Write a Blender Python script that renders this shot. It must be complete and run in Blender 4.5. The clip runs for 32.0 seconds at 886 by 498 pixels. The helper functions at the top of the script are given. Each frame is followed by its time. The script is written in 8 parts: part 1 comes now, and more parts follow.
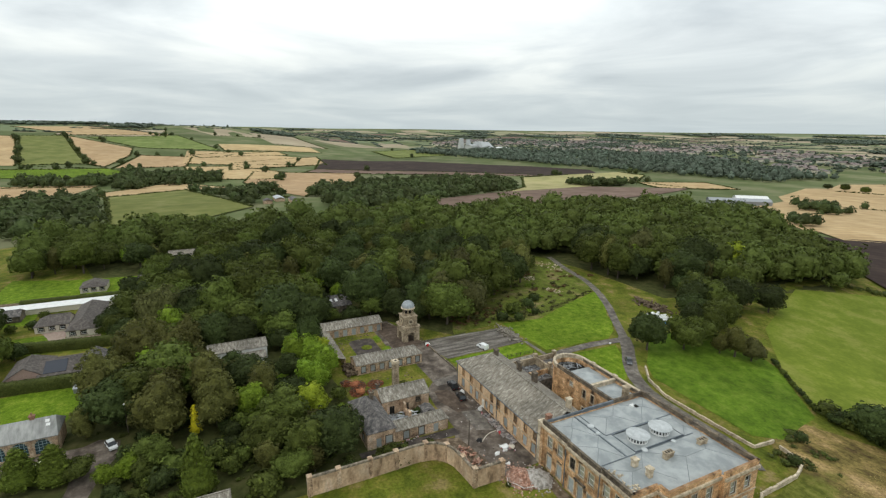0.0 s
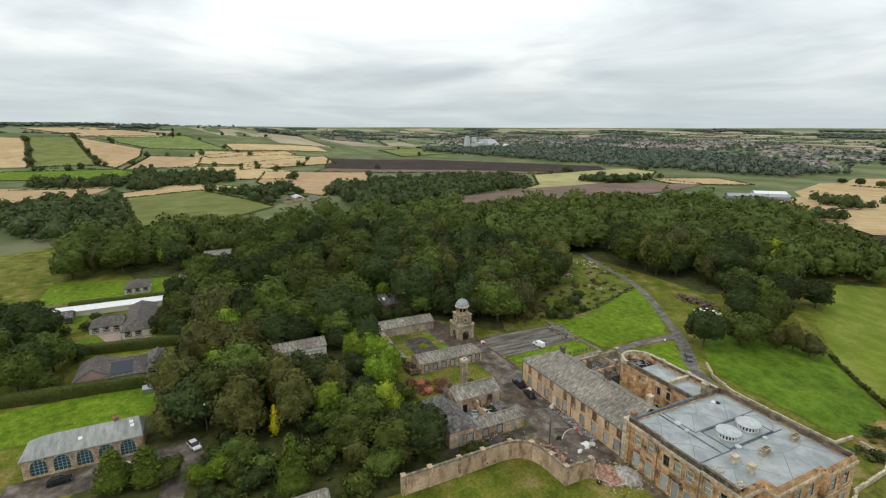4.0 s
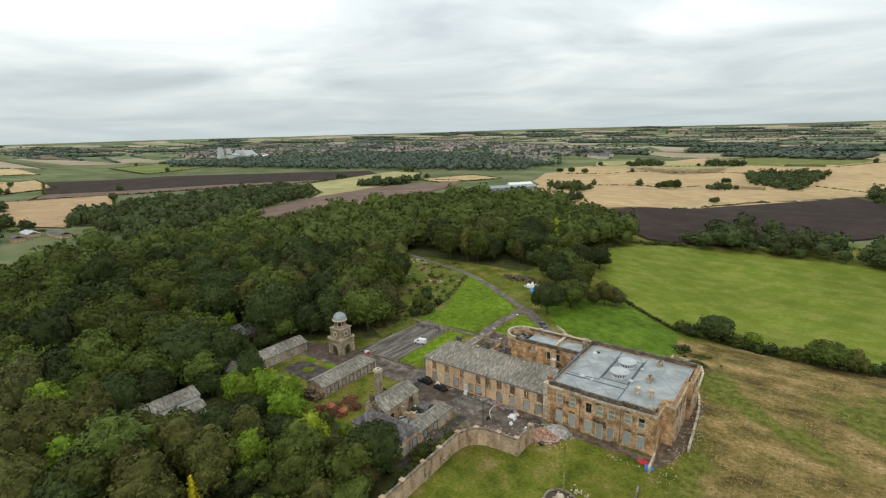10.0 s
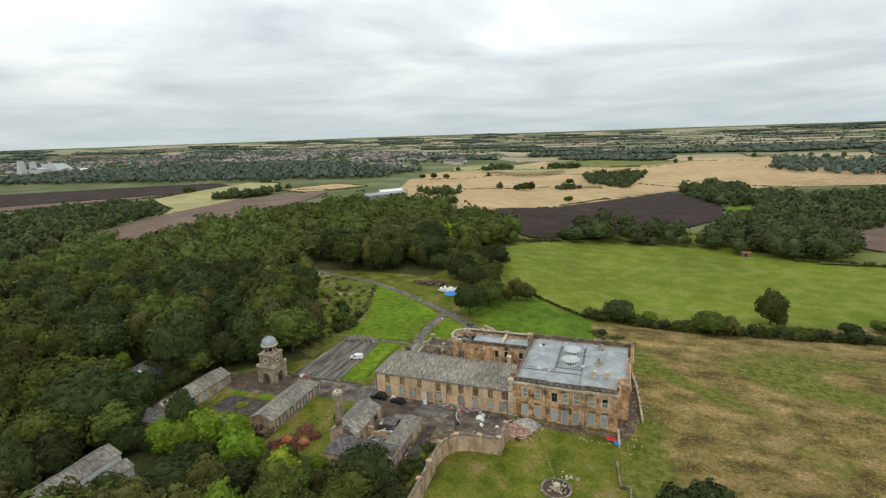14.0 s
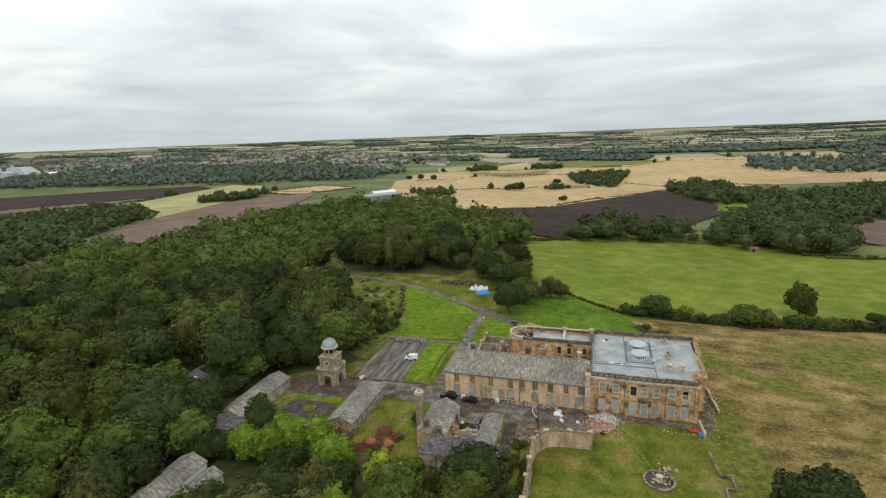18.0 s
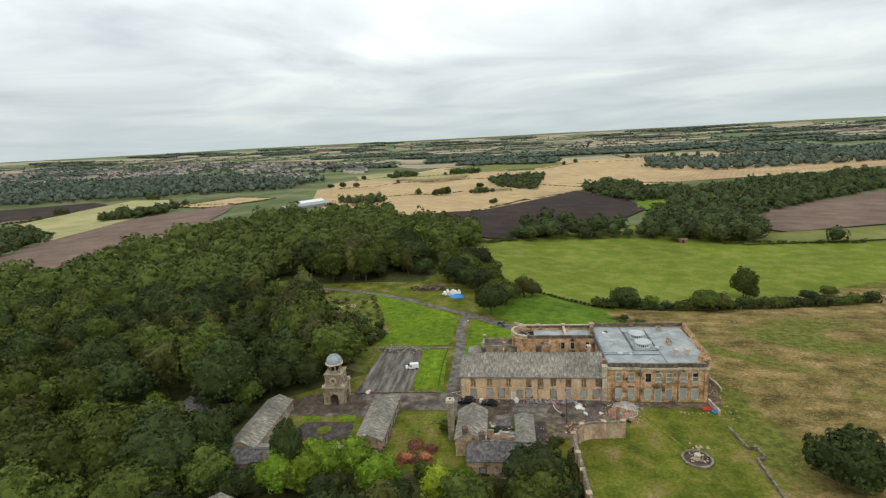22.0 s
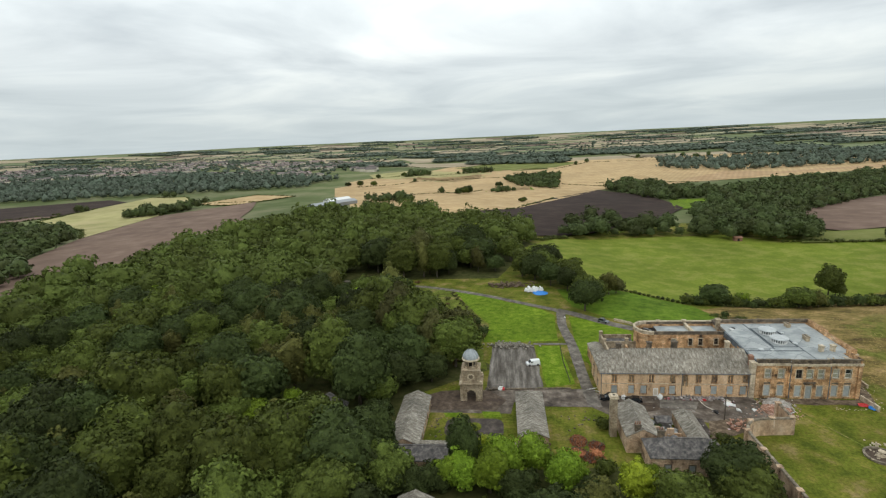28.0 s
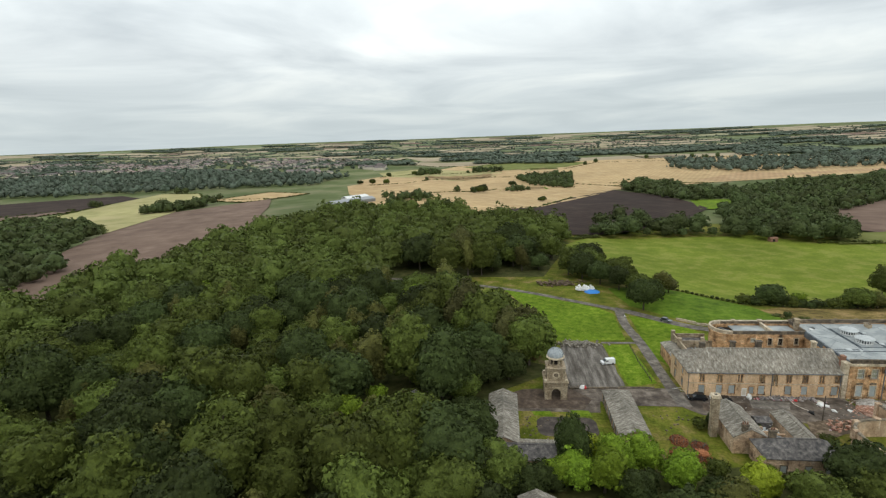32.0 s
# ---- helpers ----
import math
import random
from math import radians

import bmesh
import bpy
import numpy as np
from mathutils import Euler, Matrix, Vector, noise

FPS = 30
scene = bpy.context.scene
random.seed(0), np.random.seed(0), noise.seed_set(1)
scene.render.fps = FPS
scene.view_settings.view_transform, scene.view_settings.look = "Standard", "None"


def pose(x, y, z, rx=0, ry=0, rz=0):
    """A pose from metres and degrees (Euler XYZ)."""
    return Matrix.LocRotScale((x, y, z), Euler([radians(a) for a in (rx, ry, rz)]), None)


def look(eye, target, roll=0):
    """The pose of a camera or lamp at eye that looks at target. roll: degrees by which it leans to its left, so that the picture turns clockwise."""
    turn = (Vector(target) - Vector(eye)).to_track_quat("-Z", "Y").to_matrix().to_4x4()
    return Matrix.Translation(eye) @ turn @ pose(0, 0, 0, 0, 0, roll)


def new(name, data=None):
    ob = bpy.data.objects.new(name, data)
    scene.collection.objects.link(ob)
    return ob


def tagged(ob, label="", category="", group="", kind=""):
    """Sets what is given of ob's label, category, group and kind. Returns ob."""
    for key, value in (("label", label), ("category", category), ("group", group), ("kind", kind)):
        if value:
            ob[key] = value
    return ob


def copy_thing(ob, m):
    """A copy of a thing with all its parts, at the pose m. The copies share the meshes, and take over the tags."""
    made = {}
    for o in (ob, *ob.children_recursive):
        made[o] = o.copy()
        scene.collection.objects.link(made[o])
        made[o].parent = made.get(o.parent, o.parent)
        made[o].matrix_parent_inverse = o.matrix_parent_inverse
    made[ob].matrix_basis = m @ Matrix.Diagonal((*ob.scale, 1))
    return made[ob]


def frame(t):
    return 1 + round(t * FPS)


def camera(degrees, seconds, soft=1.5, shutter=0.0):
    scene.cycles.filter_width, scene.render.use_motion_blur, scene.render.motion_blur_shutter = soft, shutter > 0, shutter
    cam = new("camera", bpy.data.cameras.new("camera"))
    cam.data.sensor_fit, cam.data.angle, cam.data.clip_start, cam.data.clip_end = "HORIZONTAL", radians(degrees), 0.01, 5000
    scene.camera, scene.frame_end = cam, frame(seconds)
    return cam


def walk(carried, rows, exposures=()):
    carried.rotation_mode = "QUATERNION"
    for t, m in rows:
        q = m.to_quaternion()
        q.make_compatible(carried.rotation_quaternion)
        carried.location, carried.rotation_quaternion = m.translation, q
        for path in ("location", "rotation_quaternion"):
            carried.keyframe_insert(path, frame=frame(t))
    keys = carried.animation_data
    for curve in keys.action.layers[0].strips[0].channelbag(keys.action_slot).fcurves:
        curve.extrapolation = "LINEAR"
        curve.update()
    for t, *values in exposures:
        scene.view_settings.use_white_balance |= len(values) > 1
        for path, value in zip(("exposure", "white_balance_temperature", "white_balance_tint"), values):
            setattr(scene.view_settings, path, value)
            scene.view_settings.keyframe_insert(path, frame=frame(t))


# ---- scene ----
cam = camera(83.0, 32.0, soft=1.25)
METRES, EYE, TILT, LEAN, TURN = 200.0, 74.0, -13.5, -0.6, 64.0
ROWS = [
    (0.0, 0.0, 0.0, 0.0, 0.0, 0.0, -0.0),
    (0.5, -0.0104, -0.0, 0.0001, 0.22, -0.01, 0.2),
    (1.0, -0.021, 0.0001, 0.0002, 0.23, -0.04, 0.21),
    (1.5, -0.032, 0.0001, 0.0003, 0.24, -0.06, 0.26),
    (2.0, -0.0433, 0.0001, 0.0005, 0.37, -0.08, 0.48),
    (2.5, -0.0549, 0.0002, 0.0007, 0.26, -0.12, 0.38),
    (3.0, -0.0669, 0.0003, 0.0008, 0.14, -0.17, 0.28),
    (3.5, -0.0791, 0.0003, 0.0009, 0.17, -0.21, 0.36),
    (5.5, -0.1354, 0.001, 0.001, -0.67, -0.2, 1.98),
    (6.0, -0.1495, 0.0019, 0.0013, -4.07, -0.22, 2.76),
    (6.5, -0.164, 0.0038, 0.0018, -7.53, -0.3, 3.45),
    (7.0, -0.1784, 0.0063, 0.0029, -10.01, -0.42, 3.94),
    (7.5, -0.1932, 0.0093, 0.0039, -12.67, -0.54, 4.56),
    (8.0, -0.2078, 0.0132, 0.005, -15.26, -0.65, 5.41),
    (8.5, -0.2219, 0.0178, 0.0066, -17.68, -0.79, 6.35),
    (9.0, -0.2363, 0.0229, 0.0081, -20.42, -0.98, 6.95),
    (9.5, -0.2508, 0.0291, 0.0095, -23.25, -1.16, 7.62),
    (10.0, -0.2643, 0.0358, 0.0114, -26.13, -1.43, 8.24),
    (10.5, -0.2779, 0.0435, 0.0138, -28.75, -1.7, 8.87),
    (11.0, -0.2913, 0.0519, 0.0161, -31.73, -2.03, 9.39),
    (11.5, -0.3043, 0.0613, 0.0189, -34.41, -2.34, 10.08),
    (12.0, -0.317, 0.0712, 0.0215, -36.95, -2.63, 10.78),
    (12.5, -0.3297, 0.0819, 0.0243, -39.05, -2.89, 11.4),
    (13.0, -0.3416, 0.093, 0.0272, -40.76, -3.13, 11.83),
    (13.5, -0.3533, 0.1042, 0.0303, -41.99, -3.3, 12.04),
    (14.0, -0.365, 0.1158, 0.0333, -42.85, -3.49, 11.72),
    (14.5, -0.3769, 0.1276, 0.0362, -42.9, -3.49, 11.97),
    (16.5, -0.4229, 0.1736, 0.0471, -43.26, -3.62, 11.06),
    (17.0, -0.4351, 0.1852, 0.0502, -43.27, -3.62, 11.18),
    (17.5, -0.4471, 0.1971, 0.0531, -43.93, -3.67, 11.75),
    (18.0, -0.4587, 0.2097, 0.0563, -45.85, -3.94, 12.37),
    (18.5, -0.4695, 0.2225, 0.0594, -48.08, -4.27, 13.04),
    (19.0, -0.4802, 0.236, 0.0629, -50.17, -4.61, 13.35),
    (19.5, -0.49, 0.2496, 0.0661, -52.26, -4.97, 13.56),
    (20.0, -0.4996, 0.2638, 0.0695, -53.91, -5.24, 13.9),
    (20.5, -0.5087, 0.278, 0.0731, -55.02, -5.44, 13.97),
    (21.0, -0.5175, 0.2921, 0.0767, -55.93, -5.6, 13.88),
    (21.5, -0.5261, 0.3068, 0.0803, -56.42, -5.69, 13.99),
    (22.0, -0.5348, 0.3215, 0.084, -56.25, -5.61, 14.66),
    (22.5, -0.5433, 0.3359, 0.0877, -56.35, -5.65, 14.44),
    (23.0, -0.5519, 0.3504, 0.0911, -56.38, -5.65, 14.34),
    (23.5, -0.5604, 0.3649, 0.0946, -56.38, -5.64, 14.41),
    (24.0, -0.5687, 0.3791, 0.0983, -56.42, -5.66, 14.36),
    (24.5, -0.5771, 0.3934, 0.1018, -56.53, -5.71, 14.11),
    (25.0, -0.5855, 0.4077, 0.1051, -56.53, -5.71, 14.09),
    (25.5, -0.5937, 0.422, 0.1085, -56.64, -5.77, 13.74),
    (27.5, -0.6269, 0.48, 0.1219, -56.58, -5.72, 14.24),
    (28.0, -0.6352, 0.4943, 0.1254, -56.61, -5.72, 14.42),
    (28.5, -0.6433, 0.5085, 0.1289, -56.61, -5.71, 14.49),
    (29.0, -0.6511, 0.5225, 0.1321, -56.54, -5.69, 14.61),
    (29.5, -0.6587, 0.5361, 0.1353, -56.41, -5.63, 14.99),
    (30.0, -0.6663, 0.5496, 0.1384, -56.45, -5.65, 14.97),
    (30.5, -0.6735, 0.5625, 0.1415, -56.49, -5.69, 14.72),
    (31.0, -0.6804, 0.5749, 0.1444, -56.58, -5.73, 14.37),
    (31.5, -0.6868, 0.5865, 0.1472, -56.72, -5.82, 13.77),
    (32.0, -0.6932, 0.5983, 0.1498, -56.61, -5.8, 13.93),
]
walk(cam, [(t, pose(0, 0, EYE, TILT, LEAN, TURN) @ pose(METRES * x, METRES * y, METRES * z, 90 + pitch, roll, yaw)) for t, x, y, z, yaw, pitch, roll in ROWS])

# ---- sky and light ----
world = bpy.data.worlds.new("overcast")
scene.world = world
world.use_nodes = True


def sky_world(w):
    nt = w.node_tree
    nt.nodes.clear()
    N, L = nt.nodes.new, nt.links.new
    tc = N("ShaderNodeTexCoord")
    sep = N("ShaderNodeSeparateXYZ")
    L(tc.outputs["Generated"], sep.inputs[0])
    up = N("ShaderNodeMath"); up.operation = "MAXIMUM"; up.inputs[1].default_value = 0.0
    L(sep.outputs["Z"], up.inputs[0])
    lift = N("ShaderNodeMath"); lift.operation = "ADD"; lift.inputs[1].default_value = 0.10
    L(up.outputs[0], lift.inputs[0])
    plane = []
    for axis in ("X", "Y"):
        d = N("ShaderNodeMath"); d.operation = "DIVIDE"
        L(sep.outputs[axis], d.inputs[0]); L(lift.outputs[0], d.inputs[1])
        plane.append(d)
    com = N("ShaderNodeCombineXYZ")
    L(plane[0].outputs[0], com.inputs[0]); L(plane[1].outputs[0], com.inputs[1])
    big = N("ShaderNodeTexNoise")
    big.inputs["Scale"].default_value, big.inputs["Detail"].default_value = 0.55, 7.0
    big.inputs["Roughness"].default_value, big.inputs["Distortion"].default_value = 0.52, 0.5
    L(com.outputs[0], big.inputs["Vector"])
    ramp = N("ShaderNodeValToRGB")
    ramp.color_ramp.elements[0].position, ramp.color_ramp.elements[0].color = 0.34, (0.548, 0.60, 0.622, 1)
    ramp.color_ramp.elements[1].position, ramp.color_ramp.elements[1].color = 0.66, (0.985, 1.02, 0.98, 1)
    e = ramp.color_ramp.elements.new(0.5); e.color = (0.742, 0.795, 0.802, 1)
    L(big.outputs["Fac"], ramp.inputs[0])
    # brighter overhead, greyer in the belt above the horizon
    high = N("ShaderNodeMapRange")
    high.inputs["From Min"].default_value, high.inputs["From Max"].default_value = 0.0, 0.30
    high.inputs["To Min"].default_value, high.inputs["To Max"].default_value = 0.86, 1.48
    L(up.outputs[0], high.inputs["Value"])
    top = N("ShaderNodeMapRange")
    top.inputs["From Min"].default_value, top.inputs["From Max"].default_value = 0.27, 1.0
    top.inputs["To Min"].default_value, top.inputs["To Max"].default_value = 0.0, 0.08
    L(up.outputs[0], top.inputs["Value"])
    rise = N("ShaderNodeMath"); rise.operation = "ADD"
    L(high.outputs[0], rise.inputs[0]); L(top.outputs[0], rise.inputs[1])
    mul = N("ShaderNodeMix"); mul.data_type = "RGBA"; mul.blend_type = "MULTIPLY"; mul.inputs["Factor"].default_value = 1.0
    L(ramp.outputs[0], mul.inputs["A"]); L(rise.outputs[0], mul.inputs["B"])
    # thin blue-grey veil low down
    veil = N("ShaderNodeMapRange")
    veil.inputs["From Min"].default_value, veil.inputs["From Max"].default_value = 0.0, 0.15
    veil.inputs["To Min"].default_value, veil.inputs["To Max"].default_value = 0.75, 0.0
    L(up.outputs[0], veil.inputs["Value"])
    mix = N("ShaderNodeMix"); mix.data_type = "RGBA"
    mix.inputs["B"].default_value = (0.58, 0.67, 0.70, 1)
    L(veil.outputs[0], mix.inputs["Factor"]); L(mul.outputs["Result"], mix.inputs["A"])
    clouds = N("ShaderNodeBackground")
    L(mix.outputs["Result"], clouds.inputs["Color"])
    clouds.inputs["Strength"].default_value = SKY
    sky = N("ShaderNodeTexSky"); sky.sky_type = "NISHITA"; sky.sun_disc = False
    sky.sun_elevation, sky.sun_rotation = radians(48), radians(200)
    clear = N("ShaderNodeBackground"); clear.inputs["Strength"].default_value = 0.1
    L(sky.outputs[0], clear.inputs["Color"])
    both = N("ShaderNodeMixShader"); both.inputs[0].default_value = 0.94
    L(clear.outputs[0], both.inputs[1]); L(clouds.outputs[0], both.inputs[2])
    out = N("ShaderNodeOutputWorld")
    L(both.outputs[0], out.inputs[0])


SKY = 1.0
sky_world(world)
lamp = bpy.data.lights.new("sun", "SUN")
lamp.energy, lamp.angle, lamp.color = 0.4, radians(25), (1.0, 0.95, 0.88)
sun = new("sun", lamp)
sun.matrix_world = look((0, 0, 300), (-40, 130, 100))

# ---- materials ----


def mat(name, stops, scale=1.0, rough=0.85, bump=0.0, bump_scale=None, big=0.0, big_scale=0.05, stretch=(1, 1, 1),
        metal=0.0, spec=0.3, rand="", rand_amt=0.25, hue_amt=0.03, wave=None, detail=6.0, fine=None, blocks=None):
    m = bpy.data.materials.new(name)
    m.use_nodes = True
    nt = m.node_tree
    N, L = nt.nodes.new, nt.links.new
    b = nt.nodes["Principled BSDF"]
    b.inputs["Roughness"].default_value, b.inputs["Metallic"].default_value = rough, metal
    b.inputs["Specular IOR Level"].default_value = spec
    tc = N("ShaderNodeTexCoord")
    mp = N("ShaderNodeMapping")
    mp.inputs["Scale"].default_value = stretch
    L(tc.outputs["Object"], mp.inputs[0])
    no = N("ShaderNodeTexNoise")
    no.inputs["Scale"].default_value, no.inputs["Detail"].default_value, no.inputs["Roughness"].default_value = scale, detail, 0.62
    L(mp.outputs[0], no.inputs["Vector"])
    ra = N("ShaderNodeValToRGB")
    els = ra.color_ramp.elements
    while len(els) < len(stops):
        els.new(0.5)
    for e, (p, c) in zip(els, stops):
        e.position, e.color = p, (*c, 1)
    L(no.outputs["Fac"], ra.inputs[0])
    col = ra.outputs[0]
    if big:
        n2 = N("ShaderNodeTexNoise")
        n2.inputs["Scale"].default_value, n2.inputs["Detail"].default_value = big_scale, 4.0
        L(tc.outputs["Object"], n2.inputs["Vector"])
        mr = N("ShaderNodeMapRange")
        mr.inputs["From Min"].default_value, mr.inputs["From Max"].default_value = 0.3, 0.7
        mr.inputs["To Min"].default_value, mr.inputs["To Max"].default_value = 1 - big, 1 + big
        L(n2.outputs["Fac"], mr.inputs["Value"])
        mu = N("ShaderNodeMix"); mu.data_type = "RGBA"; mu.blend_type = "MULTIPLY"; mu.inputs["Factor"].default_value = 1.0
        L(col, mu.inputs["A"]); L(mr.outputs[0], mu.inputs["B"])
        col = mu.outputs["Result"]
    if blocks:
        sep = N("ShaderNodeSeparateXYZ")
        L(tc.outputs["Object"], sep.inputs[0])
        sm = N("ShaderNodeMath"); sm.operation = "ADD"
        L(sep.outputs["X"], sm.inputs[0]); L(sep.outputs["Y"], sm.inputs[1])
        cb = N("ShaderNodeCombineXYZ")
        L(sm.outputs[0], cb.inputs[0]); L(sep.outputs["Z"], cb.inputs[1])
        br = N("ShaderNodeTexBrick")
        br.inputs["Scale"].default_value = 1.0
        br.inputs["Brick Width"].default_value, br.inputs["Row Height"].default_value, br.inputs["Mortar Size"].default_value = blocks[0], blocks[1], 0.02
        br.inputs["Color1"].default_value, br.inputs["Color2"].default_value = (1 - blocks[2],) * 3 + (1,), (1 + blocks[2],) * 3 + (1,)
        br.inputs["Mortar"].default_value = (0.55, 0.52, 0.5, 1)
        L(cb.outputs[0], br.inputs["Vector"])
        mb = N("ShaderNodeMix"); mb.data_type = "RGBA"; mb.blend_type = "MULTIPLY"; mb.inputs["Factor"].default_value = 1.0
        L(col, mb.inputs["A"]); L(br.outputs["Color"], mb.inputs["B"])
        col = mb.outputs["Result"]
    if fine:
        n3 = N("ShaderNodeTexNoise")
        n3.inputs["Scale"].default_value, n3.inputs["Detail"].default_value, n3.inputs["Roughness"].default_value = fine[0], 4.0, 0.7
        L(tc.outputs["Object"], n3.inputs["Vector"])
        mr3 = N("ShaderNodeMapRange")
        mr3.inputs["From Min"].default_value, mr3.inputs["From Max"].default_value = 0.34, 0.66
        mr3.inputs["To Min"].default_value, mr3.inputs["To Max"].default_value = 1 - fine[1], 1 + fine[1]
        L(n3.outputs["Fac"], mr3.inputs["Value"])
        mu3 = N("ShaderNodeMix"); mu3.data_type = "RGBA"; mu3.blend_type = "MULTIPLY"; mu3.inputs["Factor"].default_value = 1.0
        L(col, mu3.inputs["A"]); L(mr3.outputs[0], mu3.inputs["B"])
        col = mu3.outputs["Result"]
    if wave:
        wscale, wamt, wdir = wave
        mp2 = N("ShaderNodeMapping")
        mp2.inputs["Rotation"].default_value = (0, 0, radians(wdir))
        L(tc.outputs["Object"], mp2.inputs[0])
        wv = N("ShaderNodeTexWave")
        wv.inputs["Scale"].default_value, wv.inputs["Distortion"].default_value, wv.inputs["Detail"].default_value = wscale, 1.5, 2.0
        L(mp2.outputs[0], wv.inputs["Vector"])
        mr2 = N("ShaderNodeMapRange")
        mr2.inputs["To Min"].default_value, mr2.inputs["To Max"].default_value = 1 - wamt, 1 + wamt
        L(wv.outputs["Fac"], mr2.inputs["Value"])
        mu2 = N("ShaderNodeMix"); mu2.data_type = "RGBA"; mu2.blend_type = "MULTIPLY"; mu2.inputs["Factor"].default_value = 1.0
        L(col, mu2.inputs["A"]); L(mr2.outputs[0], mu2.inputs["B"])
        col = mu2.outputs["Result"]
    for kind in rand.split():
        if kind == "object":
            src = N("ShaderNodeObjectInfo").outputs["Random"]
        elif kind == "island":
            src = N("ShaderNodeNewGeometry").outputs["Random Per Island"]
        else:
            at = N("ShaderNodeAttribute"); at.attribute_name = "tint"
            src = at.outputs["Fac"]
        hs = N("ShaderNodeHueSaturation")
        v = N("ShaderNodeMapRange")
        spread = (0.20 if "object" in rand else 0.10) if kind == "island" and " " in rand else 0.26 if kind == "tint" and "object" in rand else rand_amt
        v.inputs["To Min"].default_value, v.inputs["To Max"].default_value = 1 - spread, 1 + spread
        L(src, v.inputs["Value"]); L(v.outputs[0], hs.inputs["Value"])
        if kind != "island" and not (kind == "tint" and "object" in rand):
            hv = N("ShaderNodeMapRange")
            hv.inputs["To Min"].default_value, hv.inputs["To Max"].default_value = 0.5 - hue_amt, 0.5 + hue_amt
            L(src, hv.inputs["Value"]); L(hv.outputs[0], hs.inputs["Hue"])
        L(col, hs.inputs["Color"])
        col = hs.outputs[0]
    L(col, b.inputs["Base Color"])
    if bump:
        bn = N("ShaderNodeTexNoise")
        bn.inputs["Scale"].default_value, bn.inputs["Detail"].default_value = bump_scale or scale * 2, 5.0
        L(mp.outputs[0], bn.inputs["Vector"])
        bu = N("ShaderNodeBump")
        bu.inputs["Strength"].default_value, bu.inputs["Distance"].default_value = 1.0, bump
        L(bn.outputs["Fac"], bu.inputs["Height"]); L(bu.outputs[0], b.inputs["Normal"])
    return m


STONE = mat("weathered_sandstone", [(0.34, (0.075, 0.050, 0.032)), (0.43, (0.35, 0.205, 0.102)), (0.54, (0.56, 0.345, 0.178)), (0.68, (0.66, 0.475, 0.295))],
            0.55, 0.9, 0.02, 3, 0.30, 0.16, stretch=(1, 1, 0.75), detail=9.0, fine=(2.6, 0.26), blocks=(0.95, 0.42, 0.22))
STONE_DARK = mat("sooty_sandstone", [(0.3, (0.055, 0.048, 0.04)), (0.5, (0.13, 0.105, 0.078)), (0.72, (0.27, 0.21, 0.14))], 0.8, 0.92, 0.02, 3, 0.25, 0.3, fine=(3.0, 0.25))
STONE_PALE = mat("pale_dressed_stone", [(0.34, (0.30, 0.245, 0.17)), (0.5, (0.49, 0.41, 0.295)), (0.66, (0.62, 0.535, 0.41))], 1.1, 0.9, 0.02, 4, 0.2, 0.25, fine=(3.0, 0.22))
LIMEWASH = mat("peach_lime_plaster", [(0.30, (0.30, 0.20, 0.125)), (0.40, (0.56, 0.385, 0.232)), (0.56, (0.66, 0.465, 0.285)), (0.70, (0.70, 0.54, 0.37))],
             0.5, 0.92, 0.015, 4, 0.2, 0.12, stretch=(1, 1, 0.45), detail=9.0, fine=(2.2, 0.18))
WALLSTONE = mat("garden_wall_stone", [(0.32, (0.14, 0.095, 0.064)), (0.44, (0.43, 0.298, 0.195)), (0.56, (0.54, 0.395, 0.27)), (0.69, (0.59, 0.49, 0.375))],
                0.6, 0.92, 0.02, 4, 0.25, 0.2, stretch=(1, 1, 0.7), detail=9.0, fine=(2.4, 0.22), blocks=(0.8, 0.35, 0.14))
TOWERSTONE = mat("tower_stone", [(0.28, (0.12, 0.085, 0.05)), (0.45, (0.31, 0.245, 0.165)), (0.62, (0.42, 0.35, 0.25)), (0.8, (0.47, 0.41, 0.31))],
                 0.7, 0.92, 0.02, 4, 0.25, 0.3, stretch=(1, 1, 0.7), detail=9.0, fine=(2.6, 0.25), blocks=(0.9, 0.4, 0.16))
STONE_SLATE = mat("lichened_stone_slates", [(0.34, (0.125, 0.106, 0.082)), (0.46, (0.19, 0.167, 0.134)), (0.56, (0.25, 0.226, 0.186)), (0.68, (0.38, 0.355, 0.30))],
                  1.7, 0.9, 0.03, 6, 0.24, 0.14, stretch=(1.2, 0.45, 0.45), detail=11.0, fine=(4.5, 0.32))
STONE_SLATE_Y = mat("lichened_stone_slates_range", [(0.34, (0.115, 0.100, 0.078)), (0.46, (0.18, 0.16, 0.13)), (0.56, (0.25, 0.228, 0.19)), (0.68, (0.38, 0.355, 0.305))],
                    1.7, 0.9, 0.03, 6, 0.24, 0.14, stretch=(0.45, 1.2, 0.45), detail=11.0, fine=(4.5, 0.30))
SLATE = mat("dark_blue_slates", [(0.34, (0.062, 0.060, 0.062)), (0.5, (0.118, 0.108, 0.102)), (0.68, (0.22, 0.20, 0.185))], 1.2, 0.8, 0.02, 6, 0.2, 0.3, spec=0.2)
LEAD = mat("grey_roof_felt", [(0.38, (0.25, 0.272, 0.274)), (0.5, (0.315, 0.335, 0.332)), (0.62, (0.37, 0.388, 0.384))], 0.35, 0.6, 0.005, 2, 0.10, 0.12, spec=0.35, detail=8.0)
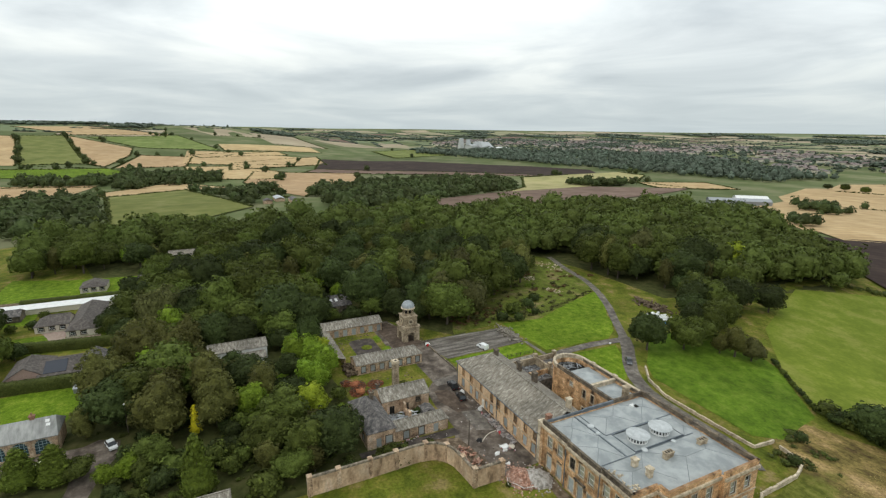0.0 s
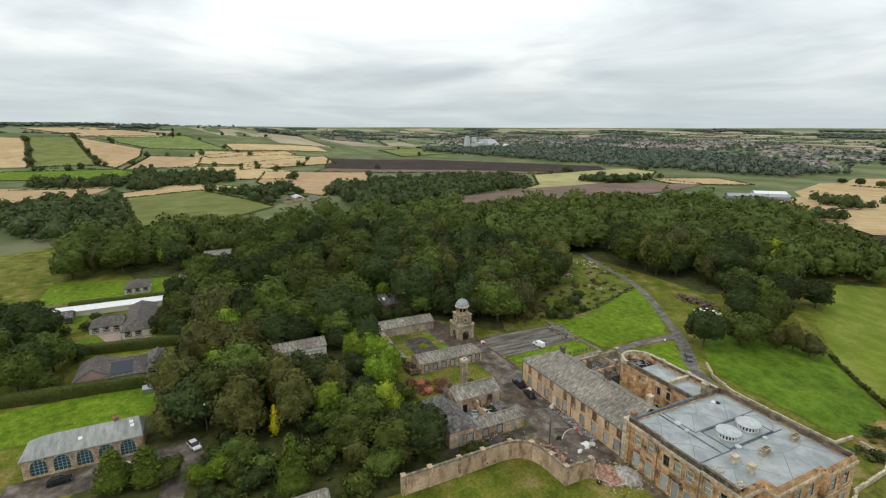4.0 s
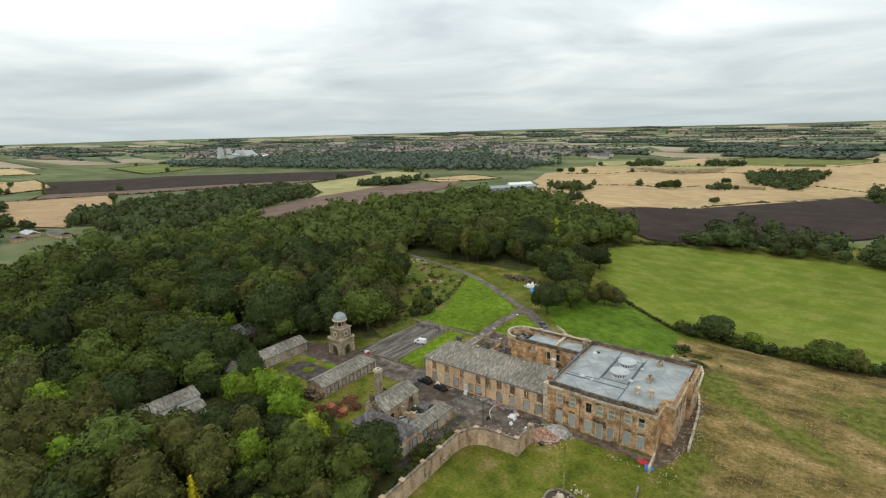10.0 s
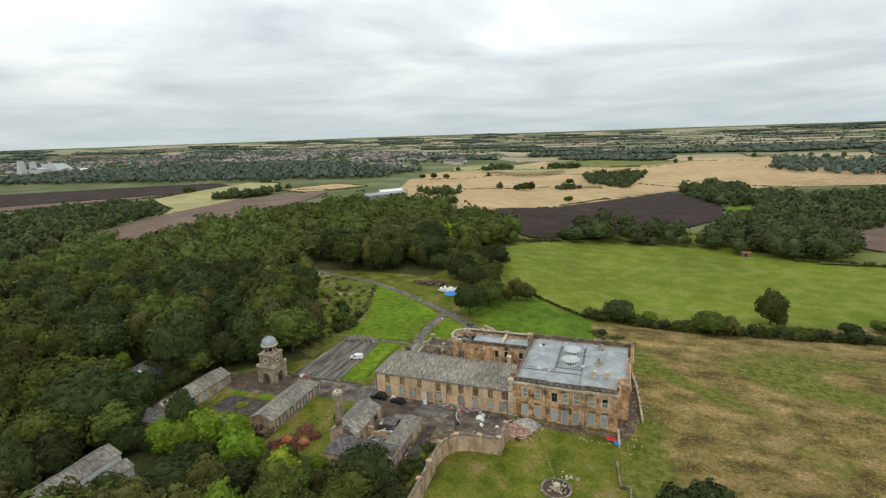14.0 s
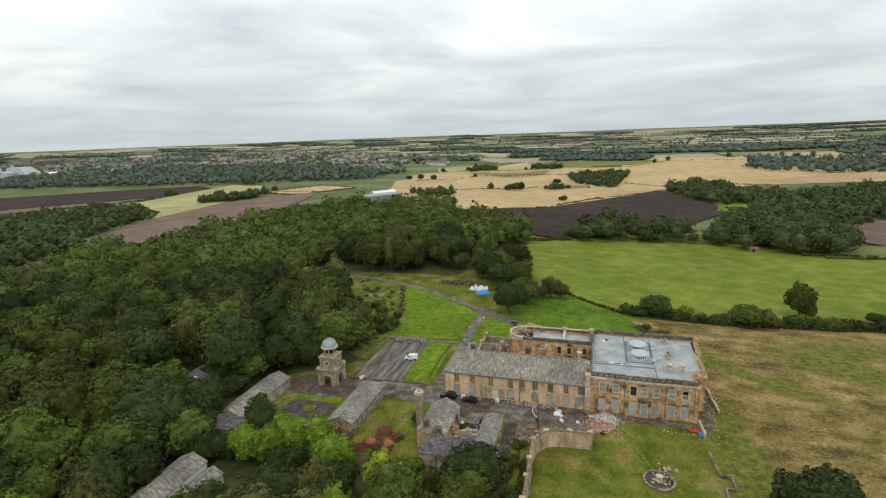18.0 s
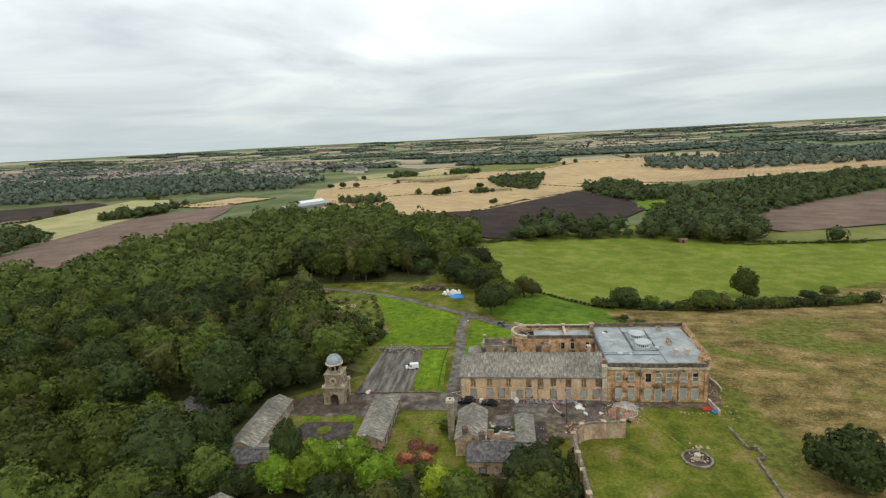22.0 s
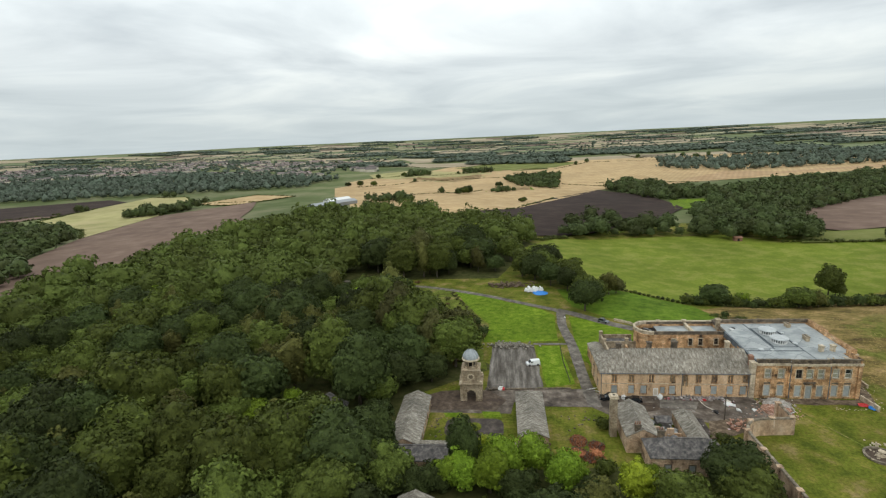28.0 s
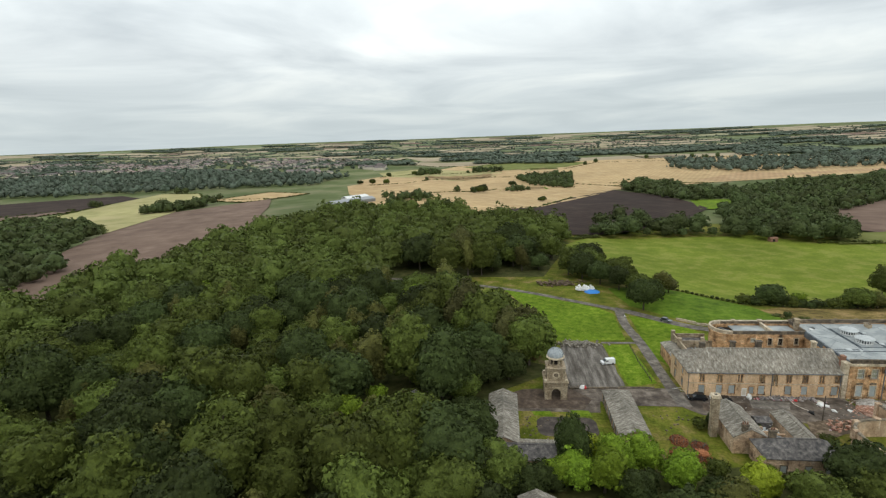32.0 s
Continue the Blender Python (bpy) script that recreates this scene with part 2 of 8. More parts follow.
SEAM = mat("grey_roof_welts", [(0.3, (0.17, 0.19, 0.196)), (0.7, (0.23, 0.25, 0.255))], 0.8, 0.6)
LEAD_SEAM = mat("dark_roof_gutter", [(0.3, (0.06, 0.07, 0.08)), (0.7, (0.17, 0.195, 0.215))], 0.8, 0.6)
DOME = mat("blue_lead_dome", [(0.3, (0.26, 0.29, 0.31)), (0.6, (0.36, 0.395, 0.41)), (0.8, (0.44, 0.47, 0.48))], 1.5, 0.45, 0.01, 4, 0.1, 0.6, spec=0.5)
BOARD = mat("grey_window_boards", [(0.3, (0.27, 0.295, 0.29)), (0.6, (0.345, 0.37, 0.36)), (0.8, (0.40, 0.42, 0.405))], 1.5, 0.7, rand="object", rand_amt=0.22, hue_amt=0.01)
# near-black: interior shade put into the colour behind open windows, doorways and flues
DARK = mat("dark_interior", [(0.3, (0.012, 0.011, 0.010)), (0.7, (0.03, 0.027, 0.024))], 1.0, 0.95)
WHITE = mat("white_paint", [(0.3, (0.66, 0.66, 0.64)), (0.7, (0.80, 0.80, 0.78))], 0.7, 0.5)
CREAM = mat("cream_plaster", [(0.3, (0.50, 0.45, 0.37)), (0.7, (0.64, 0.585, 0.49))], 0.5, 0.85)
BRICK = mat("red_brown_brick", [(0.3, (0.17, 0.085, 0.055)), (0.55, (0.28, 0.15, 0.10)), (0.8, (0.36, 0.22, 0.16))], 3.0, 0.9, 0.01, 8, 0.15, 0.4)
ROOFTILE = mat("brown_concrete_tiles", [(0.34, (0.066, 0.056, 0.050)), (0.5, (0.105, 0.090, 0.080)), (0.66, (0.16, 0.14, 0.125))], 1.4, 0.85, 0.02, 6, 0.15, 0.3)
ASPHALT = mat("worn_asphalt", [(0.36, (0.052, 0.040, 0.031)), (0.46, (0.094, 0.074, 0.058)), (0.55, (0.142, 0.116, 0.093)), (0.66, (0.24, 0.20, 0.163))], 0.28, 0.9, 0.01, 4, 0.25, 0.09)
TRACK = mat("drive_asphalt", [(0.34, (0.078, 0.066, 0.056)), (0.5, (0.135, 0.118, 0.100)), (0.66, (0.22, 0.197, 0.166))], 0.4, 0.9, 0.01, 4, 0.22, 0.12, detail=9.0, fine=(1.5, 0.2))
CARPARK = mat("old_car_park", [(0.36, (0.060, 0.050, 0.040)), (0.47, (0.112, 0.098, 0.082)), (0.56, (0.18, 0.16, 0.138)), (0.68, (0.27, 0.245, 0.215))], 0.42, 0.9, 0.01, 4, 0.28, 0.07, stretch=(1.3, 0.16, 1), detail=9.0, fine=(1.2, 0.2))
EARTH = mat("bare_earth", [(0.36, (0.06, 0.042, 0.026)), (0.5, (0.12, 0.085, 0.055)), (0.64, (0.21, 0.16, 0.11))], 0.6, 0.95, 0.04, 2, 0.2, 0.2)
MUD = mat("muddy_ground", [(0.3, (0.045, 0.032, 0.024)), (0.5, (0.085, 0.060, 0.043)), (0.7, (0.15, 0.115, 0.085))], 0.5, 0.9, 0.03, 2, 0.2, 0.2)
SCRUB = mat("brown_scrub_ground", [(0.36, (0.065, 0.066, 0.016)), (0.46, (0.098, 0.125, 0.018)), (0.55, (0.128, 0.142, 0.028)), (0.66, (0.20, 0.15, 0.075))], 0.09, 0.95, 0.12, 1.2, 0.30, 0.4, spec=0.1, detail=10.0, fine=(1.3, 0.30))
GRASS = mat("lawn_grass", [(0.36, (0.074, 0.124, 0.008)), (0.5, (0.108, 0.174, 0.010)), (0.64, (0.160, 0.212, 0.022))], 0.4, 0.95, 0.05, 2.5, 0.22, 0.05, spec=0.1, detail=9.0, fine=(1.6, 0.18))
PASTURE = mat("grazed_pasture", [(0.38, (0.118, 0.154, 0.017)), (0.5, (0.146, 0.182, 0.022)), (0.63, (0.195, 0.212, 0.042))], 0.10, 0.95, 0.05, 2, 0.14, 0.02, spec=0.1, detail=10.0, fine=(0.8, 0.08))
ROUGH = mat("rough_grass", [(0.37, (0.070, 0.088, 0.011)), (0.47, (0.108, 0.126, 0.015)), (0.56, (0.150, 0.142, 0.026)), (0.66, (0.225, 0.175, 0.07))], 0.16, 0.95, 0.10, 1.5, 0.22, 0.06, spec=0.1, detail=10.0, fine=(1.4, 0.30))
def meadow_mat():
    """Dry meadow: tan and straw tufts, olive turf, and lush green where the sward is wet (attribute lush)."""
    m = mat("dry_meadow", [(0.36, (0.085, 0.058, 0.024)), (0.43, (0.125, 0.098, 0.030)), (0.50, (0.185, 0.138, 0.046)), (0.57, (0.245, 0.172, 0.068)), (0.66, (0.34, 0.235, 0.110))], 0.14, 0.95, 0.14, 1.3, 0.16, 0.03, spec=0.1, detail=11.0,
            stretch=(0.7, 1.0, 1), fine=(1.1, 0.42))
    nt = m.node_tree
    N, L = nt.nodes.new, nt.links.new
    b = nt.nodes["Principled BSDF"]
    dry = b.inputs["Base Color"].links[0].from_socket
    tc = N("ShaderNodeTexCoord")
    at = N("ShaderNodeAttribute"); at.attribute_name = "tint"
    n1 = N("ShaderNodeTexNoise")
    n1.inputs["Scale"].default_value, n1.inputs["Detail"].default_value, n1.inputs["Roughness"].default_value = 0.14, 8.0, 0.68
    L(tc.outputs["Object"], n1.inputs["Vector"])
    add = N("ShaderNodeMath"); add.operation = "ADD"
    L(at.outputs["Fac"], add.inputs[0]); L(n1.outputs["Fac"], add.inputs[1])
    mr = N("ShaderNodeMapRange")
    mr.inputs["From Min"].default_value, mr.inputs["From Max"].default_value = 0.90, 1.12
    L(add.outputs[0], mr.inputs["Value"])
    n2 = N("ShaderNodeTexNoise")
    n2.inputs["Scale"].default_value, n2.inputs["Detail"].default_value, n2.inputs["Roughness"].default_value = 0.5, 8.0, 0.7
    L(tc.outputs["Object"], n2.inputs["Vector"])
    ra = N("ShaderNodeValToRGB")
    ra.color_ramp.elements[0].position, ra.color_ramp.elements[0].color = 0.40, (0.072, 0.080, 0.013, 1)
    ra.color_ramp.elements[1].position, ra.color_ramp.elements[1].color = 0.60, (0.170, 0.170, 0.038, 1)
    e = ra.color_ramp.elements.new(0.5); e.color = (0.116, 0.126, 0.022, 1)
    L(n2.outputs["Fac"], ra.inputs[0])
    mix = N("ShaderNodeMix"); mix.data_type = "RGBA"
    L(mr.outputs[0], mix.inputs["Factor"]); L(dry, mix.inputs["A"]); L(ra.outputs[0], mix.inputs["B"])
    L(mix.outputs["Result"], b.inputs["Base Color"])
    return m


MEADOW = meadow_mat()
FLOOR = mat("woodland_floor", [(0.3, (0.03, 0.034, 0.012)), (0.5, (0.06, 0.066, 0.02)), (0.75, (0.11, 0.10, 0.04))], 0.3, 0.95, 0.1, 1, 0.2, 0.05, spec=0.1)
FARGROUND = mat("farmland_grass", [(0.38, (0.088, 0.112, 0.040)), (0.5, (0.116, 0.138, 0.056)), (0.62, (0.168, 0.17, 0.090))], 0.012, 0.95, spec=0.1, big=0.2, big_scale=0.003)
STUBBLE = mat("wheat_stubble", [(0.3, (0.36, 0.245, 0.125)), (0.5, (0.44, 0.31, 0.165)), (0.7, (0.50, 0.37, 0.21))], 0.05, 0.95, spec=0.1, big=0.10, big_scale=0.008, wave=(0.035, 0.07, 25), rand="object", rand_amt=0.10, hue_amt=0.008)
PALE = mat("pale_ley", [(0.3, (0.25, 0.24, 0.10)), (0.5, (0.34, 0.31, 0.14)), (0.7, (0.42, 0.35, 0.19))], 0.03, 0.95, spec=0.1, big=0.12, big_scale=0.006, wave=(0.03, 0.05, 70))
PLOUGH = mat("ploughed_soil", [(0.3, (0.030, 0.020, 0.017)), (0.5, (0.041, 0.028, 0.023)), (0.7, (0.060, 0.042, 0.034))], 0.05, 0.95, 0.05, 1, 0.12, 0.01, spec=0.1, wave=(0.05, 0.08, 40))
BARE = mat("harrowed_soil", [(0.3, (0.125, 0.083, 0.063)), (0.5, (0.165, 0.112, 0.085)), (0.7, (0.22, 0.155, 0.12))], 0.05, 0.95, spec=0.1, big=0.12, big_scale=0.01, detail=9.0)
GREENFIELD = mat("green_ley", [(0.3, (0.115, 0.145, 0.036)), (0.5, (0.155, 0.182, 0.05)), (0.7, (0.21, 0.222, 0.08))], 0.04, 0.95, spec=0.1, big=0.12, big_scale=0.01, rand="object", rand_amt=0.15, hue_amt=0.02)
BARK = mat("bark", [(0.3, (0.055, 0.043, 0.032)), (0.6, (0.11, 0.09, 0.07)), (0.8, (0.19, 0.165, 0.14))], 2.0, 0.95, 0.03, 6, stretch=(1, 1, 0.2))


def leaf(name, c, rand="object tint island", amt=0.36, hue=0.010):
    dark, light = tuple(v * 0.76 for v in c), (c[0] * 1.36, c[1] * 1.3, c[2] * 1.15)
    return mat(name, [(0.32, dark), (0.5, c), (0.66, light)], 1.9, 0.75, rand=rand, rand_amt=amt, hue_amt=hue, spec=0.12, detail=5.0, big=0.14, big_scale=0.22, bump=0.25, bump_scale=2.2)


LEAF = leaf("broad_leaves", (0.069, 0.088, 0.017))
LEAF_DARK = leaf("dark_leaves", (0.039, 0.053, 0.015))
LEAF_BRIGHT = leaf("bright_leaves", (0.122, 0.182, 0.016), amt=0.28)
LEAF_LIME = leaf("yellow_green_leaves", (0.20, 0.232, 0.018), amt=0.2)
LEAF_OLIVE = leaf("birch_leaves", (0.082, 0.083, 0.022))
LEAF_COPPER = leaf("bronze_leaves", (0.072, 0.073, 0.024))
LEAF_GOLD = leaf("golden_leaves", (0.62, 0.54, 0.025), amt=0.12, hue=0.006)
LEAF_RED = leaf("russet_leaves", (0.32, 0.120, 0.062), amt=0.2, hue=0.008)
LEAF_BLUE = leaf("blue_grey_needles", (0.085, 0.115, 0.095), amt=0.2)
LEAF_CONE = leaf("conifer_foliage", (0.090, 0.128, 0.018), amt=0.2)
LEAF_FAR = leaf("wood_leaves", (0.083, 0.107, 0.024), rand="tint island", amt=0.34, hue=0.009)
LEAF_COPSE = leaf("copse_leaves", (0.060, 0.078, 0.027), rand="tint island", amt=0.32, hue=0.016)
# distance haze put into the leaf colour: paler, bluer green for far trees
LEAF_HAZED = leaf("haze_pale_far_leaves", (0.092, 0.116, 0.086), rand="tint island", amt=0.25, hue=0.02)
LEAF_HEDGE = leaf("hedge_leaves", (0.056, 0.068, 0.015), rand="tint island", amt=0.3)
TUSSOCK = mat("dry_tussock_grass", [(0.38, (0.17, 0.135, 0.044)), (0.5, (0.25, 0.182, 0.072)), (0.62, (0.35, 0.245, 0.115))], 0.09, 0.95, rand="tint island", rand_amt=0.35, hue_amt=0.02, spec=0.1, detail=6.0)


def glossy(name, c, rough=0.25, metal=0.0):
    m = bpy.data.materials.new(name)
    m.use_nodes = True
    b = m.node_tree.nodes["Principled BSDF"]
    b.inputs["Base Color"].default_value, b.inputs["Roughness"].default_value, b.inputs["Metallic"].default_value = (*c, 1), rough, metal
    return m


GLASS = glossy("dark_window_glass", (0.02, 0.024, 0.028), 0.08)
CAR_WHITE, CAR_BLACK, CAR_GREY = glossy("white_car_paint", (0.75, 0.76, 0.76)), glossy("black_car_paint", (0.012, 0.013, 0.016)), glossy("grey_car_paint", (0.19, 0.20, 0.21), 0.3, 0.4)
TYRE = glossy("rubber", (0.02, 0.02, 0.02), 0.8)
STEEL = glossy("steel_grey", (0.32, 0.33, 0.34), 0.45, 0.6)
BLUE, RED = glossy("blue_sheeting", (0.03, 0.22, 0.62), 0.5), glossy("red_plastic", (0.50, 0.03, 0.03), 0.5)
PANEL = glossy("solar_panel", (0.016, 0.02, 0.032), 0.15)

# ---- mesh and object helpers ----


class Mesh:
    """Collects points and faces of one part."""

    def __init__(self):
        self.v, self.f = [], []

    def add(self, pts, faces):
        n = len(self.v)
        self.v += [tuple(p) for p in pts]
        self.f += [tuple(n + i for i in f) for f in faces]
        return self

    def box(self, x0, x1, y0, y1, z0, z1):
        return self.add([(x0, y0, z0), (x1, y0, z0), (x1, y1, z0), (x0, y1, z0), (x0, y0, z1), (x1, y0, z1), (x1, y1, z1), (x0, y1, z1)],
                        [(3, 2, 1, 0), (4, 5, 6, 7), (0, 1, 5, 4), (1, 2, 6, 5), (2, 3, 7, 6), (3, 0, 4, 7)])

    def turned(self, x, y, z, sx, sy, sz, rot=0, tilt=0):
        m = pose(x, y, z, tilt, tilt * 0.6, rot)
        return self.add([m @ Vector((a * sx / 2, b * sy / 2, c * sz / 2)) for c in (-1, 1) for a, b in ((-1, -1), (1, -1), (1, 1), (-1, 1))],
                        [(3, 2, 1, 0), (4, 5, 6, 7), (0, 1, 5, 4), (1, 2, 6, 5), (2, 3, 7, 6), (3, 0, 4, 7)])

    def ring(self, x, y, profile, n=24, start=0.0, sweep=360.0):
        """A turned shape: profile of (radius, z) from bottom to top."""
        full = sweep >= 360
        cols = n if full else n + 1
        pts = [(x + r * math.cos(radians(start + sweep * i / n)), y + r * math.sin(radians(start + sweep * i / n)), z) for r, z in profile for i in range(cols)]
        faces = []
        for k in range(len(profile) - 1):
            for i in range(n):
                j = (i + 1) % cols
                faces.append((k * cols + i, k * cols + j, (k + 1) * cols + j, (k + 1) * cols + i))
        if full:
            faces += [tuple(range(cols))[::-1], tuple((len(profile) - 1) * cols + i for i in range(cols))]
        return self.add(pts, faces)

    def gable(self, x0, x1, y0, y1, ze, zr, along="x", hip0=0.0, hip1=0.0, over=0.3, thick=0.18):
        """A pitched roof slab with its ridge along x or y; hip0 and hip1: how far the ridge ends stand in."""
        if along == "y":
            sub = Mesh().gable(y0, y1, -x1, -x0, ze, zr, "x", hip0, hip1, over, thick)
            return self.add([(-p[1], p[0], p[2]) for p in sub.v], sub.f)
        x0, x1, y0, y1 = x0 - over, x1 + over, y0 - over, y1 + over
        ym = (y0 + y1) / 2
        for dz in (0, -thick):
            pts = [(x0, y0, ze + dz), (x1, y0, ze + dz), (x1, y1, ze + dz), (x0, y1, ze + dz), (x0 + hip0, ym, zr + dz), (x1 - hip1, ym, zr + dz)]
            fs = [(0, 1, 5, 4), (2, 3, 4, 5), (3, 0, 4), (1, 2, 5)]
            if not hip0:
                fs.remove((3, 0, 4))
            if not hip1:
                fs.remove((1, 2, 5))
            self.add(pts, fs if dz == 0 else [f[::-1] for f in fs])
        e = [(x0, y0), (x1, y0), (x1, y1), (x0, y1)]
        for k in range(4):
            a, b = e[k], e[(k + 1) % 4]
            if (k == 1 and not hip1) or (k == 3 and not hip0):
                xx = a[0]
                for p, q in ((a, (xx, ym)), ((xx, ym), b)):
                    zp, zq = (ze, zr) if q[1] == ym else (zr, ze)
                    self.add([(*p, zp - thick), (*q, zq - thick), (*q, zq), (*p, zp)], [(0, 1, 2, 3)])
            else:
                self.add([(*a, ze - thick), (*b, ze - thick), (*b, ze), (*a, ze)], [(0, 1, 2, 3)])
        return self

    def data(self, name, material):
        seen, index = {}, []
        for p in self.v:
            index.append(seen.setdefault((round(p[0], 3), round(p[1], 3), round(p[2], 3)), len(seen)))
        faces = []
        for f in self.f:
            g = [index[i] for i in f]
            g = [a for a, b in zip(g, g[1:] + g[:1]) if a != b]
            if len(set(g)) == len(g) > 2:
                faces.append(g)
        me = bpy.data.meshes.new(name)
        me.from_pydata(list(seen), [], faces)
        me.materials.append(material)
        me.update()
        return me


def thing(name, label, category, at=(0, 0, 0), group="", kind=""):
    ob = new(name)
    ob.location = at
    ob.empty_display_size = 0.5
    return tagged(ob, label, category, group, kind)


def part(name, mesh, material, parent, label=""):
    """One mesh, given in world places, as a part of a thing or of a part."""
    ob = new(name, mesh.data(name, material) if isinstance(mesh, Mesh) else mesh)
    ob.parent = parent
    if parent.data is None:
        ob.matrix_parent_inverse = Matrix.Translation(-parent.location)
    return tagged(ob, label)


def single(name, mesh, material, label, category, group="", kind=""):
    return tagged(new(name, mesh.data(name, material) if isinstance(mesh, Mesh) else mesh), label, category, group, kind)


def big_mesh(name, verts, tris, material, tint=None):
    """A mesh of triangles from arrays."""
    me = bpy.data.meshes.new(name)
    me.vertices.add(len(verts))
    me.vertices.foreach_set("co", np.ascontiguousarray(verts, np.float32).ravel())
    me.loops.add(len(tris) * 3)
    me.loops.foreach_set("vertex_index", np.ascontiguousarray(tris, np.int32).ravel())
    me.polygons.add(len(tris))
    me.polygons.foreach_set("loop_start", np.arange(0, len(tris) * 3, 3, dtype=np.int32))
    me.materials.append(material)
    if tint is not None:
        at = me.attributes.new("tint", "FLOAT", "POINT")
        at.data.foreach_set("value", np.ascontiguousarray(tint, np.float32))
    me.update()
    me.validate()
    return me


# ---- the lie of the land ----


def smooth(a, b, v):
    u = min(1, max(0, (v - a) / (b - a)))
    return u * u * (3 - 2 * u)


def land(x, y):
    dx, dy = x + 100, y - 60
    d = math.hypot(dx, dy)
    z = -8 * smooth(100, 190, y) * smooth(-130, -40, x + (y - 180) * 0.25) - 14 * smooth(350, 800, d)
    z += 14 * smooth(900, 2200, d)
    if d > 2200:
        z += 58 * ((d - 2200) / 2600) ** 2
    phi = math.degrees(math.atan2(-dx, dy))
    if phi < -90:
        phi += 360
    z += 75 * smooth(700, 2300, d) * smooth(70, 92, phi) * (1 - 0.85 * smooth(2300, 4200, d))
    if d > 1200:
        z += 5 * smooth(1200, 2200, d) * noise.noise(Vector((x / 700, y / 700, 3.1)))
    return z


def build_ground():
    radii = [4.0 * i for i in range(101)]
    while radii[-1] < 4850:
        radii.append(radii[-1] * 1.035)
    n = 320
    pts, faces = [], []
    for r in radii:
        for i in range(n):
            a = 2 * math.pi * i / n
            x, y = -100 + r * math.cos(a), 60 + r * math.sin(a)
            pts.append((x, y, land(x, y)))
    for k in range(len(radii) - 1):
        for i in range(n):
            j = (i + 1) % n
            faces.append((k * n + i, (k + 1) * n + i, (k + 1) * n + j, k * n + j))
    m = Mesh().add(pts, faces)
    ob = single("ground", m, FARGROUND, "rolling grassy farmland reaching the grey horizon", "ground", kind="structure")
    ob.data.polygons.foreach_set("use_smooth", [True] * len(ob.data.polygons))
    ob.data.materials.append(ROUGH)
    for q in ob.data.polygons:
        q.material_index = int(math.hypot(q.center.x + 100, q.center.y - 60) < 330)


build_ground()


def clip(poly, axis, limit, keep_less):
    out = []
    for a, b in zip(poly, poly[1:] + poly[:1]):
        ina, inb = (a[axis] <= limit) == keep_less, (b[axis] <= limit) == keep_less
        if ina:
            out.append(a)
        if ina != inb:
            f = (limit - a[axis]) / (b[axis] - a[axis])
            out.append((a[0] + f * (b[0] - a[0]), a[1] + f * (b[1] - a[1])))
    return out


def drape(m, poly, cell, lift):
    """Lays an outline on the land, cut into cells."""
    xs, ys = [p[0] for p in poly], [p[1] for p in poly]
    i = math.floor(min(xs) / cell)
    while i * cell < max(xs):
        col = clip(clip(list(poly), 0, i * cell, False), 0, (i + 1) * cell, True)
        if len(col) > 2:
            j = math.floor(min(ys) / cell)
            while j * cell < max(ys):
                bit = clip(clip(col, 1, j * cell, False), 1, (j + 1) * cell, True)
                if len(bit) > 2:
                    m.add([(x, y, land(x, y) + lift) for x, y in bit], [tuple(range(len(bit)))])
                j += 1
        i += 1
    return m


def wiggle(poly, step, amount, seed=0):
    """Breaks straight edges into slightly uneven ones."""
    out = []
    for a, b in zip(poly, poly[1:] + poly[:1]):
        n = max(1, int(math.dist(a, b) / step))
        for k in range(n):
            f = k / n
            x, y = a[0] + f * (b[0] - a[0]), a[1] + f * (b[1] - a[1])
            if k:
                x += amount * noise.noise(Vector((x / step, y / step, seed)))
                y += amount * noise.noise(Vector((x / step, y / step, seed + 7.7)))
            out.append((x, y))
    return out


def field(name, label, material, poly, lift=0.3, cell=40, uneven=0.0):
    if uneven:
        poly = wiggle(poly, 4.0, uneven)
    return single(name, drape(Mesh(), poly, cell, lift), material, label, "field" if name == "field" else name, kind="structure")


def strip(m, line, width, lift, step=3.0):
    """A road or path along a line of points."""
    pts = []
    for a, b in zip(line, line[1:]):
        n = max(1, int(math.dist(a, b) / step))
        pts += [(a[0] + (b[0] - a[0]) * k / n, a[1] + (b[1] - a[1]) * k / n) for k in range(n)]
    pts.append(line[-1])
    for _ in range(3):
        pts = [pts[0]] + [((p[0] + 2 * q[0] + r[0]) / 4, (p[1] + 2 * q[1] + r[1]) / 4) for p, q, r in zip(pts, pts[1:], pts[2:])] + [pts[-1]]
    edge = []
    for k, (x, y) in enumerate(pts):
        a, b = pts[max(0, k - 1)], pts[min(len(pts) - 1, k + 1)]
        l = math.dist(a, b) or 1
        nx, ny = -(b[1] - a[1]) / l, (b[0] - a[0]) / l
        w = width / 2 * (1 + 0.12 * noise.noise(Vector((x / 5, y / 5, 1))))
        edge.append([(x + s * w * nx, y + s * w * ny, land(x + s * w * nx, y + s * w * ny) + lift) for s in (1, 0, -1)])
    n = len(m.v)
    m.v += [p for e in edge for p in e]
    for k in range(len(edge) - 1):
        for c in (0, 1):
            m.f.append((n + 3 * k + c, n + 3 * k + c + 1, n + 3 * k + c + 4, n + 3 * k + c + 3))
    return m


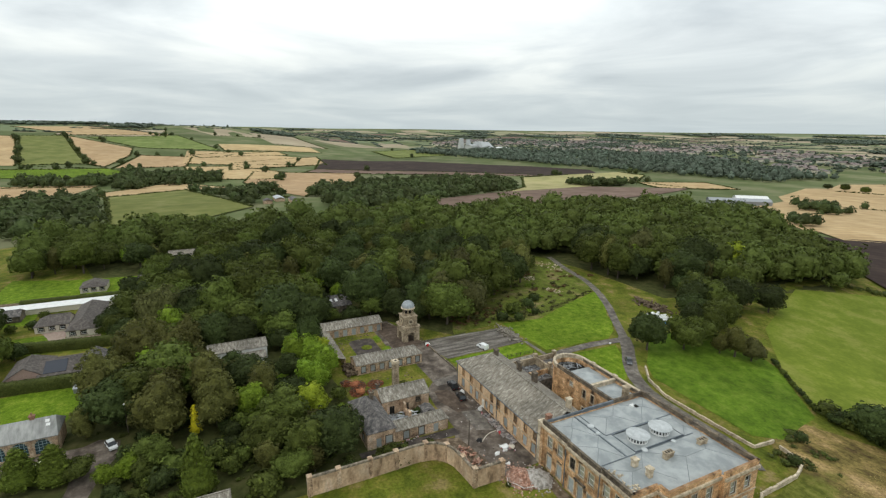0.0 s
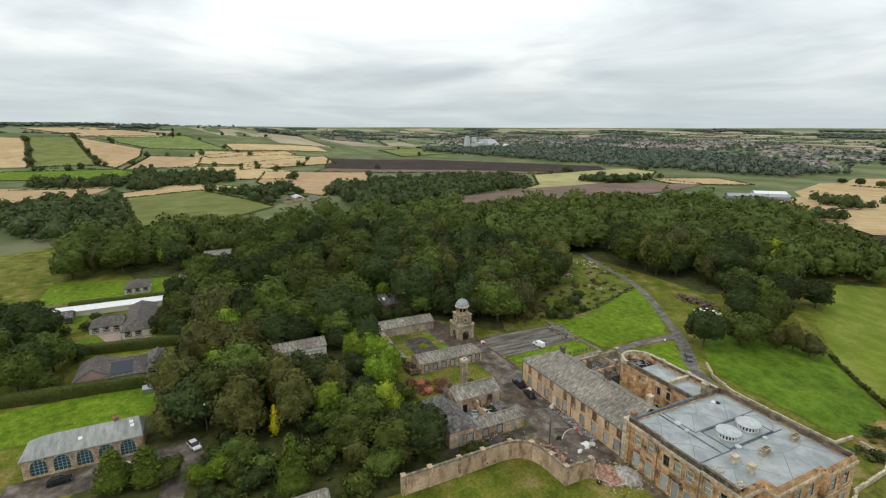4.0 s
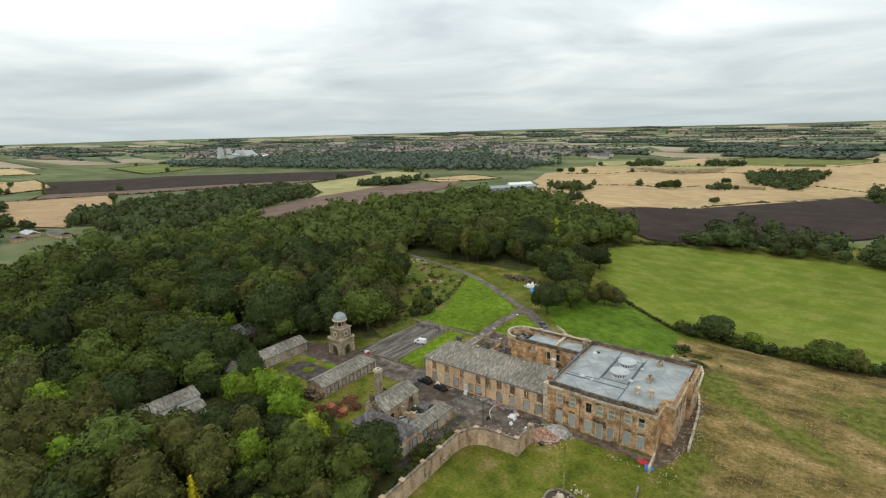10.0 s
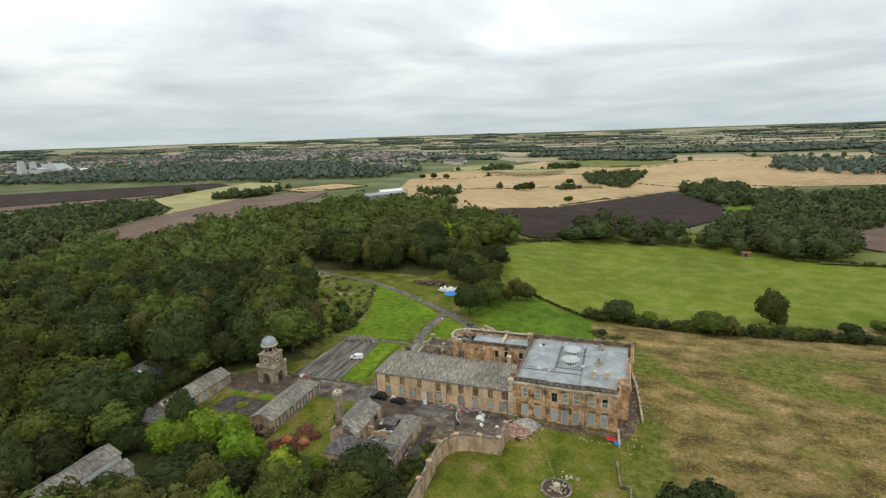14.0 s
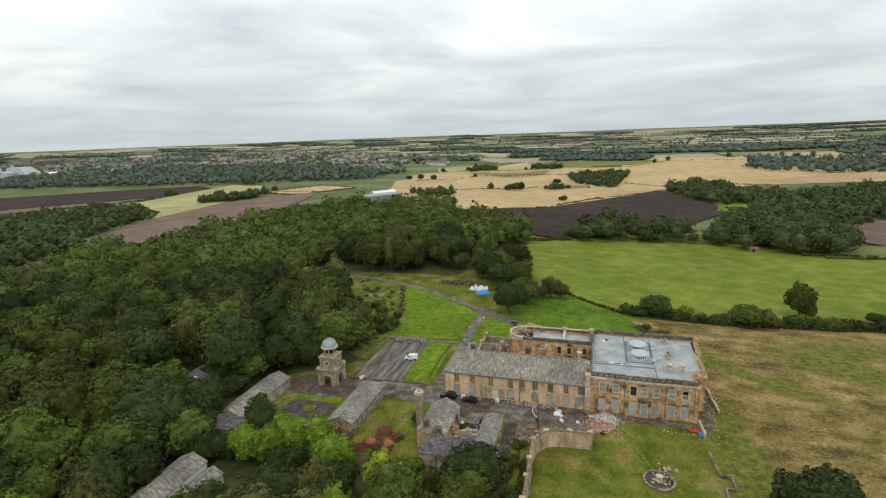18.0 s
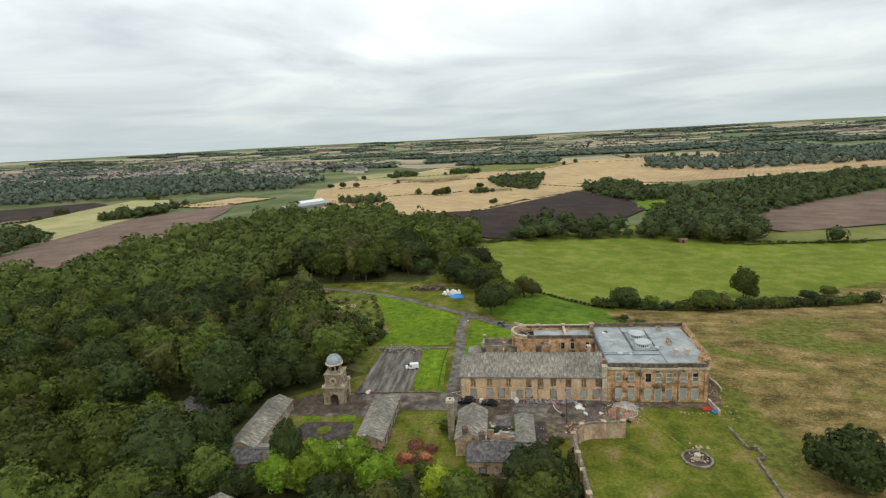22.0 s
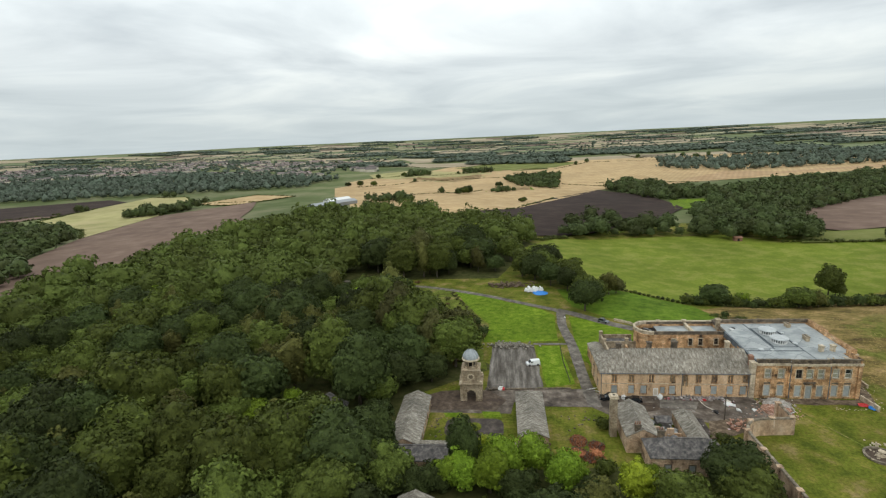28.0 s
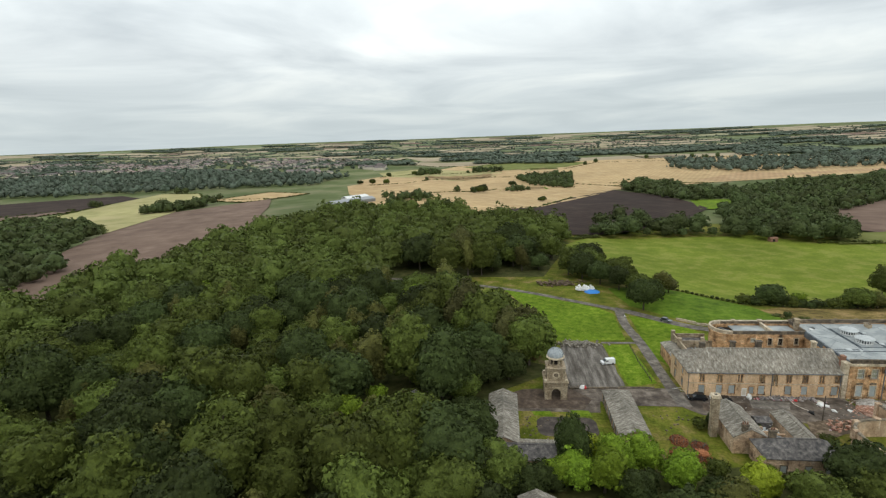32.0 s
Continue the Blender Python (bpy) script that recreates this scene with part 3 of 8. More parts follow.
# grounds of the hall
field("lawn", "rough lawn before the garden front of the hall", ROUGH, [(-91, 8), (-50, 8), (-50, 52), (-54, 63.5), (-79, 63.5), (-79, 47), (-91, 45)], 0.05, 8, 0.5)
def lush(x, y):
    """How wet and green the meadow is at a place."""
    def spot(cx, cy, rx, ry, turn=0.0):
        c, q = math.cos(radians(turn)), math.sin(radians(turn))
        u, v = ((x - cx) * c + (y - cy) * q) / rx, (-(x - cx) * q + (y - cy) * c) / ry
        return math.exp(-u * u - v * v)
    s = 0.40 * spot(2, 122, 24, 12, 10) + 0.55 * spot(26, 92, 34, 7, -25) + 0.55 * spot(-8, 104, 12, 5, -25) + 0.5 * spot(-40, 100, 20, 3.2, -42) + 0.35 * spot(-20, 86, 12, 4, -30)
    s += 0.45 * spot(-47, 108, 5, 12) + 0.45 * spot(-46, 66, 5, 14) + 0.5 * spot(-46, 44, 7, 12) + 0.3 * spot(-10, 66, 14, 5, -30) + 0.4 * spot(60, 60, 40, 10, -25)
    s -= 0.35 * spot(12, 110, 9, 5) + 0.4 * spot(-36, 131, 14, 5, -12) + 0.2 * spot(-25, 75, 18, 12)
    return 0.30 + s


meadow = field("meadow", "dry tan meadow with green patches below the hall", MEADOW, [(-50, -150), (140, -150), (150, 160), (64, 190), (25, 172), (3, 160), (-25, 148), (-52, 150), (-66, 140), (-62, 121), (-51, 112), (-47, 74), (-47, 62), (-50, 52)], 0.06, 3, 1.0)
at = meadow.data.attributes.new("tint", "FLOAT", "POINT")
at.data.foreach_set("value", np.array([lush(v.co.x, v.co.y) for v in meadow.data.vertices], np.float32))


def tussocks():
    """Tufts of dry grass standing over the meadow."""
    r = np.random.default_rng(17)
    n = 52000
    x, y = r.uniform(-46, 70, n), r.uniform(-8, 146, n)
    keep = np.array([noise.noise(Vector((a / 9, b / 9, 2))) * 0.9 + r.uniform(-0.7, 0.7) > lush(a, b) - 0.35 and b < 141 - 0.1 * abs(a) for a, b in zip(x, y)])
    x, y = x[keep], y[keep]
    n = len(x)
    z = np.array([land(a, b) for a, b in zip(x, y)]) + 0.05
    base = np.stack([x, y, z], 1)
    h = r.uniform(0.05, 0.16, n)
    vs = []
    for k in range(2):
        a = r.uniform(0, 6.28, n)
        w = r.uniform(0.08, 0.2, n)
        side = np.stack([np.cos(a) * w, np.sin(a) * w, np.zeros(n)], 1)
        tip = np.stack([r.normal(0, 0.3, n), r.normal(0, 0.3, n), h * r.uniform(0.7, 1.1, n)], 1)
        vs.append(np.stack([base - side, base + side, base + tip], 1))
    v = np.concatenate(vs).reshape(-1, 3)
    me = big_mesh("tussock_grass", v, np.arange(len(v)).reshape(-1, 3), TUSSOCK, np.tile(np.repeat(r.uniform(0, 1, n), 3), 2))
    tagged(new("tussock_grass", me), "tufts of dry straw-coloured grass on the meadow", "grass", kind="stuff")


tussocks()
field("meadow", "rough grass below the garden wall", ROUGH, [(-91, -150), (-50, -150), (-50, 8), (-91, 8)], 0.05, 8)
field("field", "bright green grazed pasture beyond the hedge", PASTURE, [(-134, 258), (-106, 312), (-56, 316), (17, 322), (44, 292), (150, 284), (130, 220), (64, 192), (25, 176), (3, 166), (-25, 152), (-52, 154), (-66, 150), (-88, 170), (-110, 196)], 0.10, 8)
PADDOCK = mat("paddock_grass", [(0.36, (0.062, 0.108, 0.008)), (0.5, (0.088, 0.150, 0.011)), (0.64, (0.122, 0.178, 0.020))], 0.3, 0.95, 0.05, 2.5, 0.22, 0.05, spec=0.1, detail=9.0, fine=(1.3, 0.2))
field("lawn", "green grazed lawn behind the hall", PADDOCK, [(-118, 140), (-122, 165), (-98, 172), (-88, 168), (-66, 148), (-62, 126), (-66, 120), (-98, 121), (-106, 127)], 0.07, 6, 0.6)
field("lawn", "bright green lawn beside the drive", GRASS, [(-172, 166), (-150, 151), (-131, 137), (-126.5, 130), (-128, 103), (-155, 102), (-153, 120), (-162, 140)], 0.07, 6, 0.8)
field("lawn", "strip of green lawn beside the car park", GRASS, [(-136.5, 98.5), (-128, 99), (-126.5, 71), (-135, 69)], 0.07, 6, 0.4)
field("lawn", "green lawn between the drive and the rear wing", GRASS, [(-121, 128), (-109, 121), (-101, 113), (-97, 96), (-113, 93), (-119, 80), (-122.5, 90)], 0.07, 6, 0.4)
field("rough_ground", "rough brown scrubby ground beside the drive", SCRUB, [(-235, 182), (-175, 170), (-162, 140), (-153, 118), (-156, 100), (-153, 80), (-175, 90), (-215, 140)], 0.06, 6, 1.0)
field("rough_ground", "overgrown yard between the ranges", ROUGH, [(-137, 33), (-121, 33), (-119, 54), (-124, 57), (-137, 57)], 0.05, 6, 0.5)
field("woodland_floor", "shaded woodland floor under the trees", FLOOR, [(-430, -90), (-180, -20), (-92, -60), (-92, 30), (-119, 33), (-172, 28), (-176, 62), (-150, 82), (-176, 105), (-215, 150), (-245, 178), (-200, 186), (-150, 186), (-124, 275), (-200, 366), (-345, 418), (-425, 160)], 0.03, 12)
field("asphalt_yard", "cracked dark asphalt yard with pale repairs", ASPHALT, [(-176, 54), (-176, 62), (-150, 67.5), (-125, 68), (-121, 66), (-80, 65), (-79, 53), (-96, 51), (-100, 53), (-112, 53), (-120, 54), (-124, 58), (-137, 58), (-137.5, 60.5), (-145, 60), (-146, 54)], 0.08, 6)
field("asphalt_yard", "smooth grey patch of newer asphalt", TRACK, [(-106, 58), (-97, 57.5), (-95, 61.5), (-105, 62.5)], 0.10, 6)
field("earth_bank", "bare brown earth along the hall wall", EARTH, [(-79, 60.6), (-72, 61.2), (-66, 60.4), (-60, 61.0), (-54, 60.2), (-50.6, 61), (-47.8, 70), (-47.6, 95), (-54, 95), (-54, 63.5), (-79, 64)], 0.09, 6, 0.6)
YARD = mat("dark_tarmac", [(0.34, (0.040, 0.032, 0.028)), (0.5, (0.062, 0.050, 0.043)), (0.66, (0.105, 0.086, 0.072))], 0.5, 0.9, 0.01, 4, 0.2, 0.15)
def rounded(x0, x1, y0, y1, rad, n=5):
    """A rectangle with rounded corners."""
    return [(cx + rad * math.cos(math.pi / 2 * (q + k / n)), cy + rad * math.sin(math.pi / 2 * (q + k / n)))
            for q, (cx, cy) in enumerate(((x1 - rad, y1 - rad), (x0 + rad, y1 - rad), (x0 + rad, y0 + rad), (x1 - rad, y0 + rad))) for k in range(n + 1)]


field("stable_yard", "dark brown asphalt court with rounded corners", YARD, rounded(-163.2, -148.0, 42.6, 51.4, 2.6), 0.08, 6)
field("mud_patch", "dark muddy ground before the tower arch", MUD, [(-174, 55.5), (-150, 55.5), (-147, 61), (-152, 66.5), (-166, 66), (-174, 61)], 0.10, 6, 0.6)
field("stable_yard", "mossy grass border round the stable court", ROUGH, [(-168, 36), (-144.5, 36), (-144.5, 55), (-168, 54)], 0.06, 6)
field("lawn", "small green lawn patch in the stable court", GRASS, [(-163.6, 51.9), (-158.6, 51.9), (-159.2, 54.2), (-164.3, 54.0)], 0.09, 6, 0.3)
field("lawn", "small green lawn patch in the stable court", GRASS, [(-153.2, 52), (-148.4, 52), (-149.0, 54.9), (-154.0, 54.9)], 0.09, 6, 0.3)
field("car_park", "old streaked grey car park", CARPARK, [(-151.5, 99), (-137, 100), (-136, 69), (-153, 66)], 0.08, 6, 0.4)
m = Mesh()
strip(m, [(-123, 58), (-123.5, 70), (-123.5, 85), (-123.5, 101), (-125, 118), (-123.5, 134)], 3.5, 0.12)
strip(m, [(-121, 133), (-128, 138), (-140, 146), (-151, 154), (-168, 164), (-186, 172), (-208, 177), (-233, 185)], 3.1, 0.13)
strip(m, [(-125, 136), (-118, 131), (-111, 124), (-103, 117), (-96, 113), (-85, 111), (-62, 111), (-57, 107)], 4.3, 0.14)
strip(m, [(-137, 100.5), (-125, 100.5)], 1.4, 0.12)
single("drive", m, TRACK, "grey asphalt drive forking round the lawns", "drive", kind="structure")
m = Mesh()
strip(m, [(-72, 58), (-68, 48), (-63, 36), (-60, 20)], 0.45, 0.08)
single("path", m, SCRUB, "faint trodden path across the lawn", "path", kind="structure")

# ---- fields out to the horizon ----
FIELDS = [
    ("wide tan stubble land beyond the ploughed field", STUBBLE, [(-330, 520), (-215, 412), (5, 748), (190, 840), (440, 905), (700, 1000), (620, 1500), (100, 1520), (-300, 1450), (-480, 1000)]),
    ("dark ploughed field", PLOUGH, [(-215, 400), (-191, 405), (-128, 506), (-77, 614), (5, 744), (46, 602), (38, 463), (0, 400), (-60, 345), (-120, 311), (-146, 330), (-185, 374)]),
    ("tan wheat stubble field", STUBBLE, [(-467, 876), (-416, 719), (-292, 541), (-214, 425), (-185, 404), (-147, 469), (-83, 575), (-8, 712), (6, 754), (29, 806), (-37, 878), (-24, 1079), (-133, 1304), (-191, 1194), (-292, 1127), (-398, 1024)]),
    ("tan wheat stubble field", STUBBLE, [(-18, 1060), (-33, 882), (31, 812), (119, 975), (162, 880), (247, 1003), (222, 1096), (265, 1251), (329, 1431), (132, 1459), (-6, 1309), (-120, 1304)]),
    ("narrow tan stubble field", STUBBLE, [(171, 874), (305, 1013), (386, 963), (481, 990), (700, 1040), (720, 1000), (377, 927), (297, 881), (211, 854)]),
    ("bare brown field", BARE, [(89, 392), (239, 526), (420, 660), (520, 560), (300, 380), (137, 332), (102, 322), (82, 345)]),
    ("grass strip beside the bare field", GREENFIELD, [(71, 318), (137, 328), (300, 372), (300, 300), (106, 288), (54, 286)]),
    ("long brown harrowed field", BARE, [(-380, 20), (-430, 110), (-470, 196), (-492, 242), (-545, 352), (-607, 552), (-559, 646), (-539, 698), (-478, 560), (-440, 460), (-385, 400), (-375, 300), (-392, 160), (-385, 60)]),
    ("pale yellow-green field", PALE, [(-781, 547), (-802, 676), (-811, 818), (-733, 810), (-647, 698), (-610, 556), (-550, 362), (-612, 433)]),
    ("dark ploughed field", PLOUGH, [(-1290, 289), (-1260, 508), (-1088, 652), (-1000, 730), (-881, 800), (-811, 755), (-800, 608), (-946, 457), (-1061, 225)]),
    ("brown strip of ploughed field", BARE, [(-1061, 225), (-960, 440), (-820, 620), (-795, 590), (-900, 400), (-1000, 190)]),
    ("tan stubble field", STUBBLE, [(-640, 690), (-590, 800), (-500, 760), (-519, 715), (-560, 652)]),
    ("green field with grazing sheep", GREENFIELD, [(-440, -62), (-690, -97), (-760, -15), (-502, 45), (-428, -15)]),
    ("tan stubble field", STUBBLE, [(-755, -120), (-900, -30), (-780, 40), (-700, 30), (-765, -12), (-694, -98)]),
    ("tan stubble field", STUBBLE, [(-900, -290), (-880, -131), (-776, -143), (-690, -230)]),
    ("bright green field", GRASS, [(-1110, -330), (-1115, -150), (-1037, -95), (-990, -140), (-1005, -320)]),
    ("green field on the slope", GREENFIELD, [(-1703, -410), (-1727, -316), (-1189, -189), (-1175, -290)]),
    ("tan stubble field on the slope", STUBBLE, [(-1727, -310), (-1462, -135), (-1325, -129), (-1138, -155), (-1180, -185)]),
    ("tan stubble field on the slope", STUBBLE, [(-1691, -600), (-1691, -415), (-1165, -295), (-1150, -480)]),
    ("tan stubble field", STUBBLE, [(-1120, -135), (-1324, -108), (-1289, -5), (-1131, -17)]),
    ("tan stubble field", STUBBLE, [(-1166, 69), (-1345, 287), (-1155, 269), (-1056, 62)]),
    ("tan stubble field", STUBBLE, [(-1320, -5), (-1441, 202), (-1356, 217), (-1267, 17)]),
    ("tan brown field", STUBBLE, [(-1020, 98), (-955, 285), (-784, 225), (-745, 190), (-690, 150), (-572, 108), (-652, 92), (-720, 78), (-860, 66)]),
    ("bright green field", GREENFIELD, [(-1658, 545), (-1838, 838), (-1483, 842), (-1367, 517)]),
    ("pale stubble strip", PALE, [(-1900, 800), (-1838, 838), (-1483, 842), (-1500, 930), (-1850, 960)]),
    ("tan stubble strip", STUBBLE, [(-1760, -300), (-2000, -500), (-2080, -300), (-1800, -60)]),
    ("green field on the slope", GREENFIELD, [(-1470, -120), (-1700, -260), (-1780, -40), (-1420, 60)]),
    ("tan stubble strip", STUBBLE, [(-1420, 70), (-1560, 60), (-1640, 330), (-1480, 330)]),
    ("far tan stubble field between hedges", STUBBLE, [(-1406, -16), (-1380, 94), (-1309, 241), (-1144, 193), (-1144, 67), (-1180, -24)]),
    ("far tan stubble field between hedges", STUBBLE, [(-1122, -19), (-1114, 72), (-1007, 155), (-898, 117), (-916, 42), (-1022, -16)]),
    ("small bright green paddock between the woods", GRASS, [(28, 458), (58, 448), (100, 556), (50, 548)]),
    ("small green paddock beside a thicket", GRASS, [(-172, 770), (-90, 772), (-94, 850), (-130, 856), (-176, 815)]),
    ("pale green field", PALE, [(-440, 1080), (-300, 980), (-200, 1020), (-160, 1200), (-330, 1330), (-480, 1190)]),
    ("green field", GREENFIELD, [(-140, 1230), (-20, 1230), (80, 1450), (-120, 1600), (-280, 1400)]),
]
for note, material, outline in FIELDS:
    field("field", note, material, outline, 0.7 if note.startswith("wide") else 1.25 if note.startswith("far") else 0.95, 24)

# the patchwork beyond
rng = random.Random(5)
FAR = {k: Mesh() for k in ("tan", "green", "brown", "pale")}
far_woods, hedge_lines = [], []


def far_patchwork():
    for i in range(-18, 19):
        for j in range(-8, 20):
            cx, cy = i * 270 - 100 + rng.uniform(-40, 40) + (j % 2) * 130, j * 250 + 60 + rng.uniform(-30, 30)
            d = math.hypot(cx + 100, cy - 60)
            phi = math.degrees(math.atan2(-(cx + 100), cy - 60))
            limit = 1500 if 25 < phi < 70 else 1750 if phi >= 70 else 1450
            if not limit < d < 4650 or not -75 < phi < 130:
                continue
            w, h, a = rng.uniform(110, 230), rng.uniform(60, 130), rng.uniform(-0.35, 0.35)
            c, s = math.cos(a), math.sin(a)
            q = [(cx + c * u * w - s * v * h + rng.uniform(-20, 20), cy + s * u * w + c * v * h + rng.uniform(-20, 20)) for u, v in ((-1, -1), (1, -1), (1, 1), (-1, 1))]
            roll = rng.random()
            if 28 < phi < 62 and 1500 < d < 2700:
                if roll < 0.55:
                    continue
                roll = 0.35 + roll * 0.5
            if roll < (0.48 if phi < 25 else 0.37):
                kind = "tan"
            elif roll < 0.62:
                kind = "green"
            elif roll < 0.70:
                kind = "brown"
            elif roll < 0.78:
                kind = "pale"
            else:
                far_woods.append((cx, cy, w * 0.95, h * 0.85, a))
                continue
            drape(FAR[kind], q, 90, 0.28)
            for k in range(4):
                if rng.random() < 0.5 and d < 4300:
                    hedge_lines.append((q[k], q[(k + 1) % 4]))


far_patchwork()
# tan, green and pale far fields greyed: haze put into their base colours
FAR_TAN = mat("hazed_stubble", [(0.3, (0.27, 0.225, 0.15)), (0.5, (0.34, 0.28, 0.19)), (0.7, (0.40, 0.335, 0.235))], 0.006, 0.95, spec=0.1, big=0.12, big_scale=0.002)
FAR_GREEN = mat("hazed_pasture", [(0.3, (0.115, 0.145, 0.072)), (0.5, (0.15, 0.18, 0.092)), (0.7, (0.19, 0.21, 0.115))], 0.006, 0.95, spec=0.1, big=0.15, big_scale=0.002)
FAR_PALE = mat("hazed_ley", [(0.3, (0.20, 0.20, 0.11)), (0.5, (0.26, 0.25, 0.145)), (0.7, (0.31, 0.29, 0.18))], 0.006, 0.95, spec=0.1, big=0.12, big_scale=0.002)
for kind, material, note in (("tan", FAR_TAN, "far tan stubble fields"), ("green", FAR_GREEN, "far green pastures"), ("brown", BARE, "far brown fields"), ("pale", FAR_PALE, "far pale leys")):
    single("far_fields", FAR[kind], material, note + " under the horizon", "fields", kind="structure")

# ---- trees ----


def icosphere(n):
    bm = bmesh.new()
    bmesh.ops.create_icosphere(bm, subdivisions=n, radius=1.0)
    bm.verts.ensure_lookup_table()
    v = np.array([p.co for p in bm.verts])
    f = np.array([[p.index for p in q.verts] for q in bm.faces])
    bm.free()
    return v, f


ICO = {n: icosphere(n) for n in (1, 2, 3)}


def cards(centres, normals, size, r):
    """Leaf sprays: one pointed triangle each, lying roughly across the given normals."""
    n = len(centres)
    nn = normals + r.normal(0, 0.5, (n, 3))
    nn /= np.linalg.norm(nn, axis=1)[:, None]
    side = np.cross(nn, r.normal(0, 1, (n, 3)))
    side /= np.linalg.norm(side, axis=1)[:, None] + 1e-9
    up = np.cross(nn, side)
    s = (size * r.uniform(0.6, 1.4, n))[:, None]
    pts = np.stack([centres - side * s * 0.8 - up * s * 0.5, centres + side * s * 0.8 - up * s * 0.5, centres + up * s], 1).reshape(-1, 3)
    return pts, np.arange(n)[:, None] * 3 + [0, 1, 2]


def crown(seed, radius, low, high, lobes, n_tufts, tuft, per=16, level=3, form="round", heart=0.93):
    """A crown of domed boughs: an uneven dense heart under leafy tufts, each a small dome of sprays. Gives points, faces and a tone for each tuft."""
    r = np.random.default_rng(seed)
    v, f = ICO[level]
    mid = low + (high - low) * (0.46 if form == "round" else 0.5)
    c = r.normal(0, 1, (max(lobes, 1), 3))
    c /= np.linalg.norm(c, axis=1)[:, None]
    c[:, 2] = np.abs(c[:, 2]) * 1.0 - 0.30 * (r.random(len(c)) < 0.5)
    c /= np.linalg.norm(c, axis=1)[:, None]
    c *= r.uniform(0.48, 0.72, len(c))[:, None]
    size_l = r.uniform(0.28, 0.46, len(c))

    def surface(d):
        """Where the boughs end along each direction."""
        if form == "cone":
            t = (d[:, 2] + 1) / 2
            wide = radius * np.clip(1.02 - t, 0, 1) ** 0.75 * np.clip(t * 9, 0.15, 1)
            flat = np.hypot(d[:, 0], d[:, 1]) + 1e-6
            return np.stack([d[:, 0] / flat * wide, d[:, 1] / flat * wide, low + t * (high - low)], 1)
        reach = np.full(len(d), 0.60)
        for q, s in zip(c, size_l):
            along_q = d @ q
            disc = along_q * along_q - (q @ q - s * s)
            reach = np.maximum(reach, np.where(disc > 0, along_q + np.sqrt(np.maximum(disc, 0)), 0))
        shoulder = 1 + 0.05 * np.abs(d[:, 2]) * np.hypot(d[:, 0], d[:, 1])
        p = d * (reach * shoulder)[:, None]
        p[:, :2] *= (1 + 0.42 * np.clip(-d[:, 2], 0, 1))[:, None]
        tall = np.where(p[:, 2] > 0, (high - mid) * 1.04, (mid - low) * 1.1)
        p = p * np.stack([np.full(len(d), radius), np.full(len(d), radius), tall], 1) + [0, 0, mid]
        if form == "weeping":
            p[:, 2] -= 0.10 * (high - mid) * (np.hypot(p[:, 0], p[:, 1]) / radius) ** 2
        p[:, 2] = np.maximum(p[:, 2], low)
        return p

    p = surface(v)
    p[:, :2] *= (1 + 0.03 * r.normal(0, 1, len(p)))[:, None]
    p = (p - [0, 0, mid]) * (heart if form != "cone" else 0.97) + [0, 0, mid]
    tone = np.full(len(p), 0.35)
    # tufts spread evenly over the boughs
    k = np.arange(n_tufts) + 0.5
    z = 1 - k / n_tufts * (1.62 if form == "round" else 1.8)
    a = k * 2.39996 + r.uniform(0, 6.28)
    d = np.stack([np.sqrt(1 - z * z) * np.cos(a), np.sqrt(1 - z * z) * np.sin(a), z], 1) + r.normal(0, 0.9 / math.sqrt(n_tufts), (n_tufts, 3))
    d /= np.linalg.norm(d, axis=1)[:, None]
    home = surface(d)
    way = d * [1, 1, 0.8] + [0, 0, 0.18 if form == "round" else 0.05]
    way /= np.linalg.norm(way, axis=1)[:, None]
    big = tuft * r.uniform(0.65, 1.35, n_tufts)
    home = home + way * (big * r.uniform(-0.55, 0.05, n_tufts))[:, None] + r.normal(0, 0.2, (n_tufts, 3)) * big[:, None]
    tint = r.uniform(0, 1, n_tufts)
    rep = np.repeat(np.arange(n_tufts), per)
    out = way[rep] * 0.7 + r.normal(0, 0.6, (len(rep), 3))
    out /= np.linalg.norm(out, axis=1)[:, None]
    at = home[rep] + out * (big[rep] * r.uniform(0.82, 1.08, len(rep)))[:, None] * ([1, 1, 1.35] if form == "weeping" else [1.1, 1.1, 0.85])
    at[:, 2] = np.maximum(at[:, 2], 0.02)
    n = len(at)
    nn = out + r.normal(0, 0.22, (n, 3))
    nn /= np.linalg.norm(nn, axis=1)[:, None]
    side = np.cross(nn, r.normal(0, 1, (n, 3)))
    side /= np.linalg.norm(side, axis=1)[:, None] + 1e-9
    up = np.cross(nn, side)
    s = (big[rep] * (1.65 / math.sqrt(per)) * r.uniform(0.7, 1.25, n))[:, None]
    cp = np.stack([at - side * s * 0.85 - up * s * 0.5, at + side * s * 0.85 - up * s * 0.5, at + up * s], 1).reshape(-1, 3)
    cf = np.arange(n)[:, None] * 3 + [0, 1, 2]
    return np.concatenate([p, cp]), np.concatenate([f, cf + len(p)]), np.concatenate([tone, np.repeat(tint[rep], 3)])


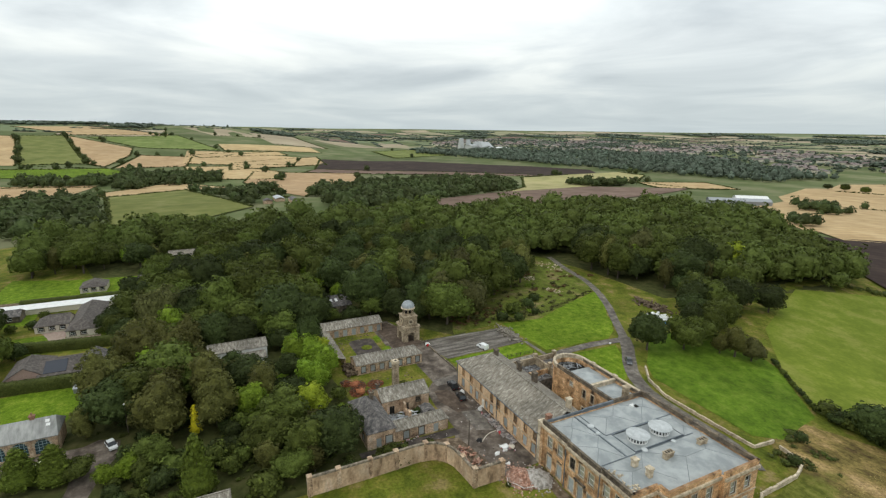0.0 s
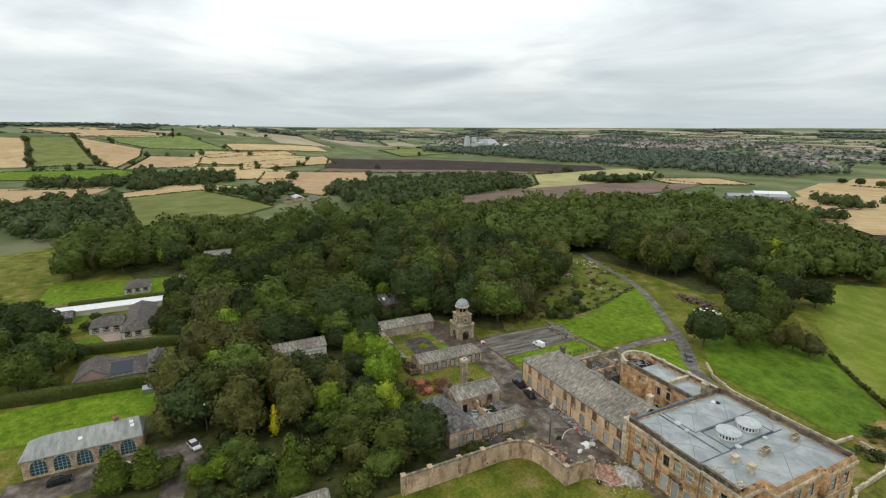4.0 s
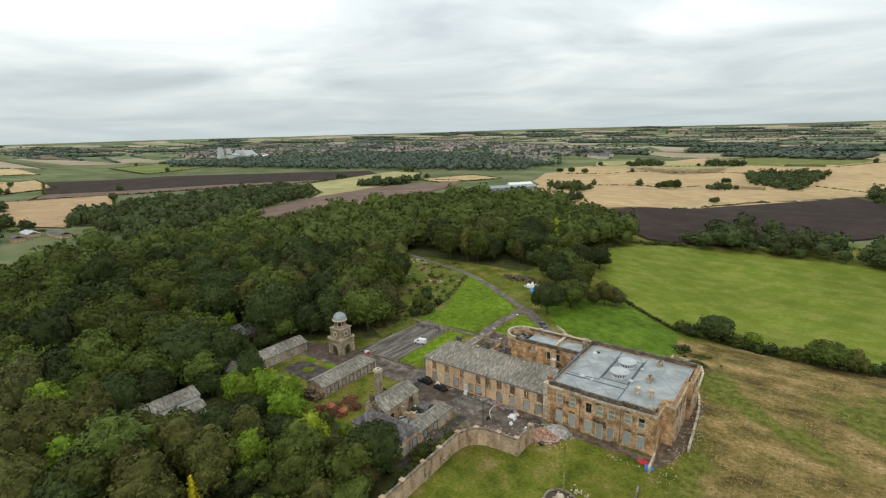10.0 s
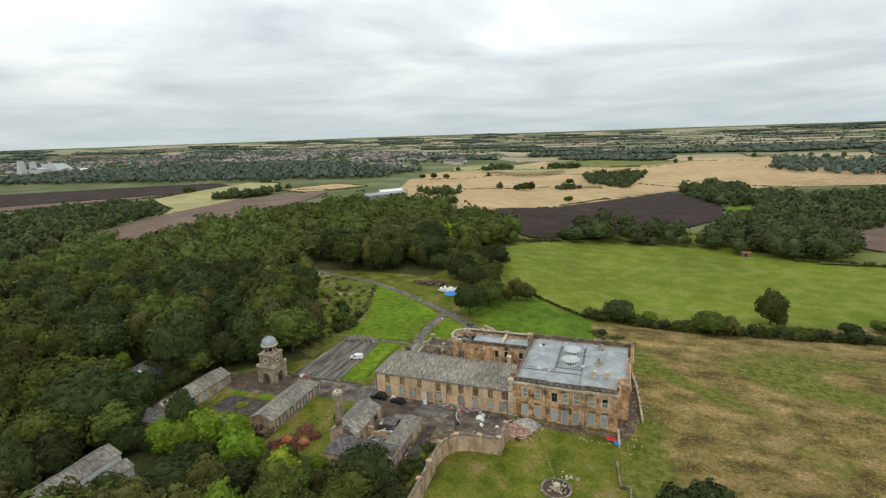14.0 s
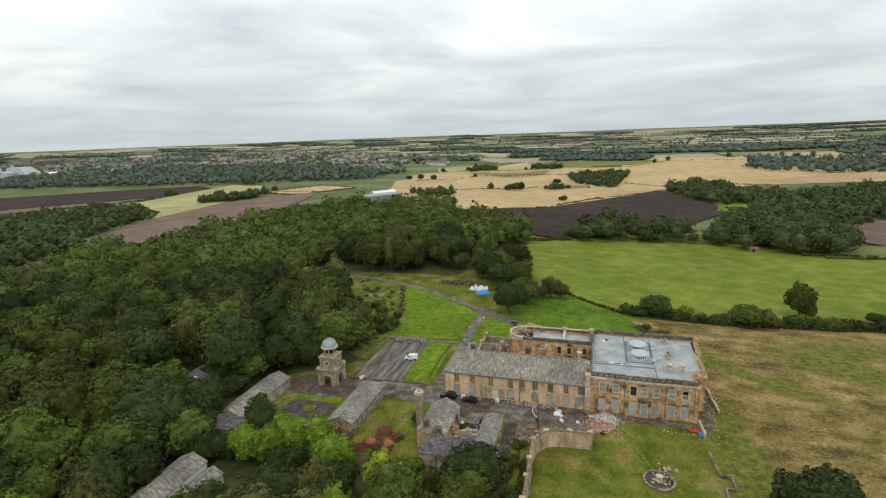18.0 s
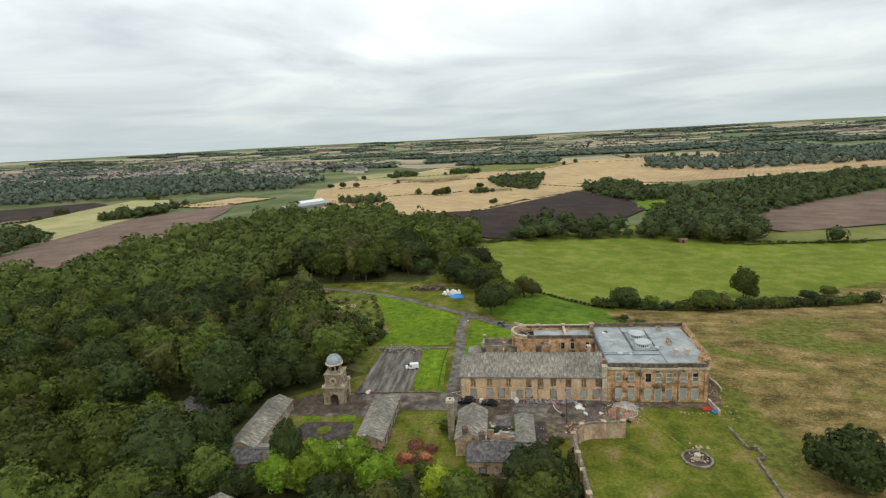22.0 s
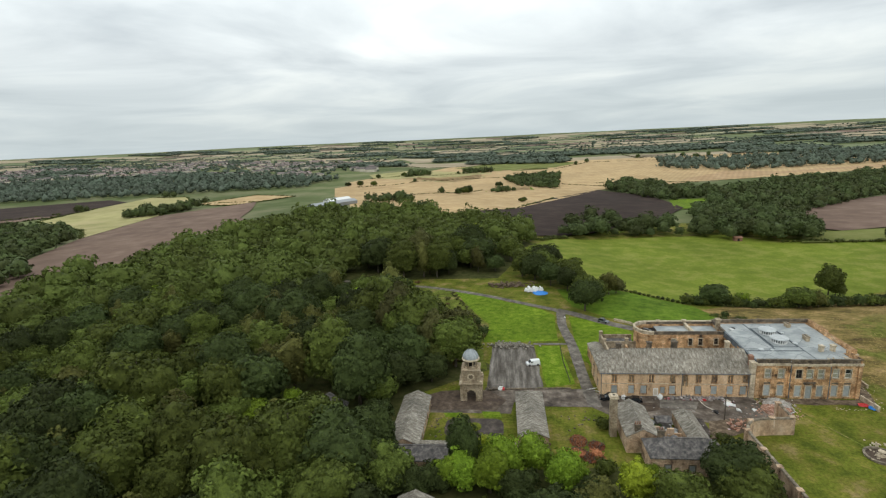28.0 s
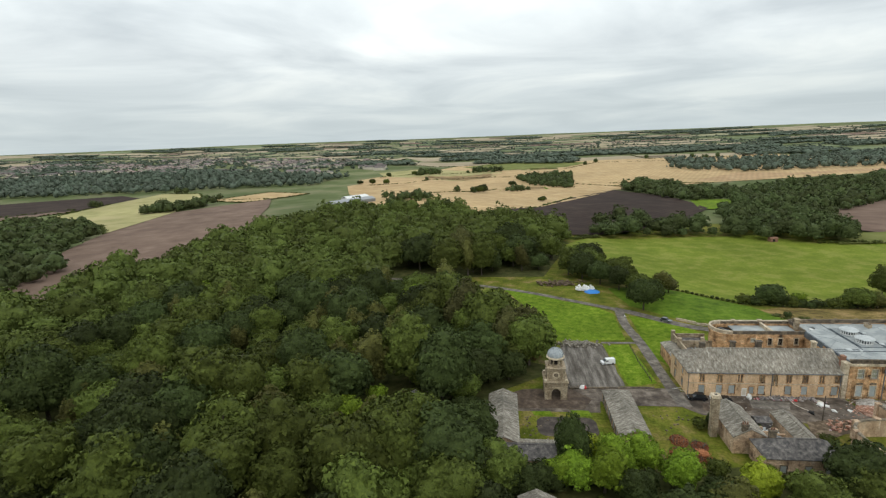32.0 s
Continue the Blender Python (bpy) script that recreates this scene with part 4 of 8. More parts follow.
def trunk_mesh(height, radius, spread, r):
    m = Mesh()

    def limb(a, b, ra, rb, n=6):
        d = (Vector(b) - Vector(a)).normalized()
        s = d.orthogonal().normalized()
        t = d.cross(s)
        pts = [Vector(c) + rr * (math.cos(2 * math.pi * k / n) * s + math.sin(2 * math.pi * k / n) * t) for c, rr in ((a, ra), (b, rb)) for k in range(n)]
        m.add(pts, [(k, (k + 1) % n, n + (k + 1) % n, n + k) for k in range(n)])

    limb((0, 0, -0.3), (0, 0, height * 0.45), radius * 1.25, radius * 0.8, 8)
    limb((0, 0, height * 0.45), (0.2, 0.1, height * 0.85), radius * 0.8, radius * 0.25)
    for k in range(5):
        a = 2 * math.pi * (k + r.random()) / 5
        limb((0, 0, height * (0.3 + 0.06 * k)), (spread * 0.6 * math.cos(a), spread * 0.6 * math.sin(a), height * (0.55 + 0.06 * k)), radius * 0.45, radius * 0.12, 5)
    return m


TREES = {}


def tree_kind(key, seed, radius, height, material, label, form="round", lobes=14, n_tufts=215, tuft=0.98, low=None, level=3, name="tree", per=18):
    """One tree, kept as a pattern; its first copy stands where the first tree does."""
    v, f, tone = crown(seed, radius, height * 0.07 if low is None else low, height, lobes, n_tufts, tuft, per, level, form)
    TREES.setdefault(key, []).append((big_mesh("crown", v, f, material, tone), trunk_mesh(height, 0.10 + height * 0.016, radius, random.Random(seed)).data("trunk", BARK), label, name))


placed = {}
tree_rng = random.Random(11)


def plant(key, x, y, scale=1.0, squash=1.0, group="trees of the park", label=""):
    kinds = TREES[key]
    k = tree_rng.randrange(len(kinds))
    m = Matrix.LocRotScale((x, y, land(x, y)), Euler((0, 0, tree_rng.uniform(0, 6.28))), (scale, scale, scale * squash))
    if (key, k) not in placed:
        cm, tm, lab, nm = kinds[k]
        ob = thing(nm, lab, "tree" if nm == "tree" else nm, group=group)
        part("trunk", tm, None, ob)
        part("crown", cm, None, ob)
        ob.matrix_basis = m
        placed[key, k] = ob
        if label:
            tagged(ob, label)
        return ob
    ob = copy_thing(placed[key, k], Matrix.Identity(4))
    ob.matrix_basis = m
    tagged(ob, label or kinds[k][2], group=group)
    return ob


for s in range(5):
    tree_kind("oak", 10 + s, 7.6, 16, LEAF, "broad green deciduous tree with rounded boughs", lobes=13 + s)
    tree_kind("dark", 20 + s, 7.4, 15.5, LEAF_DARK, "dark green broadleaf tree with a dense crown", lobes=11 + s, n_tufts=225, tuft=0.92)
for s in range(3):
    tree_kind("birch", 30 + s, 4.7, 15, LEAF_OLIVE, "olive-green birch with drooping fine foliage", "weeping", 10, 150, 0.75)
    tree_kind("copper", 46 + s, 6.2, 16, LEAF_COPPER, "bronze-tinted dark broadleaf tree", "weeping", 12, 200, 0.85)
for s in range(2):
    tree_kind("bright", 40 + s, 4.3, 11, LEAF_BRIGHT, "fresh bright green broadleaf tree by the yard", lobes=10, n_tufts=120, tuft=0.7)
    tree_kind("bush", 60 + s, 2.2, 3.2, LEAF_DARK if s else LEAF, "rounded green bush growing in rough grass", lobes=7, n_tufts=44, tuft=0.5, per=12, low=0.1, level=2, name="bush")
tree_kind("mound", 27, 7.4, 12.5, LEAF_DARK, "great dark green bushy tree standing on the meadow", lobes=12, n_tufts=260, low=0.1)
tree_kind("lime", 50, 4.4, 10.5, LEAF_LIME, "yellow-green broadleaf tree with open crown", lobes=10, n_tufts=120, tuft=0.7)
tree_kind("cone", 52, 2.6, 10, LEAF_CONE, "dense green conical conifer", "cone", 0, 200, 0.42, low=0.2, per=12)
tree_kind("gold", 53, 1.25, 7.0, LEAF_GOLD, "narrow golden-yellow conifer among dark shrubs", "cone", 0, 60, 0.32, low=0.2, level=2, per=10)
tree_kind("spruce", 54, 2.0, 9, LEAF_BLUE, "small pointed blue-grey spruce tree", "cone", 0, 90, 0.42, low=0.3, level=2, per=11)
tree_kind("yew", 55, 3.2, 14, LEAF_DARK, "dark pointed evergreen conifer tree", "cone", 0, 110, 0.6, low=0.3, level=2, per=11)
tree_kind("russet", 56, 2.0, 5, LEAF_RED, "russet-red dying shrub in rough grass", lobes=8, n_tufts=40, tuft=0.45, low=0.2, level=2, name="shrub", per=12)

# light patterns for the mass of the woods
LIGHT = [crown(100 + s, 7.6, 1.0, 16, 12, 58, 1.5, 8, 2, heart=0.9) for s in range(10)]
MID = [crown(130 + s, 7.0, 0.0, 14, 9, 20, 2.1, 5, 2, heart=0.92) for s in range(8)]
SMALL = [crown(120 + s, 7.0, 0.0, 12, 6, 6, 2.6, 3, 1, heart=1.05) for s in range(6)]
FINE = [crown(160 + s, 7.6, 1.0, 16, 12, 105, 1.25, 12, 2, heart=0.92) for s in range(6)]
THIN = [crown(170 + s, 2.0, 0.0, 3.2, 5, 5, 0.9, 3, 1, heart=1.05) for s in range(5)]
HEDGE = [crown(140 + s, 2.0, 0.0, 3.2, 6, 12, 0.7, 5, 1) for s in range(5)]


def mass(name, spots, patterns, material, label, category, seed=3):
    """Many trees as one stuff: spots of (x, y, scale, height factor)."""
    r = np.random.default_rng(seed)
    vs, fs, ts, n = [], [], [], 0
    for x, y, s, hf in spots:
        v, f, tone = patterns[r.integers(len(patterns))]
        a = r.uniform(0, 6.28)
        c, q = math.cos(a) * s, math.sin(a) * s
        vs.append(np.stack([v[:, 0] * c - v[:, 1] * q + x, v[:, 0] * q + v[:, 1] * c + y, v[:, 2] * s * hf + land(x, y)], 1))
        fs.append(f + n)
        ts.append(tone * 0.22 + r.uniform(0, 0.78))
        n += len(v)
    if not vs:
        return
    me = big_mesh(name, np.concatenate(vs), np.concatenate(fs), material, np.concatenate(ts))
    return tagged(new(name, me), label, category, kind="stuff")


def inside(x, y, poly):
    c = False
    for (x0, y0), (x1, y1) in zip(poly, poly[1:] + poly[:1]):
        if (y0 > y) != (y1 > y) and x < (x1 - x0) * (y - y0) / (y1 - y0) + x0:
            c = not c
    return c


def scatter(poly, gap, seed):
    r = random.Random(seed)
    xs, ys = [p[0] for p in poly], [p[1] for p in poly]
    out, j = [], 0
    y = min(ys)
    while y < max(ys):
        x = min(xs) + (j % 2) * gap / 2
        while x < max(xs):
            px, py = x + r.uniform(-0.33, 0.33) * gap, y + r.uniform(-0.33, 0.33) * gap
            if inside(px, py, poly):
                out.append((px, py))
            x += gap
        y += gap * 0.87
        j += 1
    return out


CLEAR = [(-310, -9, 9, 6.5, 0.21), (-195.5, 46.8, 5.8, 8.5, 0.36), (-165.5, 10, 5.5, 7.5, 0.5), (-165.5, 2, 5.5, 7.5, 0.5), (-159, 10, 4, 6.0, 0.5), (-124, -6, 4.5, 2.0, 0.55), (-122, -7, 4.5, 2.0, 0.5)]


def headroom(x, y):
    """How tall a tree may grow here beside the roofs that stand clear of the canopy."""
    room = 99.0
    for cx, cy, rad, z, rise in CLEAR:
        u, v = x - cx, y - cy
        ahead, aside = u * 0.89 - v * 0.46, abs(u * 0.46 + v * 0.89)
        if math.hypot(u, v) < rad:
            return 0.0
        if ahead > 0 and aside < rad + 2 and ahead < 40:
            room = min(room, z + rise * (ahead - rad))
    return room


WOOD = [(-171, 24), (-180, 36), (-180, 60), (-170, 72), (-156, 80), (-162, 96), (-178, 108), (-192, 138), (-222, 163), (-246, 178), (-222, 190), (-175, 187), (-150, 196), (-138, 222),
        (-127, 277), (-126, 297), (-146, 322), (-168, 345), (-204, 374), (-279, 382), (-322, 410), (-362, 300), (-385, 160), (-385, 37), (-378, -45), (-330, -88), (-292, -76), (-300, -36), (-284, -20), (-250, -27), (-205, -29), (-182, -14), (-173, -4), (-172, 16)]
near, rest = [], []
for x, y in scatter(WOOD, 11.4, 1):
    if headroom(x, y) < 3.5:
        continue
    (near if (y < 135 and x > -318) or (y < 230 and x > -228) else rest).append((x, y))
tree_rng.shuffle(near)
rest += near[330:]
for x, y in near[:330]:
    u, tone = tree_rng.random(), noise.noise(Vector((x / 38, y / 38, 4)))
    key = "dark" if u < 0.36 - 0.5 * tone else "oak" if u < 0.74 else "birch" if u < 0.84 else "copper" if u < 0.88 else "bright"
    s, q = tree_rng.uniform(0.68, 1.3), tree_rng.uniform(0.85, 1.18)
    plant(key, x, y, min(s, max(0.3, headroom(x, y) / 16 / q)), q, "trees of the wood")
wood_rng = random.Random(2)
wood = [(x, y, min(wood_rng.uniform(0.6, 1.25), max(0.3, headroom(x, y) / 17)), wood_rng.uniform(0.85, 1.15)) for x, y in rest]
mass("woodland", [q for q in wood if q[0] > -345 and q[1] < 150], FINE, LEAF_FAR, "green mixed woodland canopy of domed crowns", "woodland", 7)
mass("woodland", [q for q in wood if not (q[0] > -345 and q[1] < 150)], LIGHT, LEAF_FAR, "dense green mixed woodland canopy", "woodland")

OUTER = [
    [(-485, 215), (-545, 350), (-620, 425), (-700, 470), (-760, 430), (-720, 310), (-640, 200), (-560, 160)],
    [(-432, -66), (-640, -102), (-690, -168), (-560, -190), (-430, -130), (-385, -95)],
    [(-610, 560), (-596, 640), (-640, 640), (-665, 560), (-640, 530)],
    [(-105, 319), (-75, 317), (-15, 313), (-10, 330), (-20, 352), (-57, 380), (-88, 366)],
    [(-12, 316), (10, 302), (64, 290), (86, 318), (96, 380), (60, 398), (24, 378)],
    [(100, 390), (258, 540), (430, 690), (600, 790), (470, 860), (312, 800), (135, 640), (100, 560), (60, 450)],
    [(15, 748), (32, 600), (45, 520), (60, 545), (108, 690), (106, 840), (65, 850)],
    [(58, 560), (98, 562), (140, 650), (112, 692)], [(22, 392), (42, 458), (62, 450), (62, 398)],
    [(-138, 1021), (-115, 868), (-57, 789), (-38, 900), (-22, 1048)], [(-244, 1205), (-166, 1225), (-170, 1275), (-236, 1280)], [(-172, 768), (-140, 752), (-116, 782), (-150, 806)],
    [(-374, 1080), (-340, 1090), (-322, 1165), (-350, 1170)],
    [(-335, 606), (-300, 562), (-268, 545), (-262, 575), (-300, 625)],
    [(-300, 440), (-235, 432), (-225, 452), (-290, 470)],
    [(-425, 105), (-545, 118), (-600, 112), (-690, 160), (-745, 225), (-790, 340), (-765, 428), (-725, 312), (-645, 203), (-562, 163), (-488, 212), (-445, 215)],
    [(-505, 40), (-530, 42), (-575, 26), (-640, 48), (-668, 70), (-690, 96), (-672, 98), (-640, 76), (-575, 56), (-548, 54)],
    [(-892, 118), (-872, 122), (-872, 138), (-890, 136)],
    [(-880, -230), (-872, -100), (-845, -25), (-880, 34), (-985, 42), (-985, -60), (-955, -150), (-945, -240)],
    [(-700, 0), (-600, 28), (-590, 56), (-690, 46)],
    [(-800, -75), (-900, -50), (-1080, -100), (-1085, -125), (-930, -105), (-830, -110)],
]
EDGE = (3, 4, 8)
spots, edge_spots = [], []
for k, poly in enumerate(OUTER):
    (edge_spots if k in EDGE else spots).extend([(x, y, wood_rng.choice((0.5, 0.65, 0.8, 0.95, 1.1)), wood_rng.uniform(0.75, 1.1)) for x, y in scatter(poly, 12.4, 20 + k)])
BELT = [[(-1560, 640), (-1310, 740), (-900, 830), (-554, 915), (-530, 1100), (-800, 1230), (-1371, 1300), (-1640, 952)],
        [(212, 1120), (340, 1010), (700, 1060), (1100, 1200), (1300, 1500), (700, 1350), (400, 1330), (283, 1395)]]
far_spots = [(x, y, wood_rng.uniform(1.0, 1.5), wood_rng.uniform(0.8, 1.1)) for k, poly in enumerate(BELT) for x, y in scatter(poly, 23.5, 50 + k)]
for cx, cy, w, h, a in far_woods:
    gap = 16 + math.hypot(cx, cy) / 160
    c, s = math.cos(a), math.sin(a)
    quad = [(cx + c * u * w - s * v * h, cy + s * u * w + c * v * h) for u, v in ((-1, -1), (1, -0.8), (0.8, 1), (-0.9, 0.8))]
    far_spots += [(x, y, gap / 11, 10.5 / gap) for x, y in scatter(quad, gap, int(cx) & 255)]
mass("woodland", edge_spots, LIGHT, LEAF_COPSE, "mixed green wood along the pasture edge", "woodland", 9)
mass("woodland", spots, MID, LEAF_COPSE, "green copses and woods among the fields", "woodland", 4)

# hedges with hedgerow trees
LINES = [((-126, 290), (-104, 318)), ((-118, 296), (-96, 318)), ((44, 292), (130, 284)), ((-37, 880), (30, 810)),
         ((283, 1399), (102, 1426)), ((102, 1426), (-14, 1244)), ((24, 872), (190, 832)), ((-1110, -140), (-1340, -110)), ((-1166, 66), (-1056, 58)), ((-1056, 58), (-1155, 275)),
         ((-1320, -8), (-1267, 14)), ((-1441, 205), (-1267, 20)), ((-1189, -192), (-1130, -150)), ((-1703, -412), (-1175, -292)), ((-1727, -318), (-1189, -192)), ((-1115, -150), (-1100, -330)), ((-1165, -295), (-1115, -150)),
         ((-781, 545), (-802, 676)), ((-1658, 540), (-1367, 512)), ((-1290, 285), (-1061, 222)), ((-860, -131), (-690, -98)), ((-880, -250), (-860, -131)), ((-1037, -100), (-900, -30)), ((-900, -30), (-560, 95)), ((-640, 690), (-539, 700)), ((-318, 656), (-242, 700)), ((-242, 700), (-179, 822)), ((-425, 878), (-351, 902)), ((-351, 902), (-254, 1067)), ((-254, 1067), (-146, 1068)), ((-445, 1065), (-276, 1207)), ((-276, 1207), (-166, 1230)), ((-141, 476), (-75, 618))]
edge_rng = random.Random(19)
for note, material, outline in FIELDS:
    cx, cy = sum(p[0] for p in outline) / len(outline), sum(p[1] for p in outline) / len(outline)
    if cx < -560 and material is not PLOUGH:
        for a, b in zip(outline, outline[1:] + outline[:1]):
            if edge_rng.random() < 0.75:
                LINES.append((a, b))
hedge_spots, lone_spots = [], []
for (a, b) in LINES + [l for l in hedge_lines]:
    far_off = min(math.hypot(p[0], p[1]) for p in (a, b))
    step = 3.6 if far_off < 900 else 5.5 if far_off < 1800 else 17
    n = int(math.dist(a, b) / step)
    for k in range(n):
        if wood_rng.random() < 0.86:
            x, y = a[0] + (b[0] - a[0]) * k / n + wood_rng.uniform(-1, 1), a[1] + (b[1] - a[1]) * k / n + wood_rng.uniform(-1, 1)
            (hedge_spots if far_off < 1800 else far_spots).append((x, y, wood_rng.uniform(0.7, 1.2) * (1 if far_off < 900 else 1.1 if far_off < 1800 else 1.4), 0.7 if far_off < 1800 else 0.24))
            if wood_rng.random() < (0.022 if far_off < 1800 else 0.16):
                (lone_spots if far_off < 1800 else far_spots).append((x, y, wood_rng.uniform(0.6, 1.0), 1.0))
mass("hedgerow", [q for q in hedge_spots if math.hypot(q[0] + 100, q[1]) < 520], HEDGE, LEAF_HEDGE, "dark green hedgerow along the pasture", "hedge", 15)
mass("hedgerow", [q for q in hedge_spots if math.hypot(q[0] + 100, q[1]) >= 520], THIN, LEAF_HEDGE, "dark green hedgerows between the fields", "hedge", 5)
mass("hedgerow_trees", lone_spots, MID, LEAF_COPSE, "scattered green trees standing in the hedgerows", "trees", 8)
mass("woodland", far_spots, SMALL, LEAF_HAZED, "distant woods and hedgerow trees", "woodland", 6)

# ---- building blocks ----
OLIVEBOARD = mat("faded_olive_boards", [(0.3, (0.20, 0.20, 0.15)), (0.6, (0.28, 0.275, 0.21)), (0.8, (0.36, 0.35, 0.29))], 1.2, 0.8, rand="object", rand_amt=0.25, hue_amt=0.01)


def wall(m, a, b, z0, z1, openings=(), thick=0.5):
    """A wall from a to b with its outer face on that line (outside to the right of the way); openings: (start, end, bottom, top) along it."""
    length = math.dist(a, b)
    ux, uy = (b[0] - a[0]) / length, (b[1] - a[1]) / length
    us = sorted({0.003, length - 0.003, *[o[0] for o in openings], *[o[1] for o in openings]})
    for u0, u1 in zip(us, us[1:]):
        mid = (u0 + u1) / 2
        holes = sorted((o[2], o[3]) for o in openings if o[0] < mid < o[1])
        z = z0
        for lo, hi in holes + [(z1, z1)]:
            if lo - z > 0.01:
                pts = []
                for zz in (z, lo):
                    for u, w in ((u0, 0), (u1, 0), (u1, thick), (u0, thick)):
                        pts.append((a[0] + ux * u - uy * w, a[1] + uy * u + ux * w, zz))
                m.add(pts, [(3, 2, 1, 0), (4, 5, 6, 7), (0, 1, 5, 4), (1, 2, 6, 5), (2, 3, 7, 6), (3, 0, 4, 7)])
            z = hi
    return m


def along(a, b, u, w=0.0):
    length = math.dist(a, b)
    ux, uy = (b[0] - a[0]) / length, (b[1] - a[1]) / length
    return a[0] + ux * u - uy * w, a[1] + uy * u + ux * w


def slab(m, a, b, u0, u1, w0, w1, z0, z1):
    """A box on the wall from a to b: u along it, w into it (minus: proud of it)."""
    pts = [(*along(a, b, u, w), z) for z in (z0, z1) for u, w in ((u0, w0), (u1, w0), (u1, w1), (u0, w1))]
    return m.add(pts, [(3, 2, 1, 0), (4, 5, 6, 7), (0, 1, 5, 4), (1, 2, 6, 5), (2, 3, 7, 6), (3, 0, 4, 7)])


BLOCKED = mat("brown_blocked_lights", [(0.34, (0.12, 0.085, 0.055)), (0.5, (0.21, 0.16, 0.105)), (0.66, (0.30, 0.24, 0.165))], 1.5, 0.9, rand="object", rand_amt=0.3, hue_amt=0.01)


def window(parent, a, b, o, fill, surround=STONE_PALE, bars=True):
    """A window in an opening o of the wall a-b: 'board', 'sash' or 'open'."""
    u0, u1, z0, z1 = o
    s = Mesh()
    slab(s, a, b, u0 - 0.22, u0, -0.05, 0.2, z0, z1 + 0.25)
    slab(s, a, b, u1, u1 + 0.22, -0.05, 0.2, z0, z1 + 0.25)
    slab(s, a, b, u0, u1, -0.05, 0.2, z1, z1 + 0.25)
    slab(s, a, b, u0 - 0.3, u1 + 0.3, -0.14, 0.2, z0 - 0.2, z0)
    w = part("window", s, surround, parent)
    if fill == "blocked":
        part("mullion", slab(Mesh(), a, b, (u0 + u1) / 2 - 0.1, (u0 + u1) / 2 + 0.1, 0.02, 0.16, z0, z1), surround, w)
        part("blocking", slab(Mesh(), a, b, u0, u1, 0.16, 0.22, z0, z1), BLOCKED, w, "brown blocked lights")
    elif fill == "board":
        part("board", slab(Mesh(), a, b, u0, u1, 0.07, 0.13, z0, z1), BOARD, w, "grey boarding")
    else:
        # an open window gets a near-black pane in place of the room's shade
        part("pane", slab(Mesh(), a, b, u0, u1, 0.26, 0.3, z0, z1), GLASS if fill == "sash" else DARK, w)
        f = Mesh()
        zm = (z0 + z1) / 2
        for q0, q1 in ((z0, z0 + 0.12), (zm - 0.05, zm + 0.05), (z1 - 0.08, z1)):
            slab(f, a, b, u0, u1, 0.18, 0.26, q0, q1)
        for q0, q1 in ((u0, u0 + 0.08), (u1 - 0.08, u1)) + ((((u0 + u1) / 2 - 0.05, (u0 + u1) / 2 + 0.05),) if fill == "open" else ()):
            slab(f, a, b, q0, q1, 0.18, 0.26, z0 + 0.12, z1 - 0.08)
        part("sash", f, WHITE if fill == "sash" else STONE_DARK, w)
        if fill == "sash" and bars:
            part("board", slab(Mesh(), a, b, u0 + 0.1, u1 - 0.1, 0.242, 0.257, z0 + 0.12, zm - 0.05 if (int(u0 * 7) % 4 == 0) else z1 - 0.12), OLIVEBOARD, w, "pale boarding behind the sash")
    return w


def chimney(parent, x, y, z0, z1, sx, sy, material=STONE_PALE, pots=0):
    m = Mesh().box(x - sx / 2, x + sx / 2, y - sy / 2, y + sy / 2, z0, z1 - 0.3)
    m.box(x - sx / 2 - 0.15, x + sx / 2 + 0.15, y - sy / 2 - 0.15, y + sy / 2 + 0.15, z1 - 0.3, z1)
    c = part("chimney", m, material, parent)
    for k in range(pots):
        px = x + (k - (pots - 1) / 2) * 0.5 * (sx > sy)
        py = y + (k - (pots - 1) / 2) * 0.5 * (sx <= sy)
        part("chimney_pot", Mesh().ring(px, py, [(0.17, z1), (0.14, z1 + 0.55), (0.17, z1 + 0.6)], 8), BRICK, c)
    return c


OFFWHITE = mat("weathered_white_sheet", [(0.3, (0.36, 0.38, 0.38)), (0.7, (0.52, 0.54, 0.54))], 1.2, 0.6, big=0.1, big_scale=0.5)

